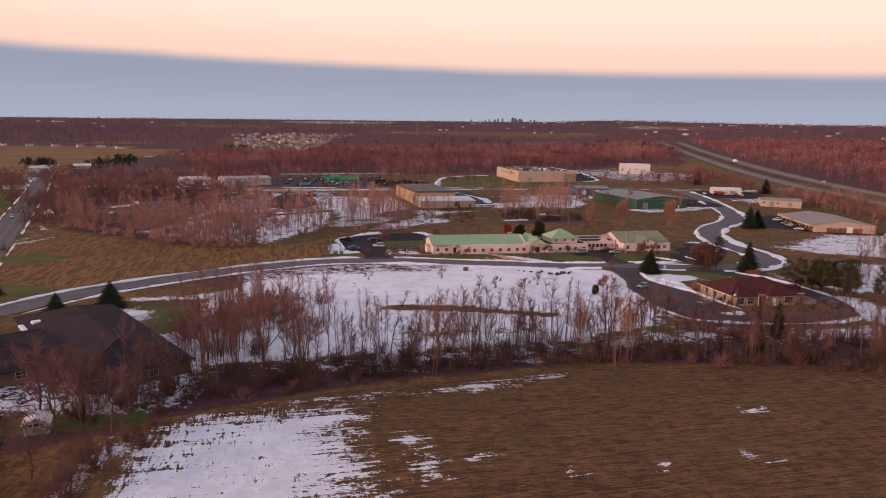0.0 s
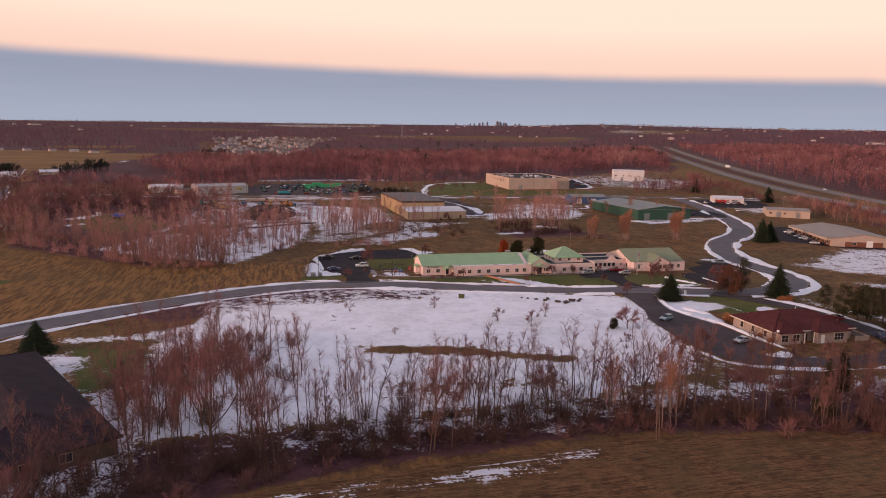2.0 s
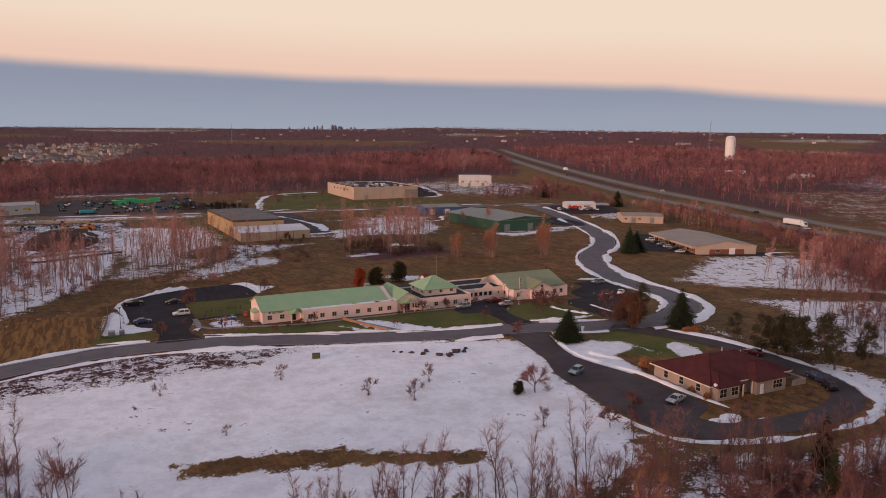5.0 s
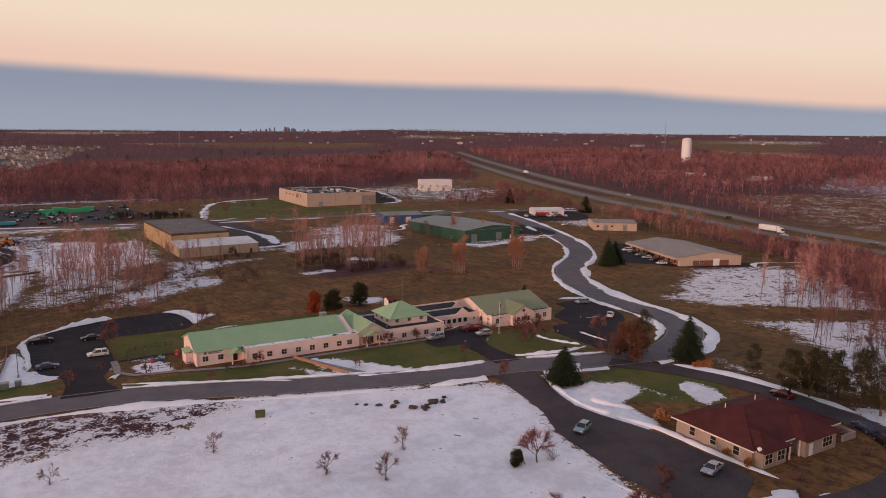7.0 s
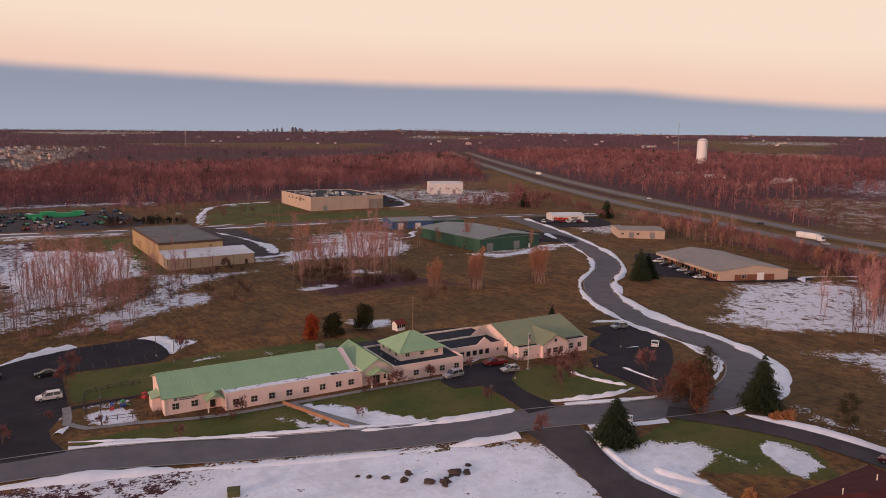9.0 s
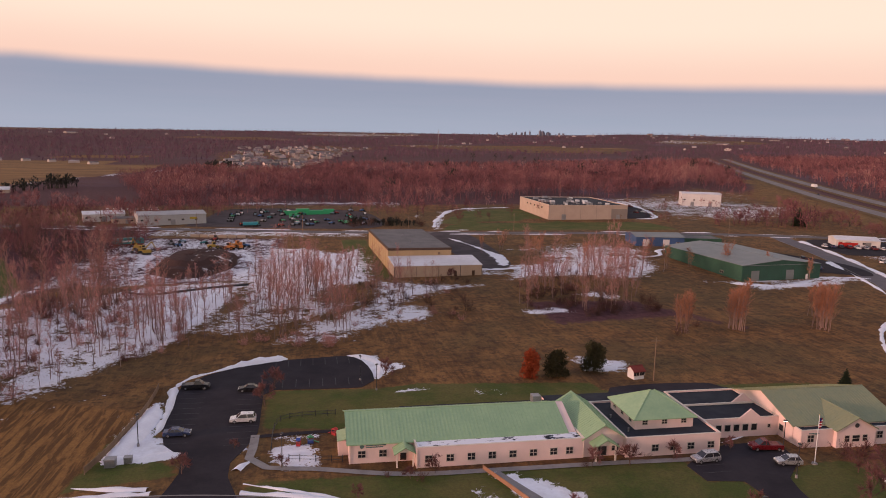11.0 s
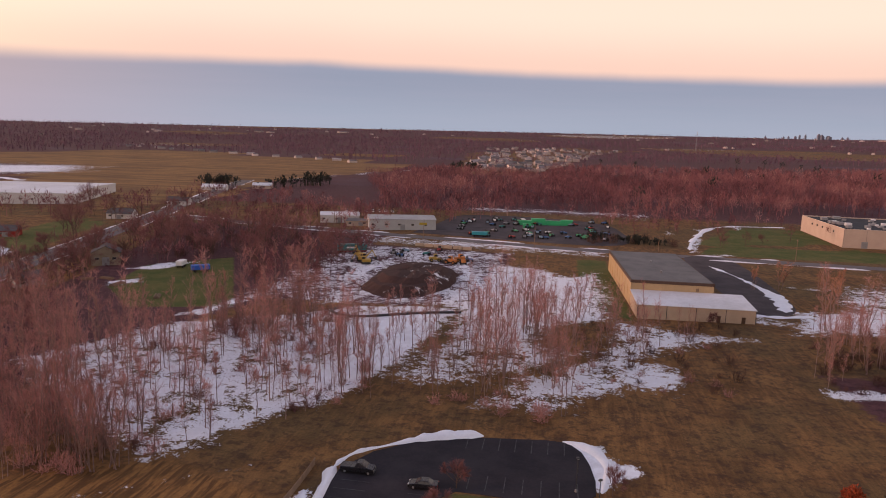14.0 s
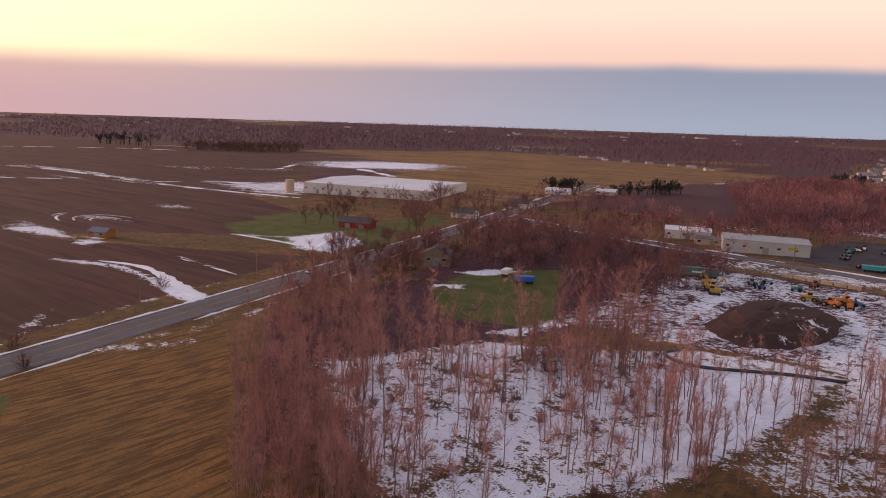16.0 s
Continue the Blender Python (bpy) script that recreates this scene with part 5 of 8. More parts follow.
def yellow_warehouse():
    e = thing("warehouse", 80, 412.5, "yellow metal warehouse with grey flat roof and beige annexe", "warehouse", 3.0)
    flat_block(e, 0, 25.5, 15, 73, 8.6, YELLOW_SHEET, GREY_ROOF, 0.15, BROWN_FASCIA)
    part("fascia", box(-0.15, 14.85, 7.9, 25.65, 73.15, 8.75), BROWN_FASCIA, e)
    part("roof", box(0.3, 15.3, 8.76, 25.2, 72.7, 8.84), GREY_ROOF, e)
    w = part("annexe_wall", prism([(0, -0.6), (15, -0.6), (15, 5.6), (0, 4.3)], 0, 34, "x"), BEIGE_SHEET, e)
    part("annexe_roof", roof_slab([(-0.25, -0.3, 4.42), (34.2, -0.3, 4.42), (34.2, 15, 5.75), (-0.25, 15, 5.75)], 0.15), SNOWY_ROOF, e)
    ribs_on(w, 0, 34, 0, 4.25, 8.5, DARK)
    ribs_on(w, 15, 73, 0, 7.8, 6.0, mat("yellow_strip", (0.42, 0.28, 0.1)), "-x")
    door(e, 30.6, 0, 0.05, 1.1, 2.1, "-y", mat("brown_door", (0.1, 0.06, 0.04)))
    door(e, 23.5, 0, 0.05, 1.1, 2.1, "-y", mat("brown_door", (0.1, 0.06, 0.04)))
    door(e, 20.5, 15, 6.0, 0.9, 1.0, "-y", WOOD)
    for y in (30, 50):
        part("roof_vent", tube((12, y, 8.8), (12, y, 9.5), 0.3, n=8), GREY_METAL, e)


def flat_works():
    e = thing("factory", 197, 579, "large flat-roofed tan works with rooftop plant", "factory", 0)
    flat_block(e, 0, 53, 0, 64, 9.0, TAN_WALL, BLACK_ROOF, 0.5, TRIM)
    ribs_on(e.children[0], 0, 53, 0, 8.9, 10.6, TAN_ROOF)
    for y in (14, 22, 30, 38, 46):
        window(e, 0, y, 6.2, 2.0, 1.2, "-x", (2, 1))
    part("grey_band", box(42, -0.05, 0, 53, -0.005, 7.0), TAN_ROOF, e)
    r = random.Random(9)
    for i in range(26):
        x, y, s = r.uniform(5, 48), r.uniform(6, 58), r.uniform(0.7, 1.8)
        part("roof_unit", box(x - s, y - s, 9.05, x + s, y + s, 9.05 + s * r.uniform(0.7, 1.2), bev=0.08), GREY_METAL if i % 3 else SNOWY_ROOF, e)
    for x in (10, 47):
        door(e, x, 0, 0.05, 3.0, 3.4, "-y", GREY_METAL)


def green_works():
    e = thing("works_building", 211, 394, "dark green metal works with low grey roof", "works", 5)
    gable_walls(e, 0, 36, 0, 52, 6.2, 8.0, GREEN_SHEET, "y")
    gable_roof(e, 0, 36, 0, 52, 6.3, 8.1, GREEN_GREY_ROOF, 0.3, "y")
    ribs_on(e.children[0], 0, 36, 0, 6.0, 6.0, mat("green_strip", (0.05, 0.13, 0.085)))
    for x in (6, 22):
        door(e, x, 0, 0.05, 3.6, 4.0, "-y", GREEN_GREY_ROOF)
    door(e, 30, 0, 0.05, 1.0, 2.1, "-y", WHITE_PAINT)
    window(e, 0, 12, 1.2, 2.0, 1.0, "-x", (2, 1))
    part("gutter", tube((0, -0.3, 6.15), (36, -0.3, 6.15), 0.1, n=6), GREEN_GREY_ROOF, e)


def blue_works():
    e = thing("works_building", 206, 474, "blue metal works with pale grey roof", "works", -8)
    gable_walls(e, 0, 24, 0, 18, 4.6, 5.8, BLUE_SHEET)
    gable_roof(e, 0, 24, 0, 18, 4.7, 5.9, GREEN_GREY_ROOF, 0.3)
    flat_block(e, 24, 44, 3, 17, 3.6, GREEN_SHEET, GREY_ROOF, 0.2)
    for x in (5, 15):
        door(e, x, 0, 0.05, 3.2, 3.4, "-y", WHITE_SHEET)
    window(e, 21, 0, 1.2, 1.6, 1.0)


def brick_shop():
    e = thing("shop_building", 262, 304, "low brown brick shop with tan metal roof", "shop", -19)
    gable_walls(e, 0, 29, 0, 46, 4.0, 6.0, TAN_WALL, "y")
    part("brick_front", box(-0.12, 2, -0.4, -0.01, 44, 2.6), BRICK_BROWN, e)
    gable_roof(e, 0, 29, 0, 46, 4.1, 6.1, TAN_ROOF, 0.5, "y")
    part("canopy", box(-2.6, 0, 2.9, 0, 46, 3.9, bev=0.05), TAN_WALL, e)
    part("canopy_roof", roof_slab([(-2.7, -0.2, 3.95), (0, -0.2, 4.5), (0, 46.2, 4.5), (-2.7, 46.2, 3.95)], 0.08), TAN_ROOF, e)
    part("brick_front", box(6, -0.12, -0.4, 23, -0.01, 2.4), BRICK_BROWN, e)
    for i in range(9):
        window(e, 0 - 0.12, 4 + i * 4.6, 0.8, 2.2, 1.5, "-x", (2, 1))
    door(e, 17, -0.12, 0.05, 3.0, 3.0, "-y", WHITE_PAINT)
    window(e, 10, -0.12, 1.0, 2.0, 1.2)


def plain_shed(name, label, x, y, rz, w, d, h, rise, wall_mat, roof_mat, doors=1, axis="x", category="shed"):
    e = thing(name, x, y, label, category, rz)
    gable_walls(e, 0, w, 0, d, h, h + rise, wall_mat, axis)
    gable_roof(e, 0, w, 0, d, h + 0.06, h + rise + 0.06, roof_mat, 0.3, axis)
    for i in range(doors):
        door(e, w * (i + 0.6) / (doors + 0.2), 0, 0.03, 2.6, min(3.2, h * 0.75), "-y", GREY_METAL)
    for i in range(max(2, int(w / 7))):
        window(e, 2.0 + i * (w - 4) / max(1, int(w / 7) - 0.5), 0, h * 0.45, 1.4, 0.9, "-y", (2, 1))
    return e


def brick_office():
    e = thing("brick_office", 119.4, 164.5, "single-storey buff brick office with dark red hip roof", "house", 0)
    buff = mat("buff_brickwork", (0.36, 0.29, 0.25), (0.29, 0.23, 0.19), 0.9, 0.5, 6.0)
    maroon = mat("maroon_shingles", (0.07, 0.02, 0.02), (0.10, 0.03, 0.028), 0.85, 0.5, 4.0)
    part("wall", box(0, 2.2, -0.6, 22, 17, 2.9), buff, e)
    part("wall", box(10.5, 0, -0.6, 19, 2.25, 2.9), buff, e)
    part("wall", box(0.6, 0.6, -0.6, 6.4, 2.25, 2.85), buff, e)
    hip_roof(e, 0, 22, 2.2, 17, 2.95, 6.1, maroon, 0.7)
    hip_roof(e, 10.5, 19, 0, 9, 2.93, 4.9, maroon, 0.6)
    hip_roof(e, 0.6, 6.4, 0.6, 8, 2.91, 4.5, maroon, 0.6)
    part("fascia", box(-0.72, 1.46, 2.7, 22.72, 17.74, 2.93), TRIM, e)
    for y in (5.0, 9.4, 13.6):
        window(e, 0, y, 0.9, 1.1, 1.4, "-x", (1, 2))
    window(e, 1.9, 0.6, 0.7, 1.8, 1.6, "-y", (2, 2))
    window(e, 5.0, 0.6, 0.7, 1.8, 1.6, "-y", (2, 2))
    window(e, 16.5, 0, 0.7, 2.6, 1.6, "-y", (3, 2))
    door(e, 12.0, 0, 0.05, 1.0, 2.05, "-y", WHITE_PAINT)
    door(e, 9.0, 2.2, 0.05, 1.0, 2.1, "-y", BRICK_BROWN, True)
    for x in (7.6, 10.2):
        part("porch_post", box(x - 0.1, 0.7, -0.1, x + 0.1, 0.9, 2.75), TRIM, e)
    for x, y in ((6, 12), (14, 12), (16, 9)):
        part("roof_vent", tube((x, y, 4.2), (x, y, 6.0), 0.08, n=6), TRIM, e)
    part("dish", tube((0.4, 1.2, 3.2), (0.3, 1.0, 3.4), 0.4, 0.15, 10), WHITE_PAINT, e)
    part("porch_wall", box(22, 0.5, -0.4, 26, 0.8, 1.0), buff, e)
    part("porch_wall", box(25.7, 0.8, -0.4, 26, 6.0, 1.0), buff, e)


def dark_house():
    e = thing("house", -38, 131, "house with broad dark shingle roof beside leafless trees", "house", 28)
    shingle = mat("dark_shingles", (0.03, 0.021, 0.025), (0.046, 0.034, 0.038), 0.95, 0.4, 3.0)
    siding = mat("brown_siding", (0.16, 0.11, 0.085), (0.12, 0.085, 0.065), 0.85, 0.6)
    part("wall", box(0, -5, -0.8, 20, 46, 2.8), siding, e)
    hip_roof(e, 0, 20, -5, 46, 2.8, 6.2, shingle, 0.7)
    part("wall", box(-26, 8, -0.8, 0, 34, 2.7), siding, e)
    hip_roof(e, -26, 4.5, 8, 34, 2.7, 5.8, shingle, 0.7)
    for x in (3, 8, 13):
        window(e, x, -5, 0.9, 1.6, 1.3, "-y", (2, 1))
    for y in (2, 10, 18, 26, 34, 41):
        window(e, 20, y, 0.9, 1.5, 1.3, "+x", (2, 1))
    for x in (-17, -12, -6):
        window(e, x, 8, 0.9, 1.6, 1.3)
    for x0, y0, x1, y1, z in ((-1.2, 33.2, -0.1, 38, 3.2), (1.2, 35.5, 3.6, 37.4, 3.95)):
        part("roof_snow", box(x0, y0, 2.8, x1, y1, z, bev=0.1), SNOW, e, "last snow in the roof valley")


yellow_warehouse()
flat_works()
green_works()
blue_works()
brick_shop()
brick_office()
dark_house()
plain_shed("works_building", "low tan block works with flat pale roof", 302, 400, -32, 24, 20, 4.2, 0.8, TAN_WALL, TAN_ROOF, 2, "x", "works")
e = plain_shed("shop_building", "small white shop with red front panels", 309, 464, -24, 20, 14, 3.6, 1.2, WHITE_SHEET, SNOWY_ROOF, 2, "x", "shop")
part("red_front", box(1, -0.12, 0, 10, -0.05, 2.2), mat("red_panel", (0.42, 0.03, 0.025)), e)
plain_shed("works_building", "tall white metal works at the wood's edge", 334, 662, -22, 29, 20, 9.5, 0.8, WHITE_SHEET, SNOWY_ROOF, 2, "x", "works")
e = plain_shed("warehouse", "very large white warehouse with snow-covered roof", -350, 585, 19, 98, 92, 8.0, 1.4, WHITE_SHEET, SNOWY_ROOF, 5, "x", "warehouse")
ribs_on(e.children[0], 0, 98, 0, 7.8, 8.9, TAN_ROOF)
part("water_tank", tube((-8, -6, -0.3), (-8, -6, 9.5), 3.2, n=20), BEIGE_SHEET, e, "beige round tank by the warehouse")
e = plain_shed("works_building", "long pale grey metal shed of the machine dealer", -44, 563.5, 18, 36, 22, 6.0, 1.1, mat("pale_grey_sheet", (0.46, 0.45, 0.44), (0.38, 0.37, 0.36), 0.6, 0.2), mat("pale_grey_roof", (0.36, 0.36, 0.36), (0.29, 0.29, 0.29), 0.6, 0.2), 1, "x", "works")
part("sign_panel", box(27, -0.12, 3.2, 31, -0.04, 4.4), mat("yellow_sign", (0.5, 0.36, 0.05)), e)
plain_shed("works_building", "white office of the machine dealer", -78, 583, 18, 22, 16, 4.4, 1.2, WHITE_SHEET, SNOWY_ROOF, 1, "x", "works")
plain_shed("works_building", "low tan office between the sheds", -60, 574, 18, 16, 12, 3.0, 0.3, TAN_WALL, GREY_ROOF, 1, "x", "works")
plain_shed("house", "small grey house by the county road", -116, 398, 62, 9, 7, 2.6, 2.0, mat("grey_siding", (0.4, 0.38, 0.35), None, 0.8), mat("grey_shingles", (0.12, 0.11, 0.11), None, 0.9), 1, "x", "house")
plain_shed("house", "weathered farmhouse among bare trees", -118, 438, 30, 10, 9, 5.0, 2.5, mat("buff_siding", (0.3, 0.24, 0.17), None, 0.8), mat("grey_shingles", (0.12, 0.11, 0.11), None, 0.9), 1, "y", "house")
plain_shed("barn", "red barn with dark roof beside the lawn", -210, 484, 20, 17, 8, 3.0, 2.2, mat("red_siding", (0.30, 0.04, 0.03), None, 0.8), mat("grey_shingles", (0.12, 0.11, 0.11), None, 0.9), 2, "x", "barn")
plain_shed("cabin", "small orange-brown cabin with blue-grey roof in the field", -254, 379, 20, 9, 6, 2.5, 1.4, mat("orange_wood", (0.36, 0.15, 0.05), None, 0.8), mat("blue_grey_roof", (0.16, 0.18, 0.22), None, 0.6), 1, "x", "cabin")
plain_shed("house", "pale farmhouse with snowy roof by dark evergreens", -236, 742, 15, 20, 10, 3.0, 2.0, WHITE_SHEET, SNOWY_ROOF, 1, "x", "house")
plain_shed("house", "pale farmhouse with snowy roof by dark evergreens", -205, 772, 15, 16, 10, 3.0, 2.0, TAN_WALL, SNOWY_ROOF, 1, "x", "house")
plain_shed("house", "white house beside the county road", -196, 560, 10, 14, 9, 3.2, 2.4, WHITE_SHEET, mat("grey_shingles", (0.12, 0.11, 0.11), None, 0.9), 1, "x", "house")
plain_shed("house", "white house beside the county road", -202, 632, 10, 14, 9, 3.2, 2.4, WHITE_SHEET, mat("grey_shingles", (0.12, 0.11, 0.11), None, 0.9), 1, "x", "house")
plain_shed("motel", "long tan low building beyond the highway", 722, 744, -35, 28, 12, 4.5, 1.5, BRICK_BROWN, TAN_ROOF, 2, "x", "building")
plain_shed("motel", "white low building beyond the highway", 748, 715, -35, 24, 9, 3.2, 1.0, WHITE_SHEET, SNOWY_ROOF, 2, "x", "building")
plain_shed("garden_shed", "small white garden shed with red door roof", 120.8, 296.5, 10, 2.6, 2.6, 2.0, 0.8, WHITE_PAINT, mat("red_shingles", (0.2, 0.05, 0.04), None, 0.8), 0, "x", "shed")
plain_shed("garden_shed", "grey garden shed with snow on its roof", -39, 111, 10, 3.4, 2.8, 1.9, 0.9, mat("grey_siding", (0.4, 0.38, 0.35), None, 0.8), SNOWY_ROOF, 1, "y", "shed")


# ---- vehicles ----
def make_car(colour, kind="suv"):
    """A car at the origin, nose to +x; parts under one Empty."""
    L, W, H, hood, deck = {"suv": (4.7, 1.85, 1.7, 0.98, 1.02), "sedan": (4.6, 1.8, 1.42, 0.88, 0.95), "hatch": (4.2, 1.75, 1.52, 0.92, 0.98), "pickup": (5.6, 1.95, 1.8, 1.08, 1.05)}[kind]
    e = new("car")
    e.empty_display_size = 0.3
    f, r = L / 2, -L / 2
    body = bmesh.new()
    prof = [(r, 0.42), (r + 0.05, deck), (r + 0.3, deck + 0.03), (f - 1.25, hood + 0.06), (f - 0.15, hood - 0.12), (f, 0.62), (f - 0.04, 0.34), (r + 0.06, 0.32)]
    k = len(prof)
    rows = []
    for y, s in ((-W / 2, 0.94), (-W / 2 + 0.12, 1.0), (W / 2 - 0.12, 1.0), (W / 2, 0.94)):
        rows.append([body.verts.new((x * (0.985 if s < 1 else 1), y, 0.32 + (z - 0.32) * s)) for x, z in prof])
    for a, b in zip(rows, rows[1:]):
        for i in range(k):
            body.faces.new((a[i], a[(i + 1) % k], b[(i + 1) % k], b[i]))
    body.faces.new(rows[0])
    body.faces.new(rows[-1][::-1])
    part("body", body, colour, e)
    back = {"suv": r + 0.12, "sedan": r + 0.75, "hatch": r + 0.2, "pickup": -0.35}[kind]
    low = [(back, deck), (f - 1.15, hood + 0.05)]
    top = [(back + (0.35 if kind != "sedan" else 0.7), H), (f - 2.0, H)]
    cab = bmesh.new()
    side = []
    for y0, y1 in ((-W / 2 + 0.06, -W / 2 + 0.24), (W / 2 - 0.06, W / 2 - 0.24)):
        side.append([cab.verts.new((low[0][0], y0, low[0][1])), cab.verts.new((low[1][0], y0, low[1][1])), cab.verts.new((top[1][0], y1, top[1][1] - 0.06)), cab.verts.new((top[0][0], y1, top[0][1] - 0.06))])
    for i in range(4):
        cab.faces.new((side[0][i], side[0][(i + 1) % 4], side[1][(i + 1) % 4], side[1][i]))
    cab.faces.new(side[0][::-1])
    cab.faces.new(side[1])
    part("glazing", cab, GLASS, e)
    part("roof", box(top[0][0] - 0.03, -W / 2 + 0.22, H - 0.08, top[1][0] + 0.05, W / 2 - 0.22, H, bev=0.03), colour, e)
    for sgn in (-1, 1):
        b = bmesh.new()
        for x0, x1 in ((low[0][0] + 0.02, top[0][0] + 0.05), ((top[0][0] + top[1][0]) / 2 - 0.06, (top[0][0] + top[1][0]) / 2 + 0.02), (low[1][0] - 0.06, top[1][0] - 0.04)):
            tube((x0, sgn * (W / 2 - 0.055), deck), (x1, sgn * (W / 2 - 0.225), H - 0.05), 0.05, n=4, bm=b)
        part("pillar", b, colour, e)
        part("headlight", box(f - 0.16, sgn * (W / 2 - 0.32) - 0.18, 0.62, f - 0.03, sgn * (W / 2 - 0.32) + 0.18, 0.78, bev=0.02), CLEAR_LIGHT, e)
        part("taillight", box(r - 0.01, sgn * (W / 2 - 0.2) - 0.12, 0.72, r + 0.12, sgn * (W / 2 - 0.2) + 0.12, 0.95, bev=0.02), RED_LIGHT, e)
        part("mirror", box(f - 1.5, sgn * (W / 2 + 0.08) - 0.08, 0.98, f - 1.36, sgn * (W / 2 + 0.08) + 0.08, 1.1), colour, e)
        for x in (f - 0.9, r + 0.9):
            tyre = part("tyre", tube((x, sgn * (W / 2 - 0.2), 0.33), (x, sgn * (W / 2 + 0.01), 0.33), 0.33, n=14), TYRE, e)
            part("rim", tube((x, sgn * (W / 2 - 0.05), 0.33), (x, sgn * (W / 2 + 0.03), 0.33), 0.2, n=10), RIM, tyre)
    part("bumper", box(f - 0.1, -W / 2 + 0.1, 0.36, f + 0.05, W / 2 - 0.1, 0.55, bev=0.03), DARK, e)
    if kind == "pickup":
        part("bed", box(r + 0.1, -W / 2 + 0.14, deck - 0.05, -0.4, W / 2 - 0.14, deck + 0.035), DARK, e)
    return e


CAR_PAINT = {"white": paint("white_car_paint", 0.75, 0.74, 0.72), "silver": paint("silver_car_paint", 0.45, 0.46, 0.47, 0.3, 0.5), "black": paint("black_car_paint", 0.018, 0.018, 0.022), "red": paint("red_car_paint", 0.16, 0.012, 0.016), "blue": paint("blue_car_paint", 0.04, 0.06, 0.13), "teal": paint("teal_car_paint", 0.30, 0.40, 0.42, 0.3, 0.4)}
CARS = {}


def car(x, y, rz, colour, kind="suv", where="parked in the lot", group="parked cars", lift=0.12):
    key = (colour, kind)
    if key not in CARS:
        CARS[key] = o = make_car(CAR_PAINT[colour], kind)
    else:
        o = copy_thing(CARS[key], Matrix())
    o.matrix_basis = pose(x, y, Z(x, y) + lift, 0, 0, rz)
    body = {"suv": "sport utility car", "sedan": "saloon car", "hatch": "hatchback car", "pickup": "pickup truck"}[kind]
    return tagged(o, colour + " " + body + " " + where, "car", group)


for a in ((37.2, 282.6, 180, "white", "suv"), (37.0, 299.5, 180, "black", "sedan"), (25.9, 302.3, 0, "black", "pickup"), (26.6, 277.5, 0, "blue", "sedan")):
    car(*a, "parked in the west lot", "cars in the west lot")
for a in ((113.4, 254.6, 184, "silver", "suv"), (126.5, 257.6, 172, "red", "pickup"), (126.4, 251.6, 170, "silver", "hatch"), (177, 270, 172, "silver", "suv"), (172, 252, 40, "white", "sedan")):
    car(*a, "parked by the cream building", "cars by the cream building")
for a in ((105.5, 190, 205, "teal", "hatch"), (112.5, 168.5, 195, "silver", "sedan"), (152.5, 183.5, 100, "red", "sedan"), (147, 161, 60, "black", "suv"), (150, 166, 70, "blue", "sedan")):
    car(*a, "parked by the brick office", "cars by the brick office")
for i, (cl, k) in enumerate((("white", "sedan"), ("black", "suv"), ("white", "hatch"), ("silver", "sedan"), ("black", "sedan"), ("white", "suv"))):
    car(258.5 + i * 2.3 + (i % 2) * 0.4, 311 + i * 6.4, 160, cl, k, "parked before the brick shop", "cars at the brick shop")
for i, (cl, k) in enumerate((("white", "suv"), ("blue", "sedan"), ("black", "suv"), ("red", "suv"), ("white", "pickup"), ("silver", "sedan"), ("red", "pickup"), ("white", "hatch"))):
    car(301 + i * 3.3, 462 - i * 1.6, 66, cl, k, "parked before the white shop", "cars at the white shop")
for a in ((262, 424, 60, "red", "sedan"), (259, 412, 60, "blue", "sedan"), (266, 432, 60, "black", "suv"), (298, 421, 20, "white", "suv")):
    car(*a, "parked by the green works", "cars at the green works")
for i, (cl, k) in enumerate((("red", "suv"), ("white", "sedan"), ("red", "sedan"), ("white", "suv"), ("silver", "sedan"), ("black", "suv"), ("red", "pickup"), ("white", "hatch"))):
    car(272 + (i % 4) * 7, 612 + (i // 4) * 22 + i * 3, 100, cl, k, "parked by the large flat works", "cars at the large works")
for i in range(8):
    car(-80 + i * 4.2, 640 + i * 0.6, 110, "white", "suv", "in a row behind the machine dealer", "vans of the dealer")
for a in ((388, 340, 262, "white", "sedan"), (418, 400, 78, "black", "suv"), (404, 300, 262, "silver", "sedan"), (470, 540, 72, "white", "suv"), (520, 745, 250, "black", "sedan"), (600, 850, 66, "white", "sedan"), (376, 262, 262, "red", "sedan")):
    car(*a, "driving on the highway", "cars on the highway", 0.5)
for a in ((-136, 398, 285, "white", "sedan"), (-148, 462, 105, "black", "suv")):
    car(*a, "on the county road", "cars on the county road")


def lorry(x, y, rz):
    e = thing("lorry", x, y, "white lorry with long box trailer on the highway", "lorry", rz, Z(x, y) + 0.5)
    part("trailer", box(-8.5, -1.25, 1.1, 4.2, 1.25, 4.0, bev=0.06), WHITE_PAINT, e)
    part("chassis", box(-8.3, -0.5, 0.75, 7.6, 0.5, 1.08), DARK, e)
    part("cab", prism([(4.7, 0.6), (7.8, 0.6), (7.8, 1.7), (7.2, 2.9), (6.4, 3.3), (4.7, 3.3)], -1.2, 1.2, "y"), WHITE_PAINT, e)
    part("windscreen", roof_slab([(7.83, -1.0, 1.75), (7.83, 1.0, 1.75), (7.26, 1.0, 2.8), (7.26, -1.0, 2.8)], 0.05), GLASS, e)
    for wx in (-7.2, -6.0, 3.4, 4.6, 7.0):
        for sg in (-1, 1):
            t = part("tyre", tube((wx, sg * 0.85, 0.5), (wx, sg * 1.22, 0.5), 0.5, n=14), TYRE, e)
            part("rim", tube((wx, sg * 1.15, 0.5), (wx, sg * 1.25, 0.5), 0.28, n=10), RIM, t)


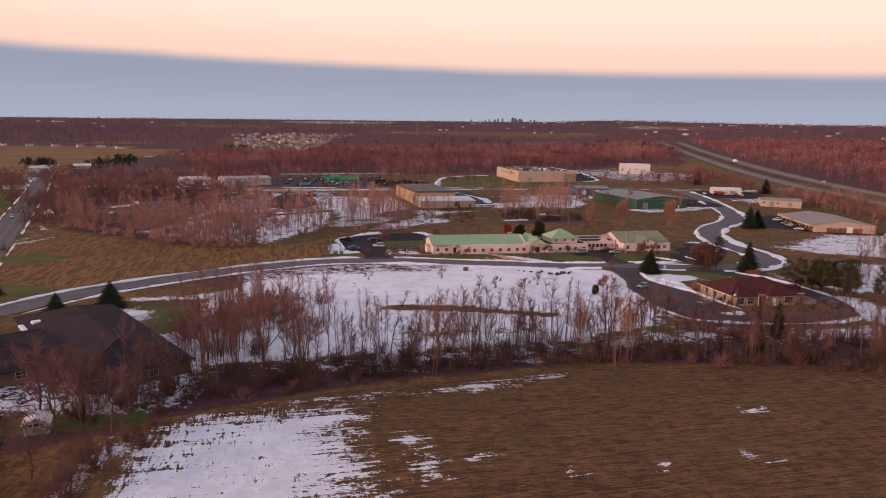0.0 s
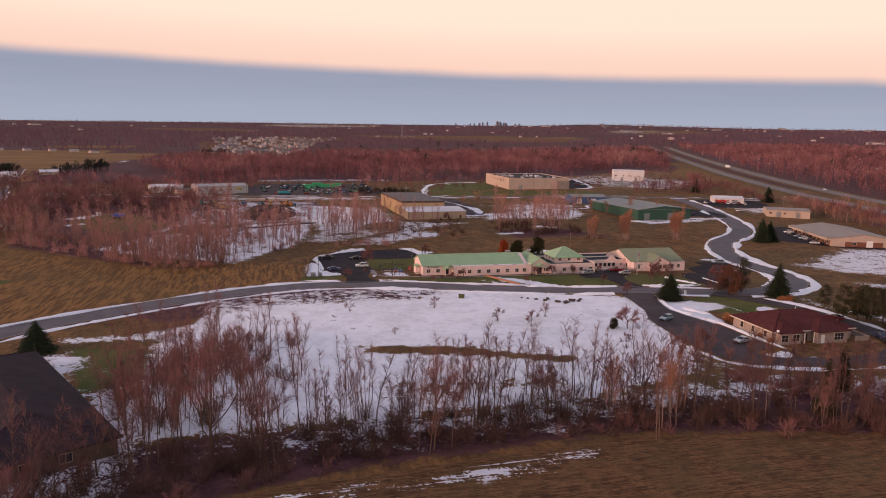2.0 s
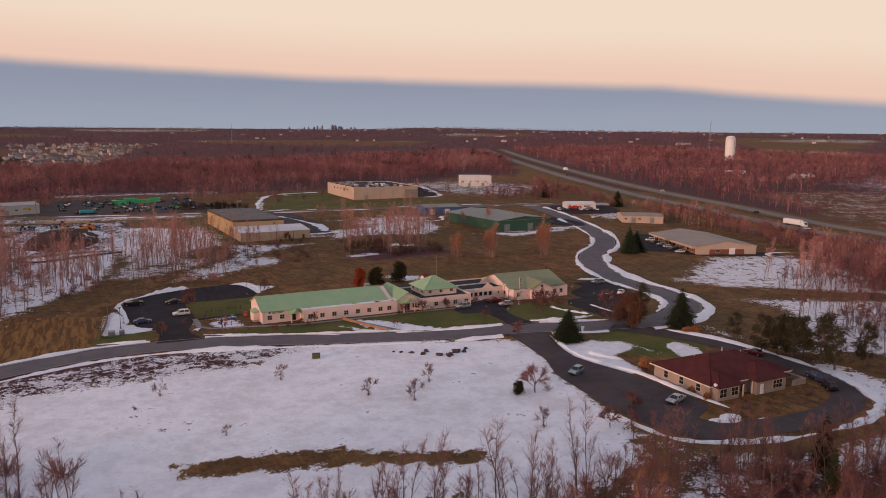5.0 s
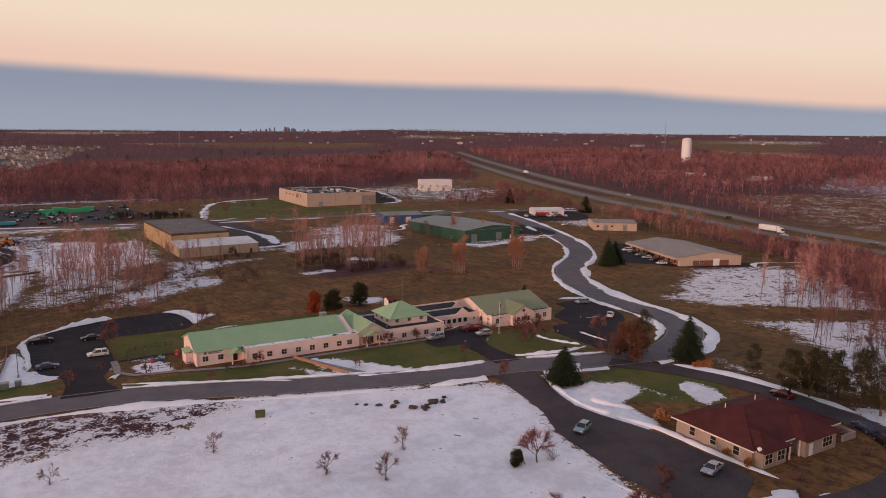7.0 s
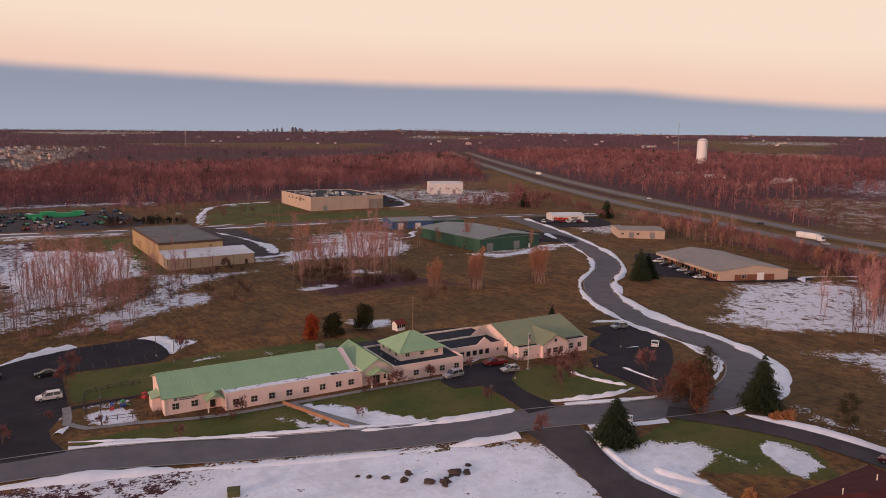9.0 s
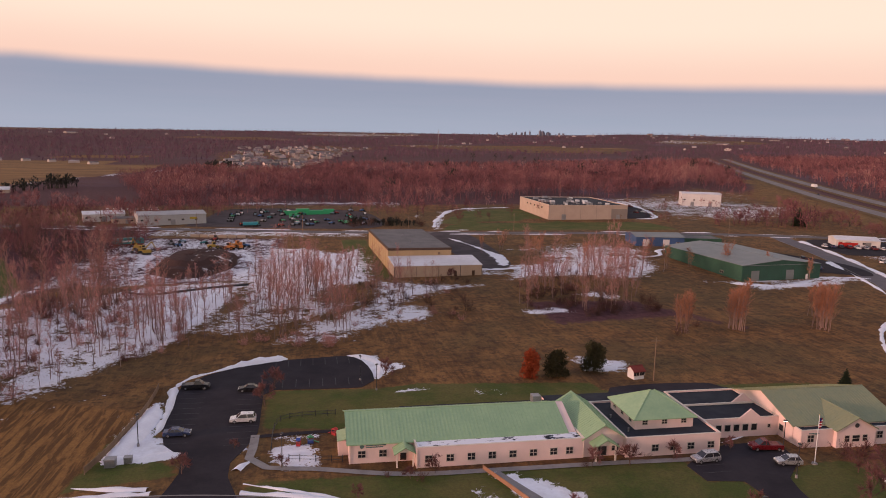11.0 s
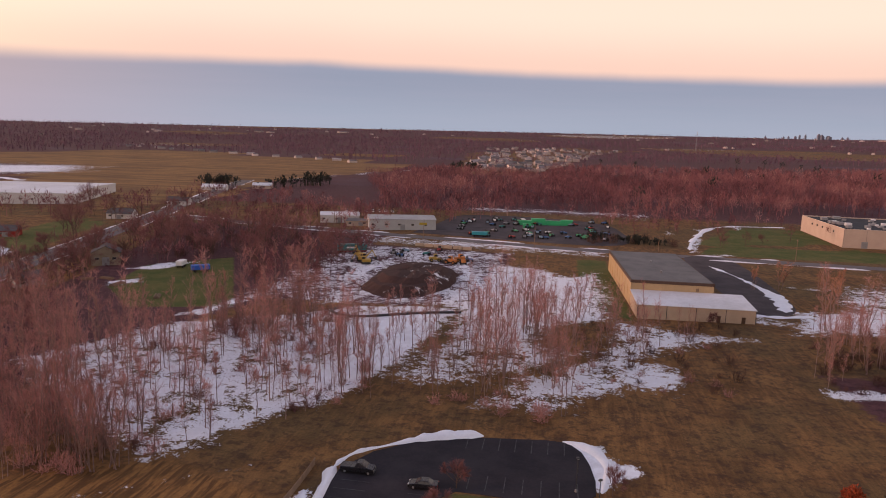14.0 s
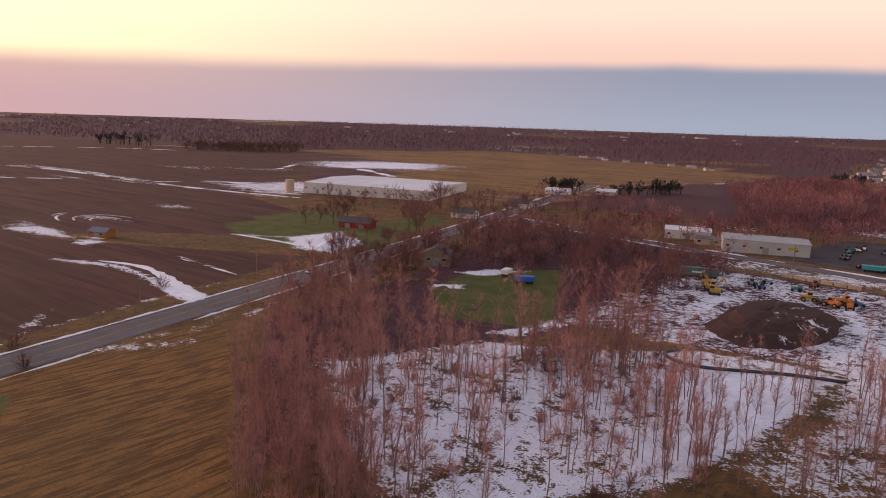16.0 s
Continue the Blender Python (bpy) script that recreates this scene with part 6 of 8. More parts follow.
lorry(394, 352, 262)
lorry(585, 835, 66)


# ---- posts, poles and fences ----
def lamp_post(x, y, h=5.5, lit=False):
    e = thing("street_lamp", x, y, "dark lamp post with boxed head" + (", lit" if lit else ", unlit"), "lamp post", rng_small.uniform(0, 360), group="lamp posts")
    part("base", tube((0, 0, -0.1), (0, 0, 0.5), 0.22, 0.2, 10), CONCRETE, e)
    part("pole", tube((0, 0, 0.5), (0, 0, h), 0.08, 0.06, 8), DARK, e)
    part("head", box(-0.32, -0.2, h, 0.32, 0.2, h + 0.22, bev=0.04), DARK, e)
    part("lens", box(-0.24, -0.14, h - 0.05, 0.24, 0.14, h - 0.01), LAMP_ON if lit else CLEAR_LIGHT, e)


LAMP_ON = bpy.data.materials.new("lit_lamp")
LAMP_ON.use_nodes = True
LAMP_ON.node_tree.nodes["Principled BSDF"].inputs["Emission Color"].default_value = (1, 0.85, 0.6, 1)
LAMP_ON.node_tree.nodes["Principled BSDF"].inputs["Emission Strength"].default_value = 6.0
rng_small = random.Random(21)
for x, y, lit in ((21, 274, False), (45, 262.5, False), (63, 297, False), (129, 256.5, True), (124.5, 247, False), (60, 303.5, False), (163, 255, False), (146, 245, False), (108, 232, False)):
    lamp_post(x, y, 5.5, lit)


def utility_pole(x, y, rz=0, h=10.0):
    e = thing("utility_pole", x, y, "weathered wooden utility pole with crossarm", "utility pole", rz, group="utility poles")
    part("pole", tube((0, 0, -0.3), (0, 0, h), 0.16, 0.11, 8), WOOD, e)
    part("crossarm", box(-1.2, -0.07, h - 0.9, 1.2, 0.07, h - 0.72), WOOD, e)
    for dx in (-1.05, -0.4, 0.4, 1.05):
        part("insulator", tube((dx, 0, h - 0.72), (dx, 0, h - 0.5), 0.06, 0.04, 6), DARK, e)


for x, y, r in ((125, 295.5, 0), (-127, 330, 15), (-136, 375, 15), (-148, 425, 15), (-158, 470, 15), (-170, 520, 15), (-115, 285, 15), (-60, 553, 100), (-10, 541, 100), (45, 530, 100), (100, 522, 100), (160, 530, 95), (220, 524, 95), (280, 512, 95)):
    utility_pole(x, y, r)


def flagpole(x, y):
    e = thing("flagpole", x, y, "white flagpole with limp striped flag in the forecourt", "flagpole")
    part("pole", tube((0, 0, -0.1), (0, 0, 8.5), 0.08, 0.05, 10), WHITE_PAINT, e)
    part("ball", tube((0, 0, 8.5), (0, 0, 8.66), 0.08, 0.05, 8), mat("gilt", (0.5, 0.36, 0.1), None, 0.4, metal=0.8), e)
    part("base", tube((0, 0, -0.1), (0, 0, 0.25), 0.5, 0.45, 12), CONCRETE, e)
    for i in range(7):
        part("stripe", box(0.05 + 0.02 * (i % 2), -0.06 - 0.03 * (i % 3), 7.9 - i * 0.24 - 0.24, 0.6 - 0.03 * i, 0.08, 7.9 - i * 0.24), mat("flag_red", (0.35, 0.02, 0.03)) if i % 2 == 0 else WHITE_PAINT, e)
    part("canton", box(0.04, -0.1, 7.1, 0.34, 0.1, 7.95), mat("flag_blue", (0.02, 0.03, 0.15)), e)


flagpole(131, 251.2)


def fence(pts, label, material, h=1.1, gap=2.4, rails=2, boards=False):
    x0, y0 = pts[0]
    e = thing("fence", x0, y0, label, "fence", z=0)
    line = curve_points(pts, gap)
    prev = None
    for p in line:
        z = Z(p.x, p.y)
        q = Vector((p.x - x0, p.y - y0, z))
        part("post", box(q.x - 0.06, q.y - 0.06, z - 0.2, q.x + 0.06, q.y + 0.06, z + h), material, e)
        if prev is not None:
            for i in range(rails):
                u = h * (i + 0.75) / rails * 0.92
                part("rail", tube(prev + Vector((0, 0, u)), q + Vector((0, 0, u)), 0.045, n=4), material, e)
            if boards:
                d = (q - prev)
                nrm = Vector((-d.y, d.x, 0)).normalized() * 0.05
                part("board", roof_slab([prev + nrm + Vector((0, 0, h * 0.95)), q + nrm + Vector((0, 0, h * 0.95)), q - nrm + Vector((0, 0, h * 0.95)), prev - nrm + Vector((0, 0, h * 0.95))], h * 0.85), material, e)
        prev = q
    return e


fence([(15.5, 264), (17, 273), (18.5, 290), (18.5, 303)], "weathered wooden fence beside the west lot", WOOD, 1.3, 2.4, 2, True)
fence([(76.3, 257), (79.5, 248), (82.5, 239)], "orange-tan snow fence across the lawn", mat("orange_snow_fence", (0.36, 0.2, 0.12), (0.29, 0.16, 0.1), 0.8), 0.8, 2.0, 2, True)
fence([(43, 268), (44, 282), (54, 284)], "dark metal fence round the play yard", DARK, 1.2, 2.0, 2)
fence([(46, 264.5), (54.5, 263)], "dark metal fence round the play yard", DARK, 1.2, 2.0, 2)
fence([(118, 282), (136, 281)], "dark metal fence behind the cream building", DARK, 1.2, 2.5, 2)


# ---- play yard and small things by the buildings ----
def toy(x, y, name, label, cols):
    e = thing(name, x, y, label, "play equipment", rng_small.uniform(0, 360))
    e.scale = (0.7, 0.7, 0.7)
    part("frame", box(-0.7, -0.5, 0.0, 0.7, 0.5, 0.7, bev=0.08), cols[0], e)
    part("slide", roof_slab([(0.7, -0.3, 0.75), (0.7, 0.3, 0.75), (2.1, 0.3, 0.1), (2.1, -0.3, 0.1)], 0.1), cols[1], e)
    part("roof", prism([(-0.8, 1.5), (0.8, 1.5), (0, 2.0)], -0.5, 0.5, "y"), cols[1], e)
    for sx in (-0.65, 0.65):
        for sy in (-0.45, 0.45):
            part("post", tube((sx, sy, 0), (sx, sy, 1.55), 0.06, n=6), cols[0], e)


RED_PLAY, BLUE_PLAY, GREEN_PLAY = paint("red_plastic", 0.4, 0.03, 0.03, 0.5, 0), paint("blue_plastic", 0.04, 0.08, 0.3, 0.5, 0), paint("green_plastic", 0.03, 0.25, 0.09, 0.5, 0)
toy(47.4, 270.6, "play_set", "red and blue plastic play set in the snowy yard", (RED_PLAY, BLUE_PLAY))
toy(49.4, 271.4, "play_set", "blue and green plastic play set in the snowy yard", (BLUE_PLAY, GREEN_PLAY))
toy(53.6, 274.4, "play_set", "red play house by the dark yard fence", (RED_PLAY, RED_PLAY))


def cabinet(x, y, label, material, w=1.6, d=1.2, h=1.2, rz=0):
    e = thing("utility_cabinet", x, y, label, "utility cabinet", rz)
    part("body", box(-w / 2, -d / 2, -0.05, w / 2, d / 2, h, bev=0.05), material, e)
    part("lid", box(-w / 2 - 0.05, -d / 2 - 0.05, h, w / 2 + 0.05, d / 2 + 0.05, h + 0.08), material, e)
    part("door", box(-w * 0.4, -d / 2 - 0.03, 0.15, w * 0.4, -d / 2 - 0.003, h * 0.9), material, e)


cabinet(59, 224.5, "olive green utility cabinet in the snowfield", mat("olive_paint", (0.11, 0.11, 0.05)), 1.7, 1.4, 0.9, -15)
cabinet(18.6, 266.5, "grey utility cabinet beside the fence", GREY_METAL, 1.6, 1.4, 1.3)
cabinet(21, 267.5, "grey utility cabinet beside the fence", GREY_METAL, 1.2, 1.0, 1.0)
cabinet(128, 216.5, "white mailbox cabinet by the road", WHITE_PAINT, 0.6, 0.6, 1.2)


def rock(x, y, s, material, label="dark boulder showing through the snow"):
    b = bmesh.new()
    bmesh.ops.create_icosphere(b, subdivisions=2, radius=s * 0.55)
    for v in b.verts:
        v.co *= 1 + 1.1 * noise.noise(v.co * 2.6 / s + Vector((x, y, 0)))
        v.co.z *= 0.75
        v.co.x *= 1.3
    ob = part("rock", b, material)
    ob.matrix_basis = pose(x, y, Z(x, y) + s * 0.1, 0, 0, x * 40)
    tagged(ob, label, "rock", "boulders by the road")


STONE = mat("dark_stone", (0.06, 0.042, 0.036), (0.10, 0.075, 0.065), 0.9, 1.0, 5.0)
for x, y, s in ((78, 220, 0.7), (80, 218.5, 0.9), (82, 216.5, 1.1), (83.5, 218, 0.9), (85, 214, 1.2), (87, 213, 1.3), (89.5, 214.5, 1.4), (91.5, 214, 1.0), (93, 216, 0.7), (76.5, 221, 0.5), (104, 222, 0.6), (102, 220, 0.5)):
    rock(x, y, s, STONE)


# ---- yard of the machine dealer and the soil heap ----
def heap():
    b = bmesh.new()
    n, rings = 56, ((26.0, -0.4), (23.0, 0.8), (20.5, 2.6), (17.5, 3.0), (14.5, 4.8), (8.0, 5.2), (3.0, 5.0))
    prev = None
    for r, z in rings:
        ring = []
        for i in range(n):
            a = 6.2832 * i / n
            k = 1 + 0.12 * noise.noise((math.cos(a) * 2, math.sin(a) * 2, r * 0.05)) + 0.035 * noise.noise((math.cos(a) * 9, math.sin(a) * 9, r * 0.4))
            ring.append(b.verts.new((r * k * math.cos(a) * 0.52, r * k * math.sin(a) * 0.95, z + 0.7 * noise.noise((math.cos(a) * 3, math.sin(a) * 3, r * 0.4)))))
        if prev:
            for i in range(n):
                b.faces.new((prev[i], prev[(i + 1) % n], ring[(i + 1) % n], ring[i]))
        prev = ring
    b.faces.new(prev)
    ob = part("soil_mound", b, SNOWY_SOIL)
    ob.matrix_basis = pose(5, 444, Z(5, 444) - 0.3, 0, 0, -8) @ Matrix.Diagonal((1.25, 1.1, 1.0, 1))
    tagged(ob, "broad flat-topped heap of dark soil with snow streaks", "soil heap")


heap()
pipe = bmesh.new()
ln = curve_points([(-8, 402), (-10, 398), (-7, 394), (0, 393), (10, 398), (18, 402), (28, 405)], 1.5)
prev = None
for i, p in enumerate(ln):
    d = (ln[min(i + 1, len(ln) - 1)] - ln[max(i - 1, 0)]).normalized()
    ring = []
    for k in range(7):
        a = 6.2832 * k / 7
        s = 0.45 * math.cos(a)
        ring.append(pipe.verts.new((p.x - d.y * s, p.y + d.x * s, Z(p.x, p.y) + 0.3 + 0.42 * math.sin(a))))
    if prev:
        for k in range(7):
            pipe.faces.new((prev[k], prev[(k + 1) % 7], ring[(k + 1) % 7], ring[k]))
    prev = ring
tagged(part("silt_sock", pipe, DARK), "long black silt sock laid in the snow", "barrier")


def digger(x, y, rz, colour, label):
    e = thing("excavator", x, y, label, "excavator", rz)
    for sg in (-1, 1):
        part("track", box(-1.9, sg * 1.1 - 0.3, 0, 1.9, sg * 1.1 + 0.3, 0.85, bev=0.2), DARK, e)
    part("body", box(-1.9, -1.3, 0.95, 1.5, 1.3, 2.1, bev=0.1), colour, e)
    cab = part("cab", box(0.2, 0.2, 2.1, 1.6, 1.25, 3.2, bev=0.08), colour, e)
    part("cab_window", box(0.3, 0.15, 2.35, 1.65, 1.3, 3.0), GLASS, cab)
    part("boom", tube((1.2, -0.4, 1.8), (4.2, -0.4, 4.6), 0.32, 0.24, 6), colour, e)
    part("arm", tube((4.2, -0.4, 4.6), (5.6, -0.4, 1.9), 0.24, 0.18, 6), colour, e)
    part("bucket", box(5.1, -0.9, 0.7, 6.1, 0.1, 1.8, bev=0.15), DARK, e)
    part("counterweight", box(-2.4, -1.2, 1.0, -1.85, 1.2, 2.0, bev=0.12), DARK, e)


def loader(x, y, rz, colour, label):
    e = thing("loader", x, y, label, "loader", rz)
    part("body", box(-2.6, -0.9, 0.9, 0.6, 0.9, 2.0, bev=0.1), colour, e)
    cab = part("cab", box(-0.6, -0.75, 2.0, 0.8, 0.75, 3.2, bev=0.08), colour, e)
    part("cab_window", box(-0.5, -0.8, 2.25, 0.85, 0.8, 3.0), GLASS, cab)
    part("front_frame", box(0.6, -0.6, 0.8, 2.2, 0.6, 1.5), colour, e)
    for sg in (-1, 1):
        part("arm", tube((1.0, sg * 0.6, 1.6), (3.0, sg * 0.6, 0.8), 0.14, n=6), colour, e)
        for wx in (-1.7, 1.5):
            t = part("tyre", tube((wx, sg * 0.8, 0.75), (wx, sg * 1.3, 0.75), 0.75, n=14), TYRE, e)
            part("rim", tube((wx, sg * 1.2, 0.75), (wx, sg * 1.34, 0.75), 0.36, n=10), colour, t)
    part("bucket", prism([(2.8, 0.3), (3.9, 0.2), (3.0, 1.4)], -1.3, 1.3, "y"), DARK, e)


YEL, ORA = paint("yellow_machine_paint", 0.45, 0.28, 0.04, 0.5, 0), paint("orange_machine_paint", 0.5, 0.17, 0.03, 0.5, 0)
digger(-23, 476, 30, YEL, "yellow tracked excavator with folded boom")
digger(-26, 484, 140, YEL, "yellow tracked excavator with folded boom")
digger(-20, 471, 200, YEL, "yellow tracked excavator with folded boom")
loader(6, 484, 20, YEL, "yellow wheeled loader on dark soil")
loader(13, 481, 160, ORA, "orange wheeled loader on dark soil")
loader(16, 487, 40, ORA, "orange wheeled loader on dark soil")
loader(18, 482, 100, ORA, "orange wheeled loader on dark soil")


def trailer(x, y, rz, colour, label, L=12.0, bars=False, low=False):
    e = thing("box_trailer", x, y, label, "trailer", rz)
    h = 1.6 if low else 2.7
    part("box", box(0, -1.25, 1.0, L, 1.25, 1.0 + h, bev=0.05), colour, e)
    part("chassis", box(0.2, -0.6, 0.65, L - 0.2, 0.6, 0.98), DARK, e)
    part("roof_rim", box(-0.04, -1.29, 0.95 + h, L + 0.04, 1.29, 1.06 + h), colour, e)
    if bars:
        for sg in (-1, 1):
            part("sign_bar", box(L * 0.3, sg * 1.28 - 0.02, 2.0, L * 0.62, sg * 1.28 + 0.02, 2.7), WHITE_PAINT, e)
        part("lower_band", box(0.1, -1.28, 0.55, L - 0.1, 1.28, 0.98), mat("red_frame", (0.25, 0.03, 0.03)), e)
    for wx in (L - 2.2, L - 1.0, 1.2):
        for sg in (-1, 1):
            part("wheel", tube((wx, sg * 0.8, 0.45), (wx, sg * 1.2, 0.45), 0.45, n=12), TYRE, e)


TEAL = paint("teal_container_paint", 0.03, 0.20, 0.20, 0.5, 0)
trailer(-39, 493, 24, TEAL, "teal box trailer with white lettering bars and red frame", 13, True)
trailer(-77, 437.5, 38, paint("blue_tarpaulin", 0.02, 0.12, 0.5, 0.6, 0), "bright blue covered trailer on green lawn", 6.5, low=True)
trailer(12, 558, 8, paint("cyan_container_paint", 0.02, 0.30, 0.36, 0.5, 0), "cyan container at the edge of the dealer's yard", 8, low=True)
trailer(-85, 443, 100, WHITE_PAINT, "small white trailer in snow by bare trees", 5, low=True)


def machine(x, y, rz, colour):
    e = thing("farm_machine", x, y, "small painted farm machine in the dealer's yard", "machine", rz, group="machines in the dealer's yard")
    part("body", box(-1.3, -0.7, 0.6, 0.9, 0.7, 1.5, bev=0.1), colour, e)
    part("hood", box(0.9, -0.5, 0.7, 2.0, 0.5, 1.25, bev=0.1), colour, e)
    part("roll_bar", box(-0.9, -0.7, 1.5, -0.75, 0.7, 2.5), DARK, e)
    part("seat", box(-0.6, -0.3, 1.5, 0.0, 0.3, 1.8, bev=0.05), DARK, e)
    for wx, wr in ((-0.9, 0.7), (1.5, 0.45)):
        for sg in (-1, 1):
            part("tyre", tube((wx, sg * 0.75, wr), (wx, sg * 1.1, wr), wr, n=12), TYRE, e)


MACH = [paint("blue_machine_paint", 0.05, 0.14, 0.32, 0.5, 0), paint("green_machine_paint", 0.03, 0.28, 0.13, 0.5, 0), TEAL, WHITE_PAINT, paint("red_machine_paint", 0.35, 0.04, 0.03, 0.5, 0), GREY_METAL, paint("pale_blue_machine_paint", 0.2, 0.3, 0.38, 0.5, 0)]
PROTO_M = {}
for i in range(64):
    x, y = rng_small.uniform(0, 84), rng_small.uniform(556, 634)
    m = MACH[i % len(MACH)]
    if m.name in PROTO_M:
        copy_thing(PROTO_M[m.name], pose(x, y, Z(x, y) + 0.08, 0, 0, rng_small.uniform(0, 360)))
    else:
        machine(x, y, 30 * i, m)
        PROTO_M[m.name] = [o for o in bpy.data.objects if o.name.startswith("farm_machine") and not o.parent][-1] if i else bpy.data.objects["farm_machine"]
for i in range(8):
    x, y = rng_small.uniform(-36, 20), rng_small.uniform(484, 514)
    copy_thing(PROTO_M[MACH[(i * 3) % 7].name], pose(x, y, Z(x, y), 0, 0, rng_small.uniform(0, 360)))
bright = paint("bright_green_paint", 0.02, 0.42, 0.16, 0.5, 0)
for i, (x, y, L, h) in enumerate(((32, 613, 8, 2.6), (40, 614, 8, 3.8), (48, 615.5, 9, 2.6), (57, 617, 7, 3.2), (36, 600, 6, 2.2))):
    e = thing("container", x, y, "bright green steel container in the dealer's yard", "container", 8, group="green containers")
    part("box", box(0, -1.2, 0, L, 1.2, h, bev=0.05), bright, e)
    part("door", box(L - 0.04, -1.1, 0.1, L + 0.05, 1.1, h - 0.1), bright, e)
    part("lid", box(-0.06, -1.27, h, L + 0.06, 1.27, h + 0.12), bright, e)
for i in range(6):
    x, y = -10 + i * 4.6, 520.5 - i * 0.9
    e = thing("concrete_block_row", x, y, "row of pale concrete barrier blocks by the works road", "barrier", -10, group="concrete blocks")
    for j in range(3):
        part("block", box(j * 1.4, 0, 0, j * 1.4 + 1.3, 0.8, 1.5, bev=0.05), BEIGE_SHEET, e)
for x, y, L in ((-89, 409, 6), (-66, 398, 5), (-96, 420, 5), (-106, 415, 4)):
    e = thing("lumber_pile", x, y, "low pile of grey timber by the lawn", "lumber", rng_small.uniform(0, 180))
    for j in range(4):
        part("beam", box(0, j * 0.45, 0.0, L, j * 0.45 + 0.38, 0.4 + 0.3 * (j % 2)), WOOD, e)
loader(-118, 428, 60, YEL, "yellow wheeled loader beside the farmhouse")
heap_snow = bmesh.new()
bmesh.ops.create_icosphere(heap_snow, subdivisions=3, radius=1)
for v in heap_snow.verts:
    v.co = Vector((v.co.x * 19, v.co.y * 10, max(-0.1, v.co.z ** 3 * 4.2 if v.co.z > 0 else 0))) * (1 + 0.4 * noise.noise(v.co * 2.4))
ob = part("snow_heap", heap_snow, SNOW)
ob.matrix_basis = pose(-176, 449, Z(-176, 449) - 0.1, 0, 0, 120)
tagged(ob, "large ploughed heap of dirty snow by the county road", "snow heap")


# ---- far things ----
def water_tower(x, y, h, r):
    e = thing("water_tower", x, y, "white cylindrical water tower above winter woods", "water tower")
    b = bmesh.new()
    prev = None
    for rr, z in ((r, -1), (r, h * 0.8), (r * 0.97, h * 0.9), (r * 0.7, h * 0.97), (0.3, h)):
        ring = [b.verts.new((rr * math.cos(6.2832 * i / 32), rr * math.sin(6.2832 * i / 32), z)) for i in range(32)]
        if prev:
            for i in range(32):
                b.faces.new((prev[i], prev[(i + 1) % 32], ring[(i + 1) % 32], ring[i]))
        prev = ring
    b.faces.new(prev)
    part("tank", b, WHITE_PAINT, e)
    part("rail", tube((0, 0, h * 0.9), (0, 0, h * 0.915), r * 1.02, n=32), GREY_METAL, e)
    part("ladder", box(-0.3, -r - 0.4, 0, 0.3, -r - 0.1, h * 0.85), GREY_METAL, e)


water_tower(1092, 1010, 45, 8.8)


def mast(x, y, h):
    e = thing("radio_mast", x, y, "thin steel lattice radio mast on the horizon", "mast")
    for i in range(3):
        a = i * 2.0944
        part("leg", tube((2.2 * math.cos(a), 2.2 * math.sin(a), -1), (0.5 * math.cos(a), 0.5 * math.sin(a), h), 0.22, n=4), GREY_METAL, e)
    for j in range(10):
        z = h * j / 10
        part("brace", box(-1.6 + j * 0.12, -0.1, z, 1.6 - j * 0.12, 0.1, z + 0.25), GREY_METAL, e)


mast(1361, 1305, 78)
mast(430, 2300, 60)

# haze before the skyline is built into the second wall's grey-blue
PALE = [mat("pale_distant_wall", (0.5, 0.44, 0.42), (0.4, 0.35, 0.33), 0.9, 0.01), mat("hazy_tower_wall", (0.22, 0.22, 0.26), (0.17, 0.17, 0.21), 0.9, 0.05)]
r = random.Random(12)
for i in range(17):
    u = r.gauss(0, 1)
    x, y = 1395 + u * 95 - 20, 4290 + r.uniform(-60, 60)
    hgt = 11 + 18 * math.exp(-(u * 1.1) ** 2) * r.uniform(0.3, 1.0)
    e = thing("tower_block", x, y, "hazy grey city tower block on the horizon", "tower block", 17, group="city skyline")
    w = r.uniform(7, 13)
    part("shaft", box(-w / 2, -w / 2, -10, w / 2, w / 2, hgt), PALE[1], e)
    part("top", box(-w / 4, -w / 4, hgt, w / 4, w / 4, hgt + r.uniform(2, 7)), PALE[1], e)


def small_houses(name, label, spots, walls, roofs):
    """Far houses by the hundred: one mesh."""
    rr = random.Random(len(spots))
    verts, faces, idx = [], [], []
    for x, y, w, d, h, a in spots:
        ca, sn, z = math.cos(a), math.sin(a), Z(x, y) - 0.5
        k = len(verts)
        for px, py, pz in ((-w, -d, 0), (w, -d, 0), (w, d, 0), (-w, d, 0), (-w, -d, h), (w, -d, h), (w, d, h), (-w, d, h), (-w, 0, h * 1.6), (w, 0, h * 1.6)):
            verts.append((x + px / 2 * ca - py / 2 * sn, y + px / 2 * sn + py / 2 * ca, z + pz))
        for f, m in (((0, 1, 5, 4), 0), ((1, 2, 6, 9, 5), 0), ((2, 3, 7, 6), 0), ((3, 0, 4, 8, 7), 0), ((4, 5, 9, 8), 1), ((6, 7, 8, 9), 1)):
            faces.append(tuple(k + i for i in f))
            idx.append(m)
    ob = link(name, verts, faces, walls)
    ob.data.materials.append(roofs)
    ob.data.polygons.foreach_set("material_index", idx)
    tagged(ob, label, "houses", kind="stuff")


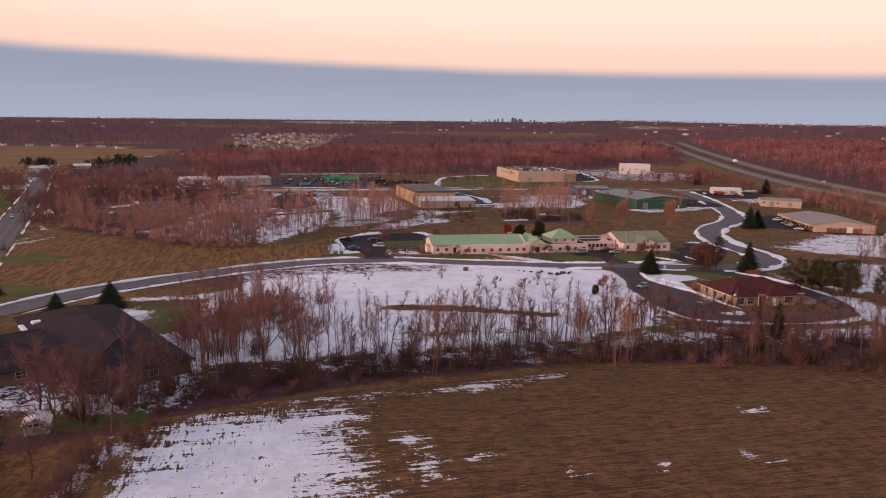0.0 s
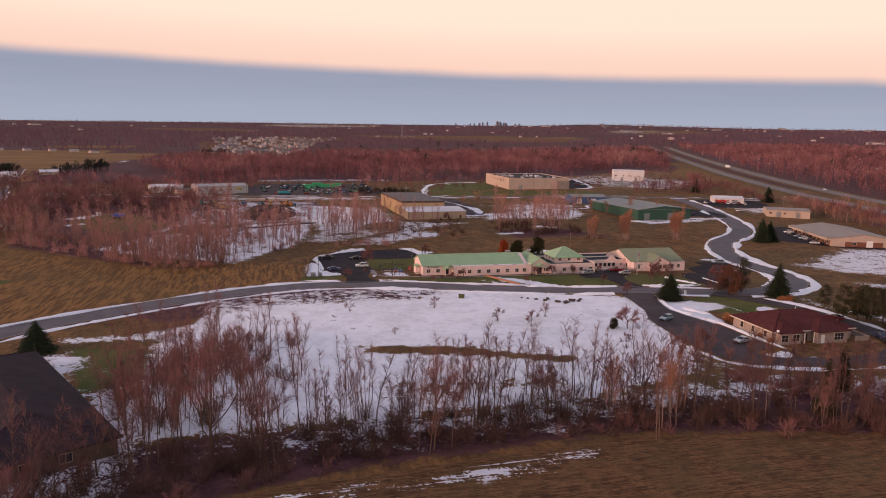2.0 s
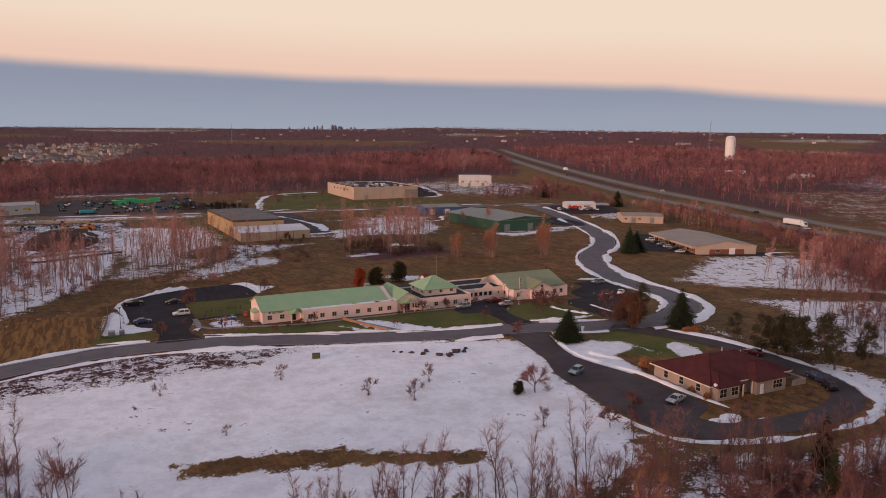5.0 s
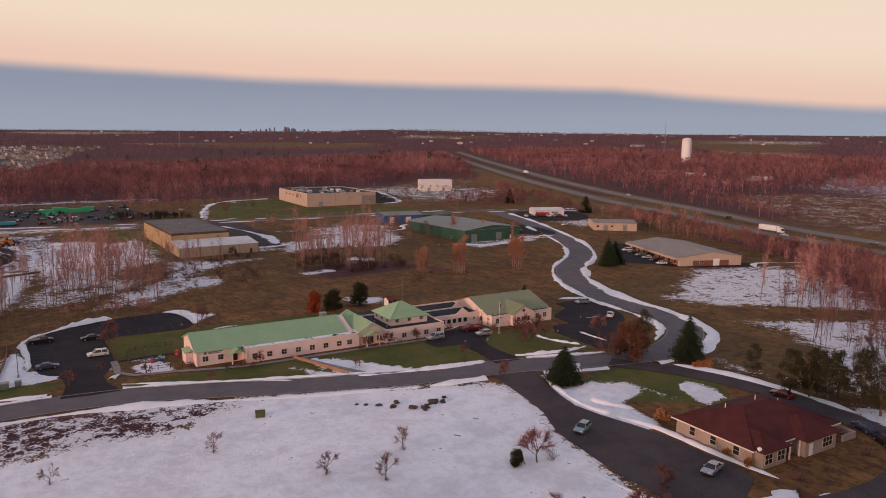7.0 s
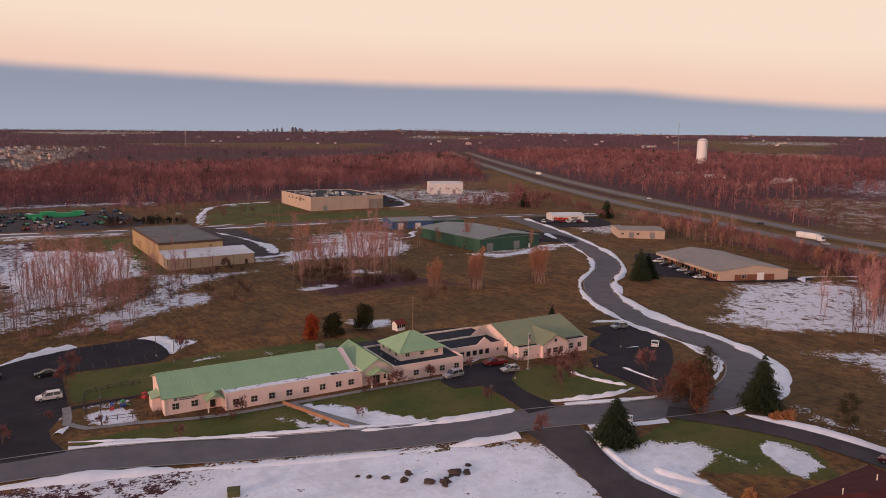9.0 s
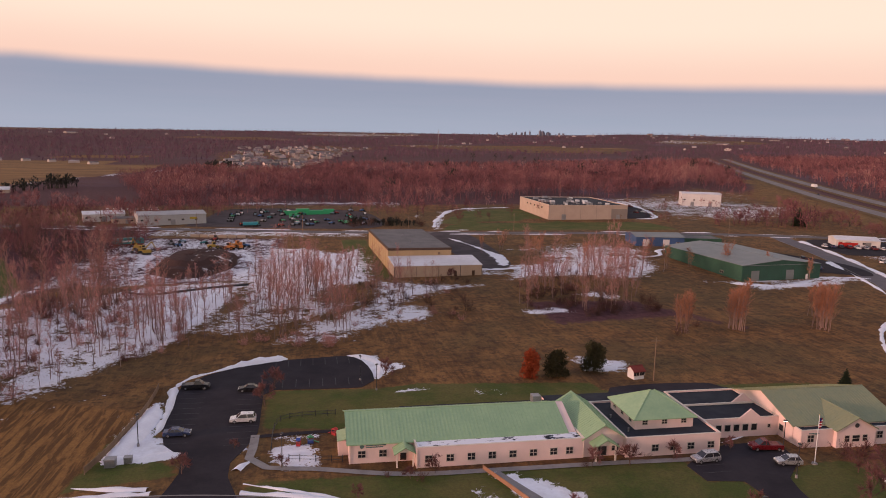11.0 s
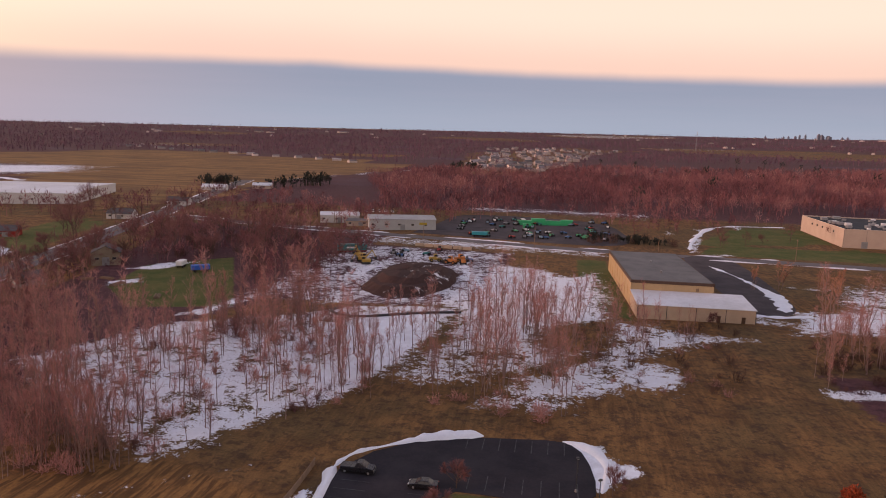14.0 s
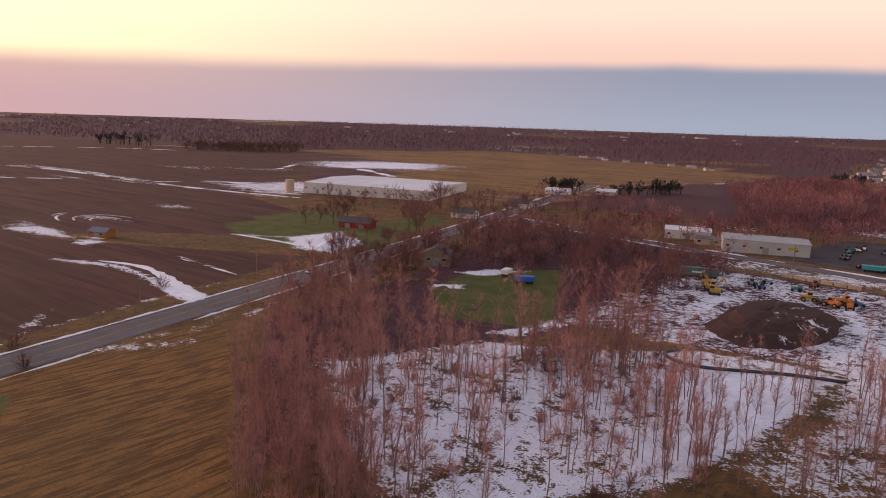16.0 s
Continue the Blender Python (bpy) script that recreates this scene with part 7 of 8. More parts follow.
HOUSE_WALL = mat("pale_house_walls", (0.55, 0.48, 0.44), (0.30, 0.25, 0.23), 0.8, 0.03, 0.1, bump=0, island=0.45)
HOUSE_ROOF = mat("grey_house_roofs", (0.10, 0.085, 0.085), (0.30, 0.28, 0.28), 0.8, 0.03, 0.1, bump=0, island=0.5)
spots = []
for i in range(190):
    v = r.random() ** 1.3
    y = 1150 + 1150 * v
    x = r.uniform(-75 - 80 * v, 30 + 190 * v)
    spots.append((x, y, r.uniform(9, 14), r.uniform(7, 10), r.uniform(3.6, 5.6), r.choice((0.2, 0.5, 1.7)) + r.uniform(-0.1, 0.1)))
small_houses("suburb", "distant estate of pale two-storey houses", spots, HOUSE_WALL, HOUSE_ROOF)
spots = []
for i in range(170):
    a, d = r.uniform(-1.2, 1.3), 2100 + 2300 * r.random() ** 0.6
    x, y = 20 - math.sin(a) * d, 120 + math.cos(a) * d
    big = r.random() < 0.12
    spots.append((x, y, r.uniform(25, 50) if big else r.uniform(10, 16), r.uniform(15, 30) if big else 8, r.uniform(4, 6) if big else 4.5, r.uniform(0, 3)))
small_houses("far_houses", "far pale houses and sheds among the woods", spots, HOUSE_WALL, HOUSE_ROOF)
spots = [(-260 - i * 42 + r.uniform(-12, 12), 1265 + i * 26 + r.uniform(-8, 8), r.uniform(8, 15), 8, 3.2, 0.5 + r.uniform(-0.3, 0.3)) for i in range(16)]
small_houses("far_houses", "row of pale houses at the end of the tan field", spots, HOUSE_WALL, HOUSE_ROOF)
spots = [(745 + i * 11 + r.uniform(-6, 6), 606 + i * 8 + r.uniform(-14, 14), r.uniform(8, 14), 7, 3, r.uniform(0, 3)) for i in range(5)]
small_houses("far_houses", "low pale buildings beyond the highway", spots, HOUSE_WALL, SNOWY_ROOF)


# ---- trees ----
rng = random.Random(5)


def ring_prism(verts, faces, p0, p1, r0, r1, n=3):
    q = (p1 - p0).to_track_quat("Z", "Y")
    k = len(verts)
    for p, r in ((p0, r0), (p1, r1)):
        for i in range(n):
            a = 2 * math.pi * i / n
            verts.append(p + q @ Vector((r * math.cos(a), r * math.sin(a), 0)))
    for i in range(n):
        faces.append((k + i, k + (i + 1) % n, k + n + (i + 1) % n, k + n + i))


def sliver(verts, faces, p, d, length, width):
    side = d.cross(Vector((rng.gauss(0, 1), rng.gauss(0, 1), rng.gauss(0, 1)))).normalized() * width * 0.5
    bend = Vector((rng.gauss(0, 1), rng.gauss(0, 1), rng.gauss(0.3, 1))) * length * 0.08
    k = len(verts)
    verts += [p - side, p + side, p + d * length + bend]
    faces.append((k, k + 1, k + 2))


def aim(d, spread, up=0.0):
    v = d + Vector((rng.gauss(0, spread), rng.gauss(0, spread), rng.gauss(0, spread) + up))
    return v.normalized()


def broad_tree(h, limbs=6, twigs=7, spread=0.5, lean=0.05):
    """Trunk, limbs and twigs of a bare spreading tree."""
    tv, tf, cv, cf = [], [], [], []

    def grow(p, d, length, r, level):
        p1 = p + d * length
        mid = p + d * length * 0.5 + Vector((rng.gauss(0, 1), rng.gauss(0, 1), 0)) * length * 0.05
        if level < 2:
            ring_prism(tv, tf, p, mid, r, r * 0.85, 4 if level == 0 else 3)
            ring_prism(tv, tf, mid, p1, r * 0.85, r * 0.62, 4 if level == 0 else 3)
        else:
            ring_prism(tv, tf, p, p1, r, r * 0.6)
        if level == 3:
            for i in range(twigs):
                sliver(cv, cf, p.lerp(p1, rng.uniform(0.1, 1)), aim(d, 0.55, 0.12), h * rng.uniform(0.08, 0.17), 0.048)
            return
        n = limbs if level == 0 else 3
        for i in range(n):
            f = 1.0 if i == 0 else rng.uniform(0.45, 1.0)
            grow(p.lerp(p1, f), aim(d, spread if i else spread * 0.5, 0.18), length * rng.uniform(0.55, 0.8), r * 0.55 * rng.uniform(0.8, 1.1), level + 1)

    grow(Vector((0, 0, -0.2)), aim(Vector((0, 0, 1)), lean), h * 0.34, h * 0.011 + 0.03, 0)
    return tv, tf, cv, cf


def slim_tree(h, stems=1, branches=26, twigs=6, width=0.036, angle=0.48):
    """A slender bare tree: wandering stems, uneven branches and a haze of fine twigs."""
    tv, tf, cv, cf = [], [], [], []
    for s in range(stems):
        base = Vector((rng.gauss(0, 0.6), rng.gauss(0, 0.6), -0.2)) if stems > 1 else Vector((0, 0, -0.2))
        tall = h * rng.uniform(0.7, 1.05)
        way = Vector((rng.gauss(0, 0.07), rng.gauss(0, 0.07), 1))
        r = 0.045 + h * 0.0045
        knots = [base]
        for k in range(4):
            way += Vector((rng.gauss(0, 0.06), rng.gauss(0, 0.06), 0))
            knots.append(knots[-1] + way * tall * 0.25)
        for k in range(4):
            ring_prism(tv, tf, knots[k], knots[k + 1], r * (1 - 0.22 * k), r * (0.78 - 0.22 * k) + 0.01)
        low = rng.uniform(0.15, 0.4)
        for i in range(branches):
            f = low + (0.98 - low) * rng.random() ** 0.85
            k = min(3, int(f * 4))
            p = knots[k].lerp(knots[k + 1], f * 4 - k)
            a, lean = rng.uniform(0, 6.283), angle * rng.uniform(0.4, 1.9)
            d = Vector((math.cos(a) * lean, math.sin(a) * lean, 1)).normalized()
            ln = h * (0.05 + 0.2 * (1 - f)) * rng.uniform(0.4, 1.7)
            for k in range(2):
                sliver(tv, tf, p, d, ln, 0.055)
            for j in range(twigs):
                g = rng.uniform(0.15, 1)
                sliver(cv, cf, p + d * ln * g, aim(d, 0.5, 0.1), h * rng.uniform(0.03, 0.1), width)
    return tv, tf, cv, cf


def bush_shape(h, stems=22, twigs=9, width=0.06, spread=0.6):
    tv, tf, cv, cf = [], [], [], []
    for s in range(stems):
        d = aim(Vector((0, 0, 1)), spread)
        d.z = abs(d.z) + 0.25
        d.normalize()
        p = Vector((rng.gauss(0, h * 0.14), rng.gauss(0, h * 0.14), -0.1))
        q = p + d * h * rng.uniform(0.55, 0.95)
        ring_prism(tv, tf, p, q, 0.03, 0.012)
        for j in range(twigs):
            sliver(cv, cf, p.lerp(q, rng.uniform(0.15, 1)), aim(d, 0.5, 0.1), h * rng.uniform(0.14, 0.34), width)
    return tv, tf, cv, cf


def spruce_shape(h, wide=0.24, whorls=17):
    tv, tf, cv, cf = [], [], [], []
    ring_prism(tv, tf, Vector((0, 0, -0.2)), Vector((0, 0, h * 0.97)), h * 0.018 + 0.04, 0.02, 6)
    for i in range(whorls):
        f = (i + 0.3) / whorls
        z = h * (0.05 + 0.93 * f)
        reach = h * wide * (1 - f) ** 0.7 + 0.12
        n = max(6, int(20 * (1 - f) + 5))
        for j in range(n):
            a = 6.283 * (j + rng.random()) / n
            ln = reach * rng.uniform(0.72, 1.12)
            out = Vector((math.cos(a), math.sin(a), 0))
            side = Vector((-out.y, out.x, 0))
            p = Vector((0, 0, z + rng.uniform(-0.02, 0.02) * h))
            q = p + out * ln + Vector((0, 0, -ln * rng.uniform(0.12, 0.4)))
            for k in range(5):
                g = (k + 0.6) / 5
                m = p.lerp(q, g)
                w = ln * (0.42 * (1.1 - g)) + 0.14
                for sg in (-1, 1):
                    b = len(cv)
                    cv += [m - out * w * 0.3 + Vector((0, 0, 0.05)), m + out * w * 0.35, m + side * sg * w + out * w * 0.4 + Vector((0, 0, -w * rng.uniform(0.1, 0.7)))]
                    cf.append((b, b + 1, b + 2))
            b = len(cv)
            cv += [p + Vector((0, 0, 0.08 * ln)), p - side * 0.12 * ln + out * 0.3 * ln, q]
            cf.append((b, b + 1, b + 2))
    return tv, tf, cv, cf


def puff_tree(h, clumps=26, bare=0.3, wide=0.26, leaf=0.3, per=46, lumps=0.13):
    """A tree or shrub whose crown is clumps of small blades."""
    tv, tf, cv, cf = [], [], [], []
    ring_prism(tv, tf, Vector((0, 0, -0.2)), Vector((rng.gauss(0, 0.2), rng.gauss(0, 0.2), h * 0.85)), h * 0.02 + 0.05, 0.04, 5)
    for i in range(clumps):
        f = rng.uniform(bare, 1.0)
        r = h * wide * math.sqrt(max(0.05, 1 - ((f - bare) / (1.02 - bare) * 1.5 - 0.55) ** 2)) * rng.uniform(0.35, 1.0)
        a = rng.uniform(0, 6.283)
        o = Vector((math.cos(a) * r, math.sin(a) * r, h * f * 0.95))
        ring_prism(tv, tf, Vector((0, 0, o.z - 0.12 * h)), o, 0.04, 0.015)
        s = h * lumps * rng.uniform(0.7, 1.25)
        for j in range(per):
            v = Vector((rng.gauss(0, 1), rng.gauss(0, 1), rng.gauss(0, 0.75)))
            v = v.normalized() * s * rng.random() ** 0.35
            sliver(cv, cf, o + v, aim(v.normalized(), 0.8, 0.1), leaf * rng.uniform(0.6, 1.5), leaf * 0.6)
    return tv, tf, cv, cf


def tree_proto(name, shape, bark, crown, label, category="tree"):
    tv, tf, cv, cf = shape
    e = new(name)
    e.empty_display_size = 0.3
    link("trunk", [tuple(v) for v in tv], tf, bark, e)
    link("crown", [tuple(v) for v in cv], cf, crown, e)
    return tagged(e, label, category)


PROTOS = {}


def kinds(key, protos):
    PROTOS[key] = protos


kinds("broad", [tree_proto("tree", broad_tree(h, 6, 15, 0.55), BARK, TWIG, "bare spreading deciduous tree with grey-brown bark") for h in (11, 12.5, 14, 16)])
kinds("hedge", [tree_proto("tree", slim_tree(h, s, 26, 13, 0.03, 0.62), BARK, TWIG, "bare upright hedgerow tree with pale branching trunk") for h, s in ((10, 1), (12, 2), (13, 1), (15, 2), (14, 3))])
kinds("slim", [tree_proto("tree", slim_tree(h, 1, 30, 11, 0.03, 0.6), BARK_PALE, TWIG_PINK, "slender bare poplar with pinkish twigs rising from snow") for h in (11, 12.5, 14, 15, 16.5)])
kinds("clump", [tree_proto("tree", slim_tree(h, 3, 22, 11, 0.03, 0.6), BARK_PALE, TWIG_PINK, "clump of tall bare poplar stems with pinkish twigs") for h in (13, 15, 17)])
kinds("willow", [tree_proto("tree", slim_tree(h, 4, 30, 13, 0.045, 0.6), BARK_PALE, TWIG_ORANGE, "bare willow with orange upright twigs") for h in (13, 14, 15)])
kinds("thicket", [tree_proto("bush", bush_shape(h, 26, 12), BARK, TWIG_DARK, "dense dark leafless brush with tangled twigs", "bush") for h in (3.2, 4.0, 4.8)])
kinds("redbush", [tree_proto("bush", bush_shape(h, 28, 13), BARK, TWIG, "reddish-brown leafless shrub with fine twigs", "bush") for h in (2.8, 3.8)])
kinds("pinkbush", [tree_proto("bush", bush_shape(h, 24, 10), BARK_PALE, TWIG_PINK, "pinkish leafless shrub standing in snow", "bush") for h in (3.0, 4.0)])
kinds("sapling", [tree_proto("tree", broad_tree(h, 6, 9, 0.6), BARK, TWIG, "thin bare sapling standing in the snowfield") for h in (4.0, 4.8)])
kinds("squat", [tree_proto("spruce", spruce_shape(8.0, 0.66, 18), BARK, NEEDLES, "broad squat dark green spruce beside the road", "tree")])
kinds("spruce", [tree_proto("spruce", spruce_shape(h, 0.47, 20), BARK, NEEDLES, "dark green spruce with drooping branches", "tree") for h in (9.0, 10.0)])
kinds("brownspruce", [tree_proto("spruce", spruce_shape(h, 0.26), BARK, NEEDLES_WARM, "brownish evergreen in the hedgerow", "tree") for h in (10.0,)])
kinds("pine", [tree_proto("pine", puff_tree(h, 46, 0.2, 0.26, 0.26, 96, 0.085), BARK, NEEDLES_WARM, "open-crowned pine with olive needles", "tree") for h in (10.0, 11.0)])
kinds("roundgreen", [tree_proto("shrub", puff_tree(6.2, 44, 0.1, 0.36, 0.4, 90, 0.16), BARK, NEEDLES_WARM, "rounded dark evergreen behind the cream building", "shrub")])
kinds("rust", [tree_proto("shrub", puff_tree(5.6, 44, 0.08, 0.36, 0.4, 90, 0.16), BARK, RUST, "rounded shrub with rust-red leaves", "shrub")])
kinds("oak", [tree_proto("tree", puff_tree(10.5, 46, 0.16, 0.36, 0.42, 80, 0.13), BARK, BROWN_LEAVES, "oak still holding its rusty brown leaves")])
kinds("tanbush", [tree_proto("bush", puff_tree(1.7, 14, 0.1, 0.5, 0.3, 70, 0.3), BARK, TAN_LEAVES, "low rounded tan-orange shrub at the snow edge", "bush")])
kinds("garden", [tree_proto("tree", broad_tree(5.4, 7, 18, 0.62), BARK, TWIG, "small bare ornamental tree by the building") for h in (1, 2)])
used = set()


LUMPS = {}


def plant(key, x, y, scale=1.0, group="", lump=False):
    hx, hy = (x + 38) * 0.883 + (y - 131) * 0.469, -(x + 38) * 0.469 + (y - 131) * 0.883
    if -27.5 < hx < 21.5 and -6.5 < hy < 47.5 and (hx > -1.5 or 6.5 < hy < 35.5):  # the dark-roofed house stands here
        return None
    lst = PROTOS[key]
    p = lst[rng.randrange(len(lst))]
    m = pose(x, y, Z(x, y) - 0.05, 0, 0, rng.uniform(0, 360)) @ Matrix.Diagonal((scale * rng.uniform(0.9, 1.1), scale * rng.uniform(0.9, 1.1), scale * rng.uniform(0.88, 1.12), 1))
    if lump:
        LUMPS.setdefault(group, []).append((p, m))
        return None
    if p.name in used:
        o = copy_thing(p, Matrix())
    else:
        used.add(p.name)
        o = p
    o.matrix_basis = m
    if group:
        o["group"] = group
    return o


CLEARING = [(-78, 366), (-58, 352), (-36, 362), (-40, 400), (-56, 440), (-84, 450), (-98, 424), (-90, 384)]


def scatter(key, poly, n, scale=1.0, group="", lump=True):
    xs, ys = [p[0] for p in poly], [p[1] for p in poly]
    done = tries = 0
    while done < n and tries < n * 40:
        tries += 1
        x, y = rng.uniform(min(xs), max(xs)), rng.uniform(min(ys), max(ys))
        if not inside(x, y, poly) or (inside(x, y, CLEARING) and rng.random() > 0.12):
            continue
        plant(key, x, y, scale * rng.uniform(0.7, 1.22), group, lump)
        done += 1


def along(key, pts, n, jitter, scale=1.0, group="", lump=False):
    line = curve_points(pts, 1.0)
    for i in range(n):
        p = line[int(len(line) * (i + rng.random() * 0.9) / n)]
        plant(key, p.x + rng.gauss(0, jitter), p.y + rng.gauss(0, jitter), scale * rng.uniform(0.7, 1.22), group, lump)


def join_lumps():
    """Woods past counting: one mesh for each stand."""
    for group, items in LUMPS.items():
        mats, vs, fs, mi, base = [], [], [], [], 0
        for p, m in items:
            M = np.array(m)
            for ch in p.children:
                me = ch.data
                co = np.empty(len(me.vertices) * 3)
                me.vertices.foreach_get("co", co)
                co = co.reshape(-1, 3) @ M[:3, :3].T + M[:3, 3]
                count = np.empty(len(me.polygons), np.int32)
                me.polygons.foreach_get("loop_total", count)
                idx = np.empty(len(me.loops), np.int32)
                me.loops.foreach_get("vertex_index", idx)
                if me.materials[0] not in mats:
                    mats.append(me.materials[0])
                vs.append(co)
                fs.append((count, idx + base))
                mi.append((len(me.polygons), mats.index(me.materials[0])))
                base += len(co)
        me = bpy.data.meshes.new("stand_of_trees")
        co, loops = np.concatenate(vs), np.concatenate([f for k, f in fs])
        sizes = np.concatenate([k for k, f in fs])
        me.vertices.add(len(co))
        me.vertices.foreach_set("co", co.ravel())
        me.loops.add(len(loops))
        me.loops.foreach_set("vertex_index", loops)
        me.polygons.add(len(sizes))
        me.polygons.foreach_set("loop_start", np.concatenate([[0], np.cumsum(sizes)[:-1]]).astype(np.int32))
        me.polygons.foreach_set("material_index", np.concatenate([np.full(n, i, np.int32) for n, i in mi]))
        me.update(calc_edges=True)
        for m in mats:
            me.materials.append(m)
        tagged(new("brush" if "brush" in group else "stand_of_trees", me), "bare winter " + group, "brush" if "brush" in group else "woods", kind="stuff")


# hedgerow between the ploughed field and the snowfield
HEDGE = [(-34, 122), (-10, 127), (20, 133), (54, 135), (87, 129), (115, 119), (150, 108), (190, 95)]
along("hedge", HEDGE, 110, 3.6, 1.0, "hedgerow trees")
along("hedge", [(-20, 138), (10, 142), (50, 144), (85, 142)], 84, 4.5, 0.85, "hedgerow trees", True)
along("broad", HEDGE, 20, 3.0, 1.0, "hedgerow trees")
along("thicket", [(-30, 128), (10, 137), (50, 139), (85, 135)], 60, 3.0, 0.7, "hedgerow brush", True)
along("thicket", [(p[0], p[1] - 3) for p in HEDGE], 170, 2.2, 0.9, "hedgerow brush")
along("redbush", [(p[0], p[1] - 5) for p in HEDGE], 90, 1.6, 0.75, "hedgerow brush", True)
along("thicket", [(p[0], p[1] + 2) for p in HEDGE], 90, 2.6, 0.9, "hedgerow brush", True)
along("hedge", [(-16, 142), (-8, 156), (0, 172)], 46, 6.0, 0.95, "hedgerow trees", True)
along("redbush", [(-22, 160), (-10, 176), (0, 186)], 40, 5, 1.2, "hedgerow brush", True)
along("hedge", [(-16, 146), (-10, 158), (-2, 176)], 26, 6.0, 0.95, "hedgerow trees", True)
along("thicket", [(-14, 144), (-8, 156), (0, 174)], 26, 5.0, 1.0, "hedgerow brush", True)
along("broad", [(-62, 128), (-42, 124), (-30, 116)], 9, 4.0, 1.0, "trees by the dark-roofed house")
along("broad", [(-40, 98), (-30, 110), (-24, 118)], 7, 3.0, 1.0, "trees by the dark-roofed house")
along("redbush", [(-30, 90), (-25, 100), (-24, 112)], 16, 2.0, 1.0, "hedgerow brush")
along("willow", [(62, 132), (76, 130)], 2, 2.5, 0.9, "hedgerow trees")
along("hedge", [(98, 145), (110, 138), (126, 134), (148, 131), (172, 130), (190, 135)], 70, 3.0, 0.72, "hedgerow trees", True)
scatter("hedge", [(165, 130), (168, 165), (185, 190), (225, 205), (230, 150), (200, 110)], 60, 0.8, "hedgerow trees")
along("redbush", [(96, 146), (106, 138), (124, 132), (150, 126)], 60, 3.5, 1.0, "hedgerow brush", True)
for x, y in ((112, 138), (99, 128)):
    plant("brownspruce", x, y, 1.0)
plant("spruce", 150, 122, 1.1)
for x, y in ((-41, 101), (-38, 92)):
    plant("pine", x, y, 1.0)

# poplar wood in the wet snow
WOOD_A = [(-26, 294), (-50, 302), (-104, 356), (-108, 385), (-66, 372), (-44, 374), (-52, 345), (-38, 318), (-20, 306)]
WOOD_B = [(-42, 312), (-24, 299), (-8, 300), (10, 322), (20, 336), (14, 356), (-12, 385), (-40, 368), (-56, 340)]
scatter("slim", WOOD_A, 100, 1.15, "poplar wood")
scatter("clump", WOOD_A, 30, 0.85, "poplar wood")
scatter("pinkbush", WOOD_A, 50, 1.2, "brush in the poplar wood")
scatter("slim", WOOD_B, 95, 1.15, "poplars in the wet snow", False)
scatter("slim", WOOD_B, 70, 0.95, "poplar wood")
scatter("pinkbush", WOOD_B, 45, 0.9, "brush in the poplar wood")
scatter("clump", [(-38, 368), (-20, 362), (-6, 376), (-8, 392), (-24, 388)], 24, 1.2, "poplar wood")
scatter("redbush", [(-42, 372), (-20, 362), (-4, 376), (-6, 394), (-24, 392)], 22, 1.1, "brush in the poplar wood")
NEAR_EDGE = [(-8, 297), (-16, 290), (-28, 287), (-40, 297), (-54, 312), (-40, 313), (-24, 305)]
scatter("clump", NEAR_EDGE, 36, 0.95, "poplar wood")
scatter("slim", NEAR_EDGE, 46, 0.8, "poplar wood")
scatter("pinkbush", NEAR_EDGE, 24, 0.9, "brush in the poplar wood")
scatter("redbush", WOOD_B, 60, 0.75, "brush in the poplar wood")
WOOD_C = [(28, 340), (58, 330), (62, 352), (56, 395), (40, 420), (30, 405), (34, 370)]
scatter("slim", WOOD_C, 56, 1.1, "poplars in the wet snow", False)
scatter("clump", WOOD_C, 22, 1.1, "poplar wood")
scatter("pinkbush", [(28, 330), (60, 326), (60, 340), (30, 345)], 14, 0.8, "brush in the poplar wood")
scatter("pinkbush", [(60, 345), (95, 350), (100, 385), (66, 400)], 14, 0.7, "shrubs on the meadow")
scatter("slim", [(44, 400), (66, 410), (60, 450), (42, 460)], 12, 0.8, "poplar wood")
scatter("slim", [(-8, 300), (14, 326), (24, 340), (22, 356)], 10, 0.9, "poplar wood")
scatter("slim", [(0, 318), (22, 338), (38, 350), (42, 400), (10, 392), (-2, 360)], 60, 1.0, "poplar wood")
scatter("slim", [(24, 413), (68, 426), (100, 388), (62, 350), (40, 350)], 34, 0.9, "poplar wood")
scatter("clump", [(30, 400), (64, 410), (90, 385), (60, 350), (38, 348)], 12, 0.9, "poplar wood")
scatter("thicket", [(60, 404), (100, 398), (98, 362), (66, 352)], 14, 0.7, "brush in the poplar wood")
along("thicket", [(66, 402), (90, 398), (108, 404)], 10, 3, 0.6, "brush on the meadow", True)
# wood behind the lawn and along the county road
WOOD_D = [(-96, 448), (-72, 470), (-44, 420), (-40, 400), (-22, 420), (-26, 520), (-60, 545), (-150, 555), (-146, 470), (-116, 440)]
scatter("broad", WOOD_D, 100, 0.95, "wood by the works")
scatter("thicket", WOOD_D, 60, 1.3, "brush by the works")
scatter("broad", [(-104, 360), (-124, 370), (-138, 420), (-112, 440), (-100, 400)], 26, 0.95, "trees by the county road")
scatter("redbush", [(-60, 345), (-104, 360), (-124, 370), (-130, 400), (-96, 400), (-70, 372)], 40, 1.0, "brush by the county road")
along("broad", [(-150, 420), (-170, 480), (-200, 560), (-236, 600)], 18, 7, 1.15, "trees by the county road", True)
along("broad", [(-126, 425), (-146, 500), (-168, 580), (-190, 640)], 16, 5, 1.0, "trees by the county road", True)
along("broad", [(-215, 470), (-240, 520), (-262, 545)], 9, 9, 1.1, "trees by the red house", True)
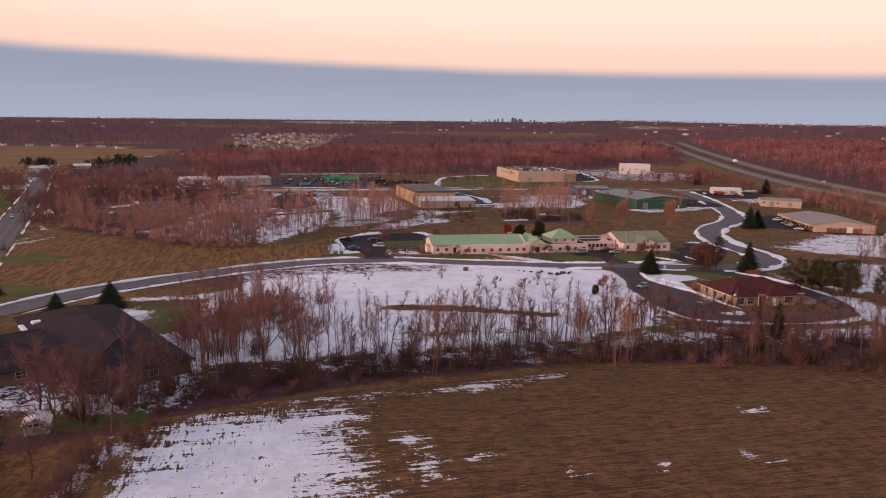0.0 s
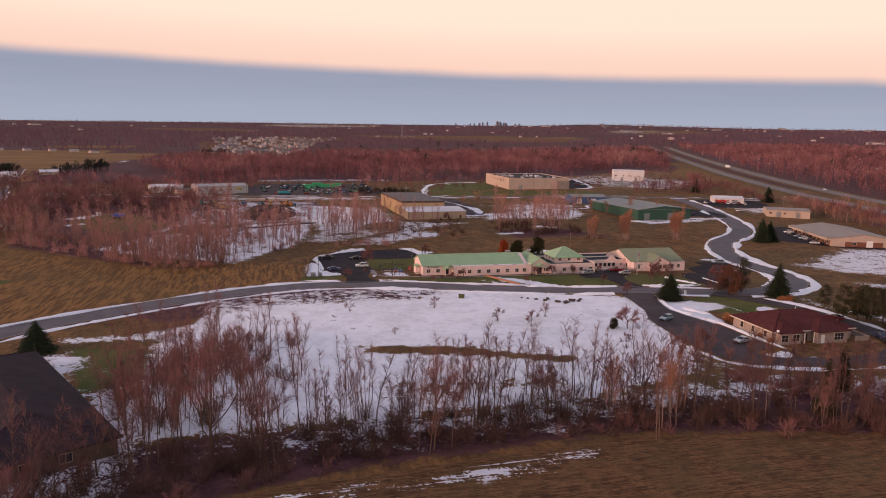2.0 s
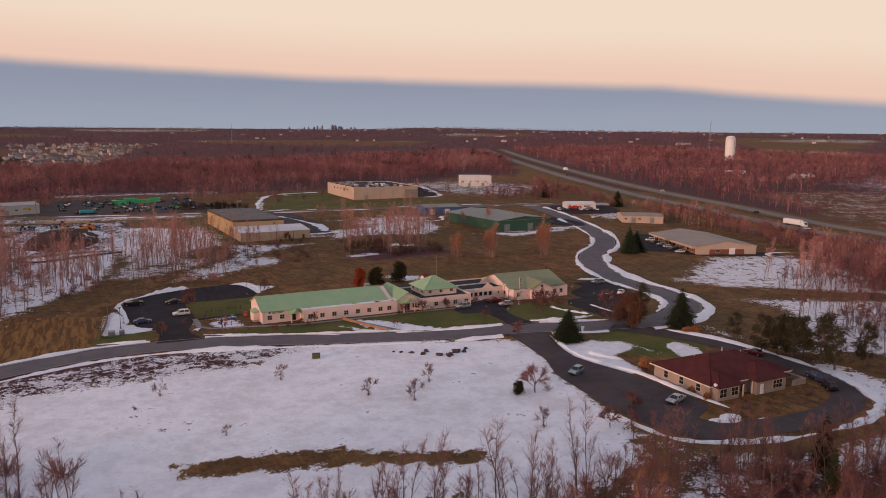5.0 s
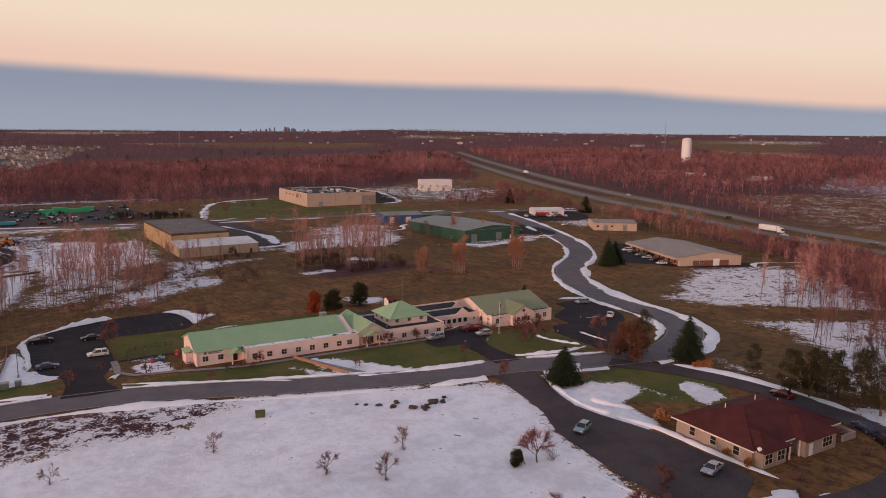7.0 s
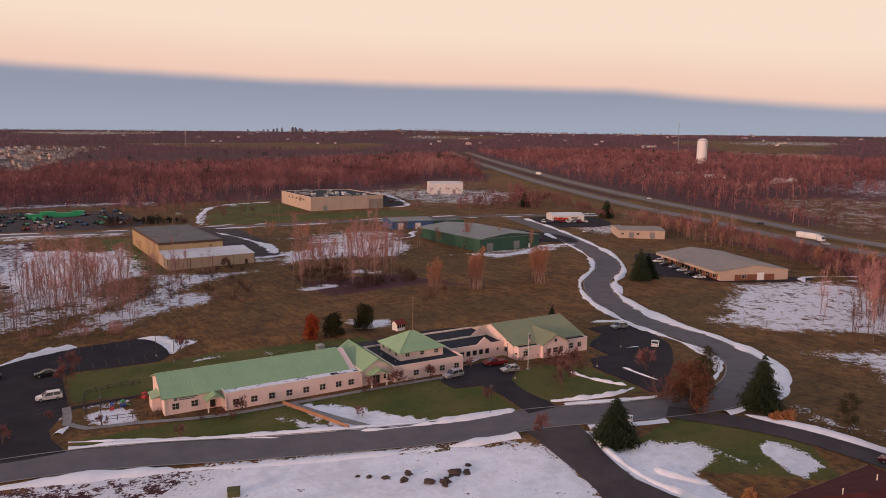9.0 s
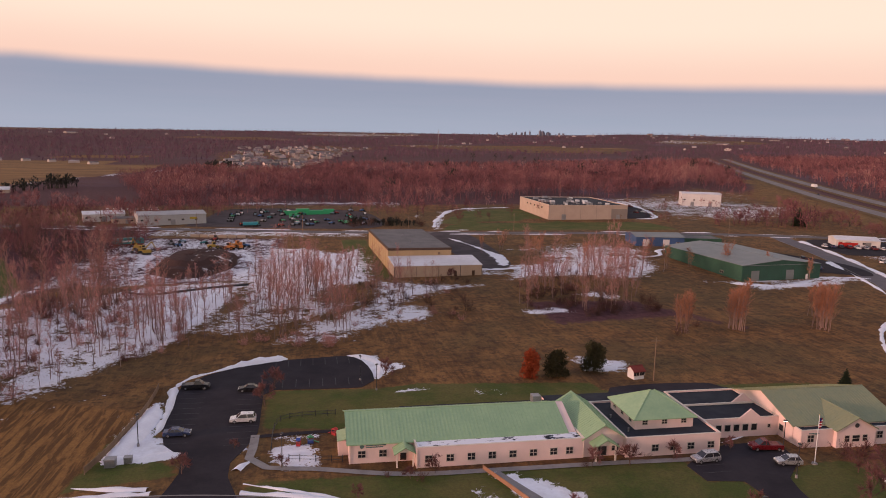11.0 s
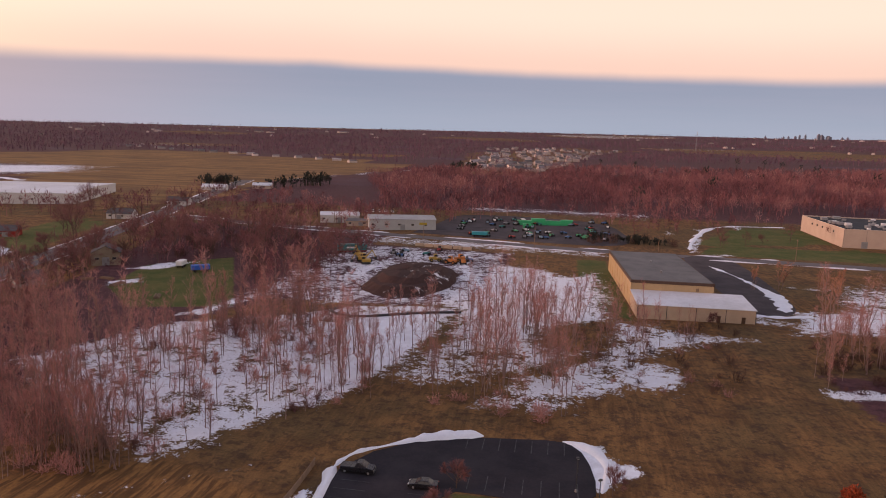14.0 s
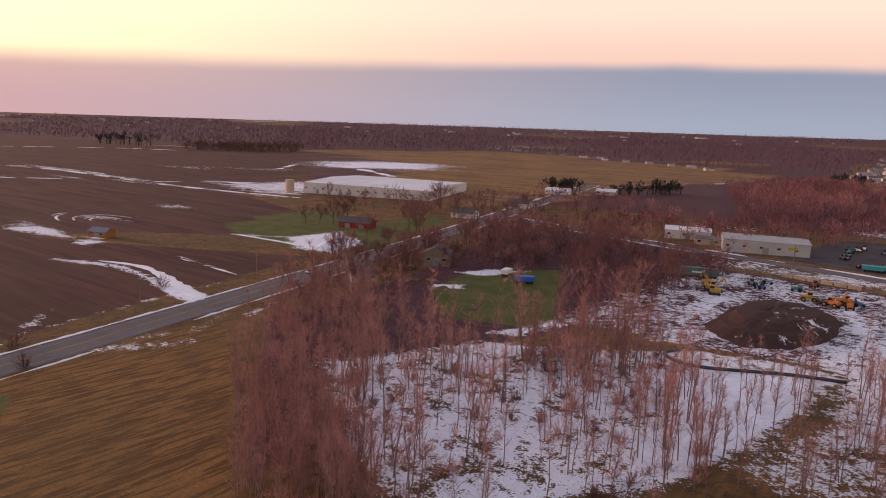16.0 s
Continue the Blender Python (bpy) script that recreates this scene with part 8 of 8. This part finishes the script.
for x, y in ((-117, 283), (-119, 296), (-104, 292), (-150, 350)):
    plant("redbush", x, y, 1.1)

# meadow behind the cream building
MEADOW_WOOD = [(114, 364), (118, 357), (130, 356), (146, 350), (158, 372), (176, 400), (190, 430), (170, 436), (150, 420), (128, 414), (122, 392)]
scatter("clump", MEADOW_WOOD, 48, 0.9, "trees on the meadow")
scatter("slim", MEADOW_WOOD, 52, 1.0, "trees on the meadow")
scatter("thicket", [(114, 364), (128, 352), (160, 350), (165, 372), (130, 392)], 34, 0.9, "brush on the meadow")
scatter("redbush", MEADOW_WOOD, 30, 0.8, "brush on the meadow")
for x, y, s in ((153, 333, 0.95), (170, 334, 1.15), (172, 337, 0.9), (196, 331, 1.05), (198, 334, 0.9), (205, 345, 0.8)):
    for dx, dy in ((0, 0), (1.3, 0.6), (-1.1, 0.9), (0.4, -1.3)):
        plant("willow", x + dx, y + dy, s * (1 - 0.1 * abs(dx)), "willows on the meadow")
for x, y in ((90, 353), (80, 378), (74, 365), (92, 391), (86, 372), (150, 330), (160, 338), (97, 362)):
    plant("thicket", x, y, 0.85)
plant("garden", 101, 409, 1.2)
along("willow", [(125, 470), (150, 440), (200, 420), (240, 395)], 14, 8, 0.8, "willows by the works")
along("thicket", [(70, 555), (96, 560), (120, 556)], 12, 4, 1.1, "brush by the works")
along("broad", [(120, 558), (160, 575), (190, 590)], 6, 6, 0.7, "trees by the works")

# by the cream building
plant("rust", 98, 301, 1.0)
plant("roundgreen", 104, 301, 1.05)
plant("roundgreen", 114, 303, 1.05)
for x, y, s in ((64.5, 255.5, 0.6), (68.5, 256.5, 0.8), (94, 255.5, 0.85), (100.5, 255.3, 1.05), (108.5, 256, 0.85), (120, 258, 0.6), (56, 250, 0.55), (130, 238.4, 1.5), (136, 247.5, 1.5), (153.2, 237, 1.3), (112, 238.8, 0.8), (86, 242.8, 0.6), (141, 247.5, 1.2), (42, 300.5, 1.25), (65.5, 303.5, 1.1), (36.9, 270.4, 0.5), (40.6, 291, 1.15), (45, 262, 0.6), (30, 262, 0.9)):
    plant("garden", x, y, s, "ornamental trees")
for x, y, s in ((61, 256.5, 0.35), (66, 254.5, 0.45), (93, 255.5, 0.4), (104, 256.4, 0.35), (133, 257, 0.5), (137.5, 252.5, 0.7), (142, 246, 0.6)):
    plant("thicket", x, y, s, "foundation shrubs")
plant("squat", 119.5, 211.5, 1.0)
plant("spruce", 156, 210, 1.15)
plant("oak", 143, 216, 1.0)
plant("pine", 148.5, 217.5, 0.95)
plant("broad", 152, 221, 0.6)
for x, y, s in ((152.6, 204.6, 1.0), (154.6, 203.4, 1.15), (121.6, 186.6, 1.2), (119.4, 171, 0.8), (119.2, 167, 0.7)):
    plant("tanbush", x, y, s, "low tan shrubs")
plant("redbush", 143, 222, 1.6)
plant("garden", 152, 226, 1.4)
plant("spruce", 236, 320, 1.3)
plant("spruce", 242, 322, 1.1)
plant("spruce", 165, 285, 0.5)
for x, y, s in ((159.8, 195.5, 0.75), (155.5, 184, 0.95), (157.5, 181, 1.0), (161, 181.5, 0.95), (158, 177.5, 1.0), (163, 178.5, 1.05), (161.5, 173, 1.1), (166, 175, 1.0), (160, 168.5, 1.0), (170, 168, 1.0), (165, 189, 0.7)):
    plant("pine", x, y, s * 0.95, "pines by the brick office")
for x, y, s in ((122, 160, 0.7), (118, 158, 0.5), (128, 160, 0.6), (140, 160, 0.6)):
    plant("redbush", x, y, s)
# lone saplings in the snowfield
for x, y, s in ((25, 214, 0.75), (48, 213, 0.9), (61, 197, 1.0), (68, 191, 1.1), (75, 199, 1.0), (33, 190, 0.5), (83, 170, 1.0)):
    plant("sapling", x, y, s * 1.15, "saplings in the snowfield")
    plant("thicket", x, y - 0.3, s * 0.22, "tufts round the saplings")
plant("garden", 91.2, 184.4, 1.5)
plant("roundgreen", 87.8, 185, 0.42)
plant("thicket", 93.8, 184, 0.4)
plant("garden", 101, 168, 1.0)
plant("garden", 93.3, 164.6, 1.1)
plant("garden", 96.5, 163, 0.8)
plant("garden", 110.2, 219.6, 0.95)
# evergreens by the county road
plant("squat", -56, 187, 0.72)
plant("squat", -44, 190, 0.95)
plant("spruce", -78, 208, 0.8)

# trees between the works and the highway
STRIP = [(256, 242), (286, 266), (312, 284), (326, 330), (334, 395), (346, 440), (352, 400), (342, 330), (332, 200), (270, 170), (240, 200)]
scatter("clump", STRIP, 60, 0.72, "trees along the highway")
scatter("broad", STRIP, 130, 0.72, "trees along the highway")
scatter("willow", STRIP, 40, 0.7, "trees along the highway")
scatter("slim", [(222, 236), (250, 262), (276, 258), (240, 205)], 22, 0.9, "trees along the highway")
scatter("broad", [(172, 176), (196, 190), (226, 204), (252, 240), (270, 250), (280, 200), (220, 150), (184, 150)], 46, 0.8, "trees by the brick office")
scatter("hedge", [(172, 176), (190, 200), (204, 216), (232, 240), (262, 250), (250, 215), (210, 180)], 40, 0.85, "trees by the brick office")
scatter("broad", [(334, 395), (346, 440), (368, 500), (398, 570), (386, 590), (340, 480)], 40, 0.7, "trees along the highway")
for x, y in ((352, 462), (358, 470), (345, 540)):
    plant("spruce", x, y, 1.2)


# woods too far off to count: one mesh each
def forest(name, poly, n, h, blades, width, material, label, keep=None, seed=1):
    r = random.Random(seed)
    xs, ys = [p[0] for p in poly], [p[1] for p in poly]
    px = np.array([r.uniform(min(xs), max(xs)) for _ in range(n * 3)])
    py = np.array([r.uniform(min(ys), max(ys)) for _ in range(n * 3)])
    ok = sd_poly(px, py, poly) > 0
    if keep is not None:
        ok &= keep(px, py)
    px, py = px[ok][:n], py[ok][:n]
    pz = land(px, py)
    g = np.random.default_rng(seed)
    m = len(px)
    bump = np.array([noise.noise((x * 0.012, y * 0.012, 2.0)) for x, y in zip(px, py)])
    t = h * g.uniform(0.55, 1.12, m) * (1 + 0.35 * bump)
    N = m * blades
    T, X, Y, ZZ = (np.repeat(v, blades) for v in (t, px, py, pz))
    first = np.tile(np.arange(blades) == 0, m)
    # a trunk, then short blades all through a rounded crown
    u = g.normal(size=(N, 3))
    u /= np.linalg.norm(u, axis=1)[:, None]
    rad = g.random(N) ** 0.45
    wide = np.repeat(g.uniform(0.2, 0.34, m), blades)
    off = u * np.stack([wide * T, wide * T, 0.36 * T], 1) * rad[:, None]
    B = np.stack([X, Y, ZZ - 0.3 + np.where(first, 0, 0.6 * T)], 1) + np.where(first[:, None], 0, off)
    D = u * 0.8 + g.normal(size=(N, 3)) * 0.35 + np.array([0, 0, 0.75])
    D[first] = (0, 0, 1)
    D /= np.linalg.norm(D, axis=1)[:, None]
    ln = T * np.where(first, 0.85, g.uniform(0.12, 0.26, N))
    w = width * np.where(first, 0.8, g.uniform(0.6, 1.3, N))
    s2 = g.uniform(0, 6.283, N)
    S = np.stack([np.cos(s2), np.sin(s2), np.zeros(N)], 1) * w[:, None] * 0.5
    V = np.stack([B - S, B + S, B + D * ln[:, None]], 1).reshape(-1, 3)
    me = bpy.data.meshes.new(name)
    me.vertices.add(len(V))
    me.vertices.foreach_set("co", V.ravel())
    me.loops.add(len(V))
    me.loops.foreach_set("vertex_index", np.arange(len(V), dtype=np.int32))
    me.polygons.add(N)
    me.polygons.foreach_set("loop_start", np.arange(0, len(V), 3, dtype=np.int32))
    me.update(calc_edges=True)
    tone = np.clip(g.normal(0.5, 0.24, m) + 0.4 * bump, 0, 1)
    me.attributes.new("tone", "FLOAT", "POINT").data.foreach_set("value", np.repeat(tone, blades * 3).astype(np.float32))
    me.materials.append(material)
    return tagged(new(name, me), label, "woods", kind="stuff")


def clear_of(px, py):
    """Keeps the woods off the highway, the fields and the works."""
    ok = np.ones(px.shape, bool)
    for pts in (NEAR_LANE, FAR_LANE):
        ok &= sd_line(px, py, pts, 17) < 0
    for poly in DRY[:1] + DRY[2:5] + TILLED + [SCRUB, ESTATE, BACK_YARD]:
        ok &= sd_poly(px, py, poly) < -4
    return ok


def far_clear(px, py):
    return clear_of(px, py) & (far_fields(px, py) < 0.5)


forest("woods", [(-60, 645), (-20, 668), (60, 690), (200, 712), (270, 740), (330, 700), (400, 660), (470, 700), (640, 1030), (500, 1050), (200, 1000), (-110, 1000), (-140, 900), (-90, 760)], 4600, 13.5, 32, 0.42, FOREST, "bare reddish-brown winter woods", clear_of, 2)
forest("woods", [(-140, 1000), (200, 1000), (500, 1050), (640, 1030), (900, 1500), (300, 1250), (-60, 1200)], 2800, 13, 18, 0.8, FOREST, "bare reddish-brown winter woods", clear_of, 3)
forest("woods", [(425, 260), (900, 200), (1500, 900), (1500, 1700), (1050, 1700), (800, 1215), (600, 800), (510, 600), (450, 440)], 9000, 13.5, 19, 0.85, FOREST, "bare reddish-brown winter woods beyond the highway", clear_of, 4)
forest("woods", [(-900, 1080), (-200, 1300), (200, 1560), (900, 1800), (1600, 1800), (2300, 3000), (900, 3000), (-800, 2900), (-2200, 2100)], 6500, 13, 11, 1.9, FOREST_HAZED, "distant bare woods", far_clear, 5)
forest("woods", [(1500, 900), (2300, 800), (3300, 2200), (2400, 3000), (1500, 1800)], 2800, 13, 11, 1.9, FOREST_HAZED, "distant bare woods", far_clear, 6)
forest("woods", [(-3400, 1000), (-1700, 900), (-900, 1150), (-2000, 2200), (-3200, 3000)], 3600, 9, 14, 2.2, FOREST_HAZED, "distant bare woods", far_clear, 7)
forest("woods", [(-3400, 3000), (-2000, 2200), (2300, 3000), (3300, 2200), (3600, 2900), (2300, 4000), (0, 4500), (-2600, 3900)], 5000, 12, 9, 3.0, FOREST_HAZED, "woods near the horizon", far_clear, 8)
forest("woods", [(-1000, 900), (-935, 890), (-850, 1000), (-900, 1080), (-1010, 1020)], 420, 15, 20, 1.0, TWIG_DARK, "square dark wood in the fields", None, 9)
forest("evergreens", [(-250, 755), (-225, 770), (-228, 795), (-246, 790)], 30, 13, 40, 1.4, EVERGREEN_FAR, "dark evergreens by the farm", None, 10)
forest("evergreens", [(-205, 775), (-185, 790), (-170, 815), (-190, 810)], 16, 10, 40, 1.4, EVERGREEN_FAR, "dark evergreens by the farm", None, 11)
forest("evergreens", [(-176, 815), (-160, 822), (-158, 845), (-176, 838)], 22, 12, 40, 1.4, EVERGREEN_FAR, "dark evergreens by the farm", None, 12)
forest("evergreens", [(-1240, 870), (-1100, 900), (-1090, 920), (-1240, 890)], 24, 22, 30, 2.4, EVERGREEN_FAR, "dark evergreens on the field edge", None, 13)
forest("evergreens", [(70, 560), (108, 555), (108, 562), (72, 568)], 40, 5, 40, 0.9, EVERGREEN_FAR, "low evergreen screen behind the warehouse", None, 14)
forest("evergreens", [(100, 700), (1400, 900), (1400, 1500), (100, 1500)], 60, 16, 40, 1.6, EVERGREEN_FAR, "scattered evergreens in the woods", clear_of, 15)
forest("evergreens", [(-92, 1130), (-50, 1120), (-46, 1150), (-90, 1160)], 30, 11, 34, 1.6, EVERGREEN_FAR, "dark evergreens before the distant estate", None, 27)
forest("woods", [(-300, 560), (-235, 545), (-180, 600), (-170, 700), (-215, 740), (-240, 640)], 90, 13, 30, 0.5, FOREST, "bare trees between the farm and the works", None, 16)
forest("woods", [(-165, 585), (-30, 590), (40, 655), (-20, 668), (-130, 600)], 160, 12, 30, 0.45, FOREST, "bare trees behind the machine dealer", None, 17)
forest("woods", [(290, 540), (345, 520), (400, 600), (420, 660), (330, 640)], 260, 12, 26, 0.45, FOREST, "bare trees between the works and the highway", clear_of, 18)
forest("woods", [(80, 575), (190, 650), (200, 700), (60, 690), (40, 655), (90, 610)], 130, 9, 26, 0.45, FOREST, "bare trees behind the works", None, 19)
forest("woods", ESTATE, 620, 8.5, 18, 0.9, FOREST_HAZED, "bare trees among the distant houses", None, 20)
forest("woods", [(262, 246), (290, 266), (314, 285), (330, 330), (338, 400), (352, 450), (356, 400), (346, 330), (336, 190), (280, 180), (245, 215)], 760, 9.5, 42, 0.26, FOREST, "dense bare trees along the highway", clear_of, 21)
forest("woods", [(-160, 560), (-30, 556), (-40, 640), (-120, 700), (-190, 760), (-200, 660)], 200, 9, 40, 0.4, FOREST, "low bare trees by the farm road", None, 22)
forest("woods", WOOD_D, 230, 10, 40, 0.3, FOREST, "bare trees and brush by the works", None, 23)
forest("woods", [(-104, 362), (-126, 372), (-142, 430), (-150, 470), (-112, 446), (-100, 430), (-98, 390)], 40, 7, 40, 0.28, FOREST, "bare trees beside the county road", None, 24)
forest("brush", SCRUB, 1900, 3.6, 16, 0.3, FOREST, "low bare scrub beyond the highway", None, 25)
forest("woods", BACK_YARD, 70, 8, 26, 0.4, FOREST, "scattered bare trees behind the large works", None, 26)
join_lumps()
for lst in PROTOS.values():
    for p in lst:
        if p.name not in used:
            for o in [*p.children_recursive, p]:
                bpy.data.objects.remove(o)
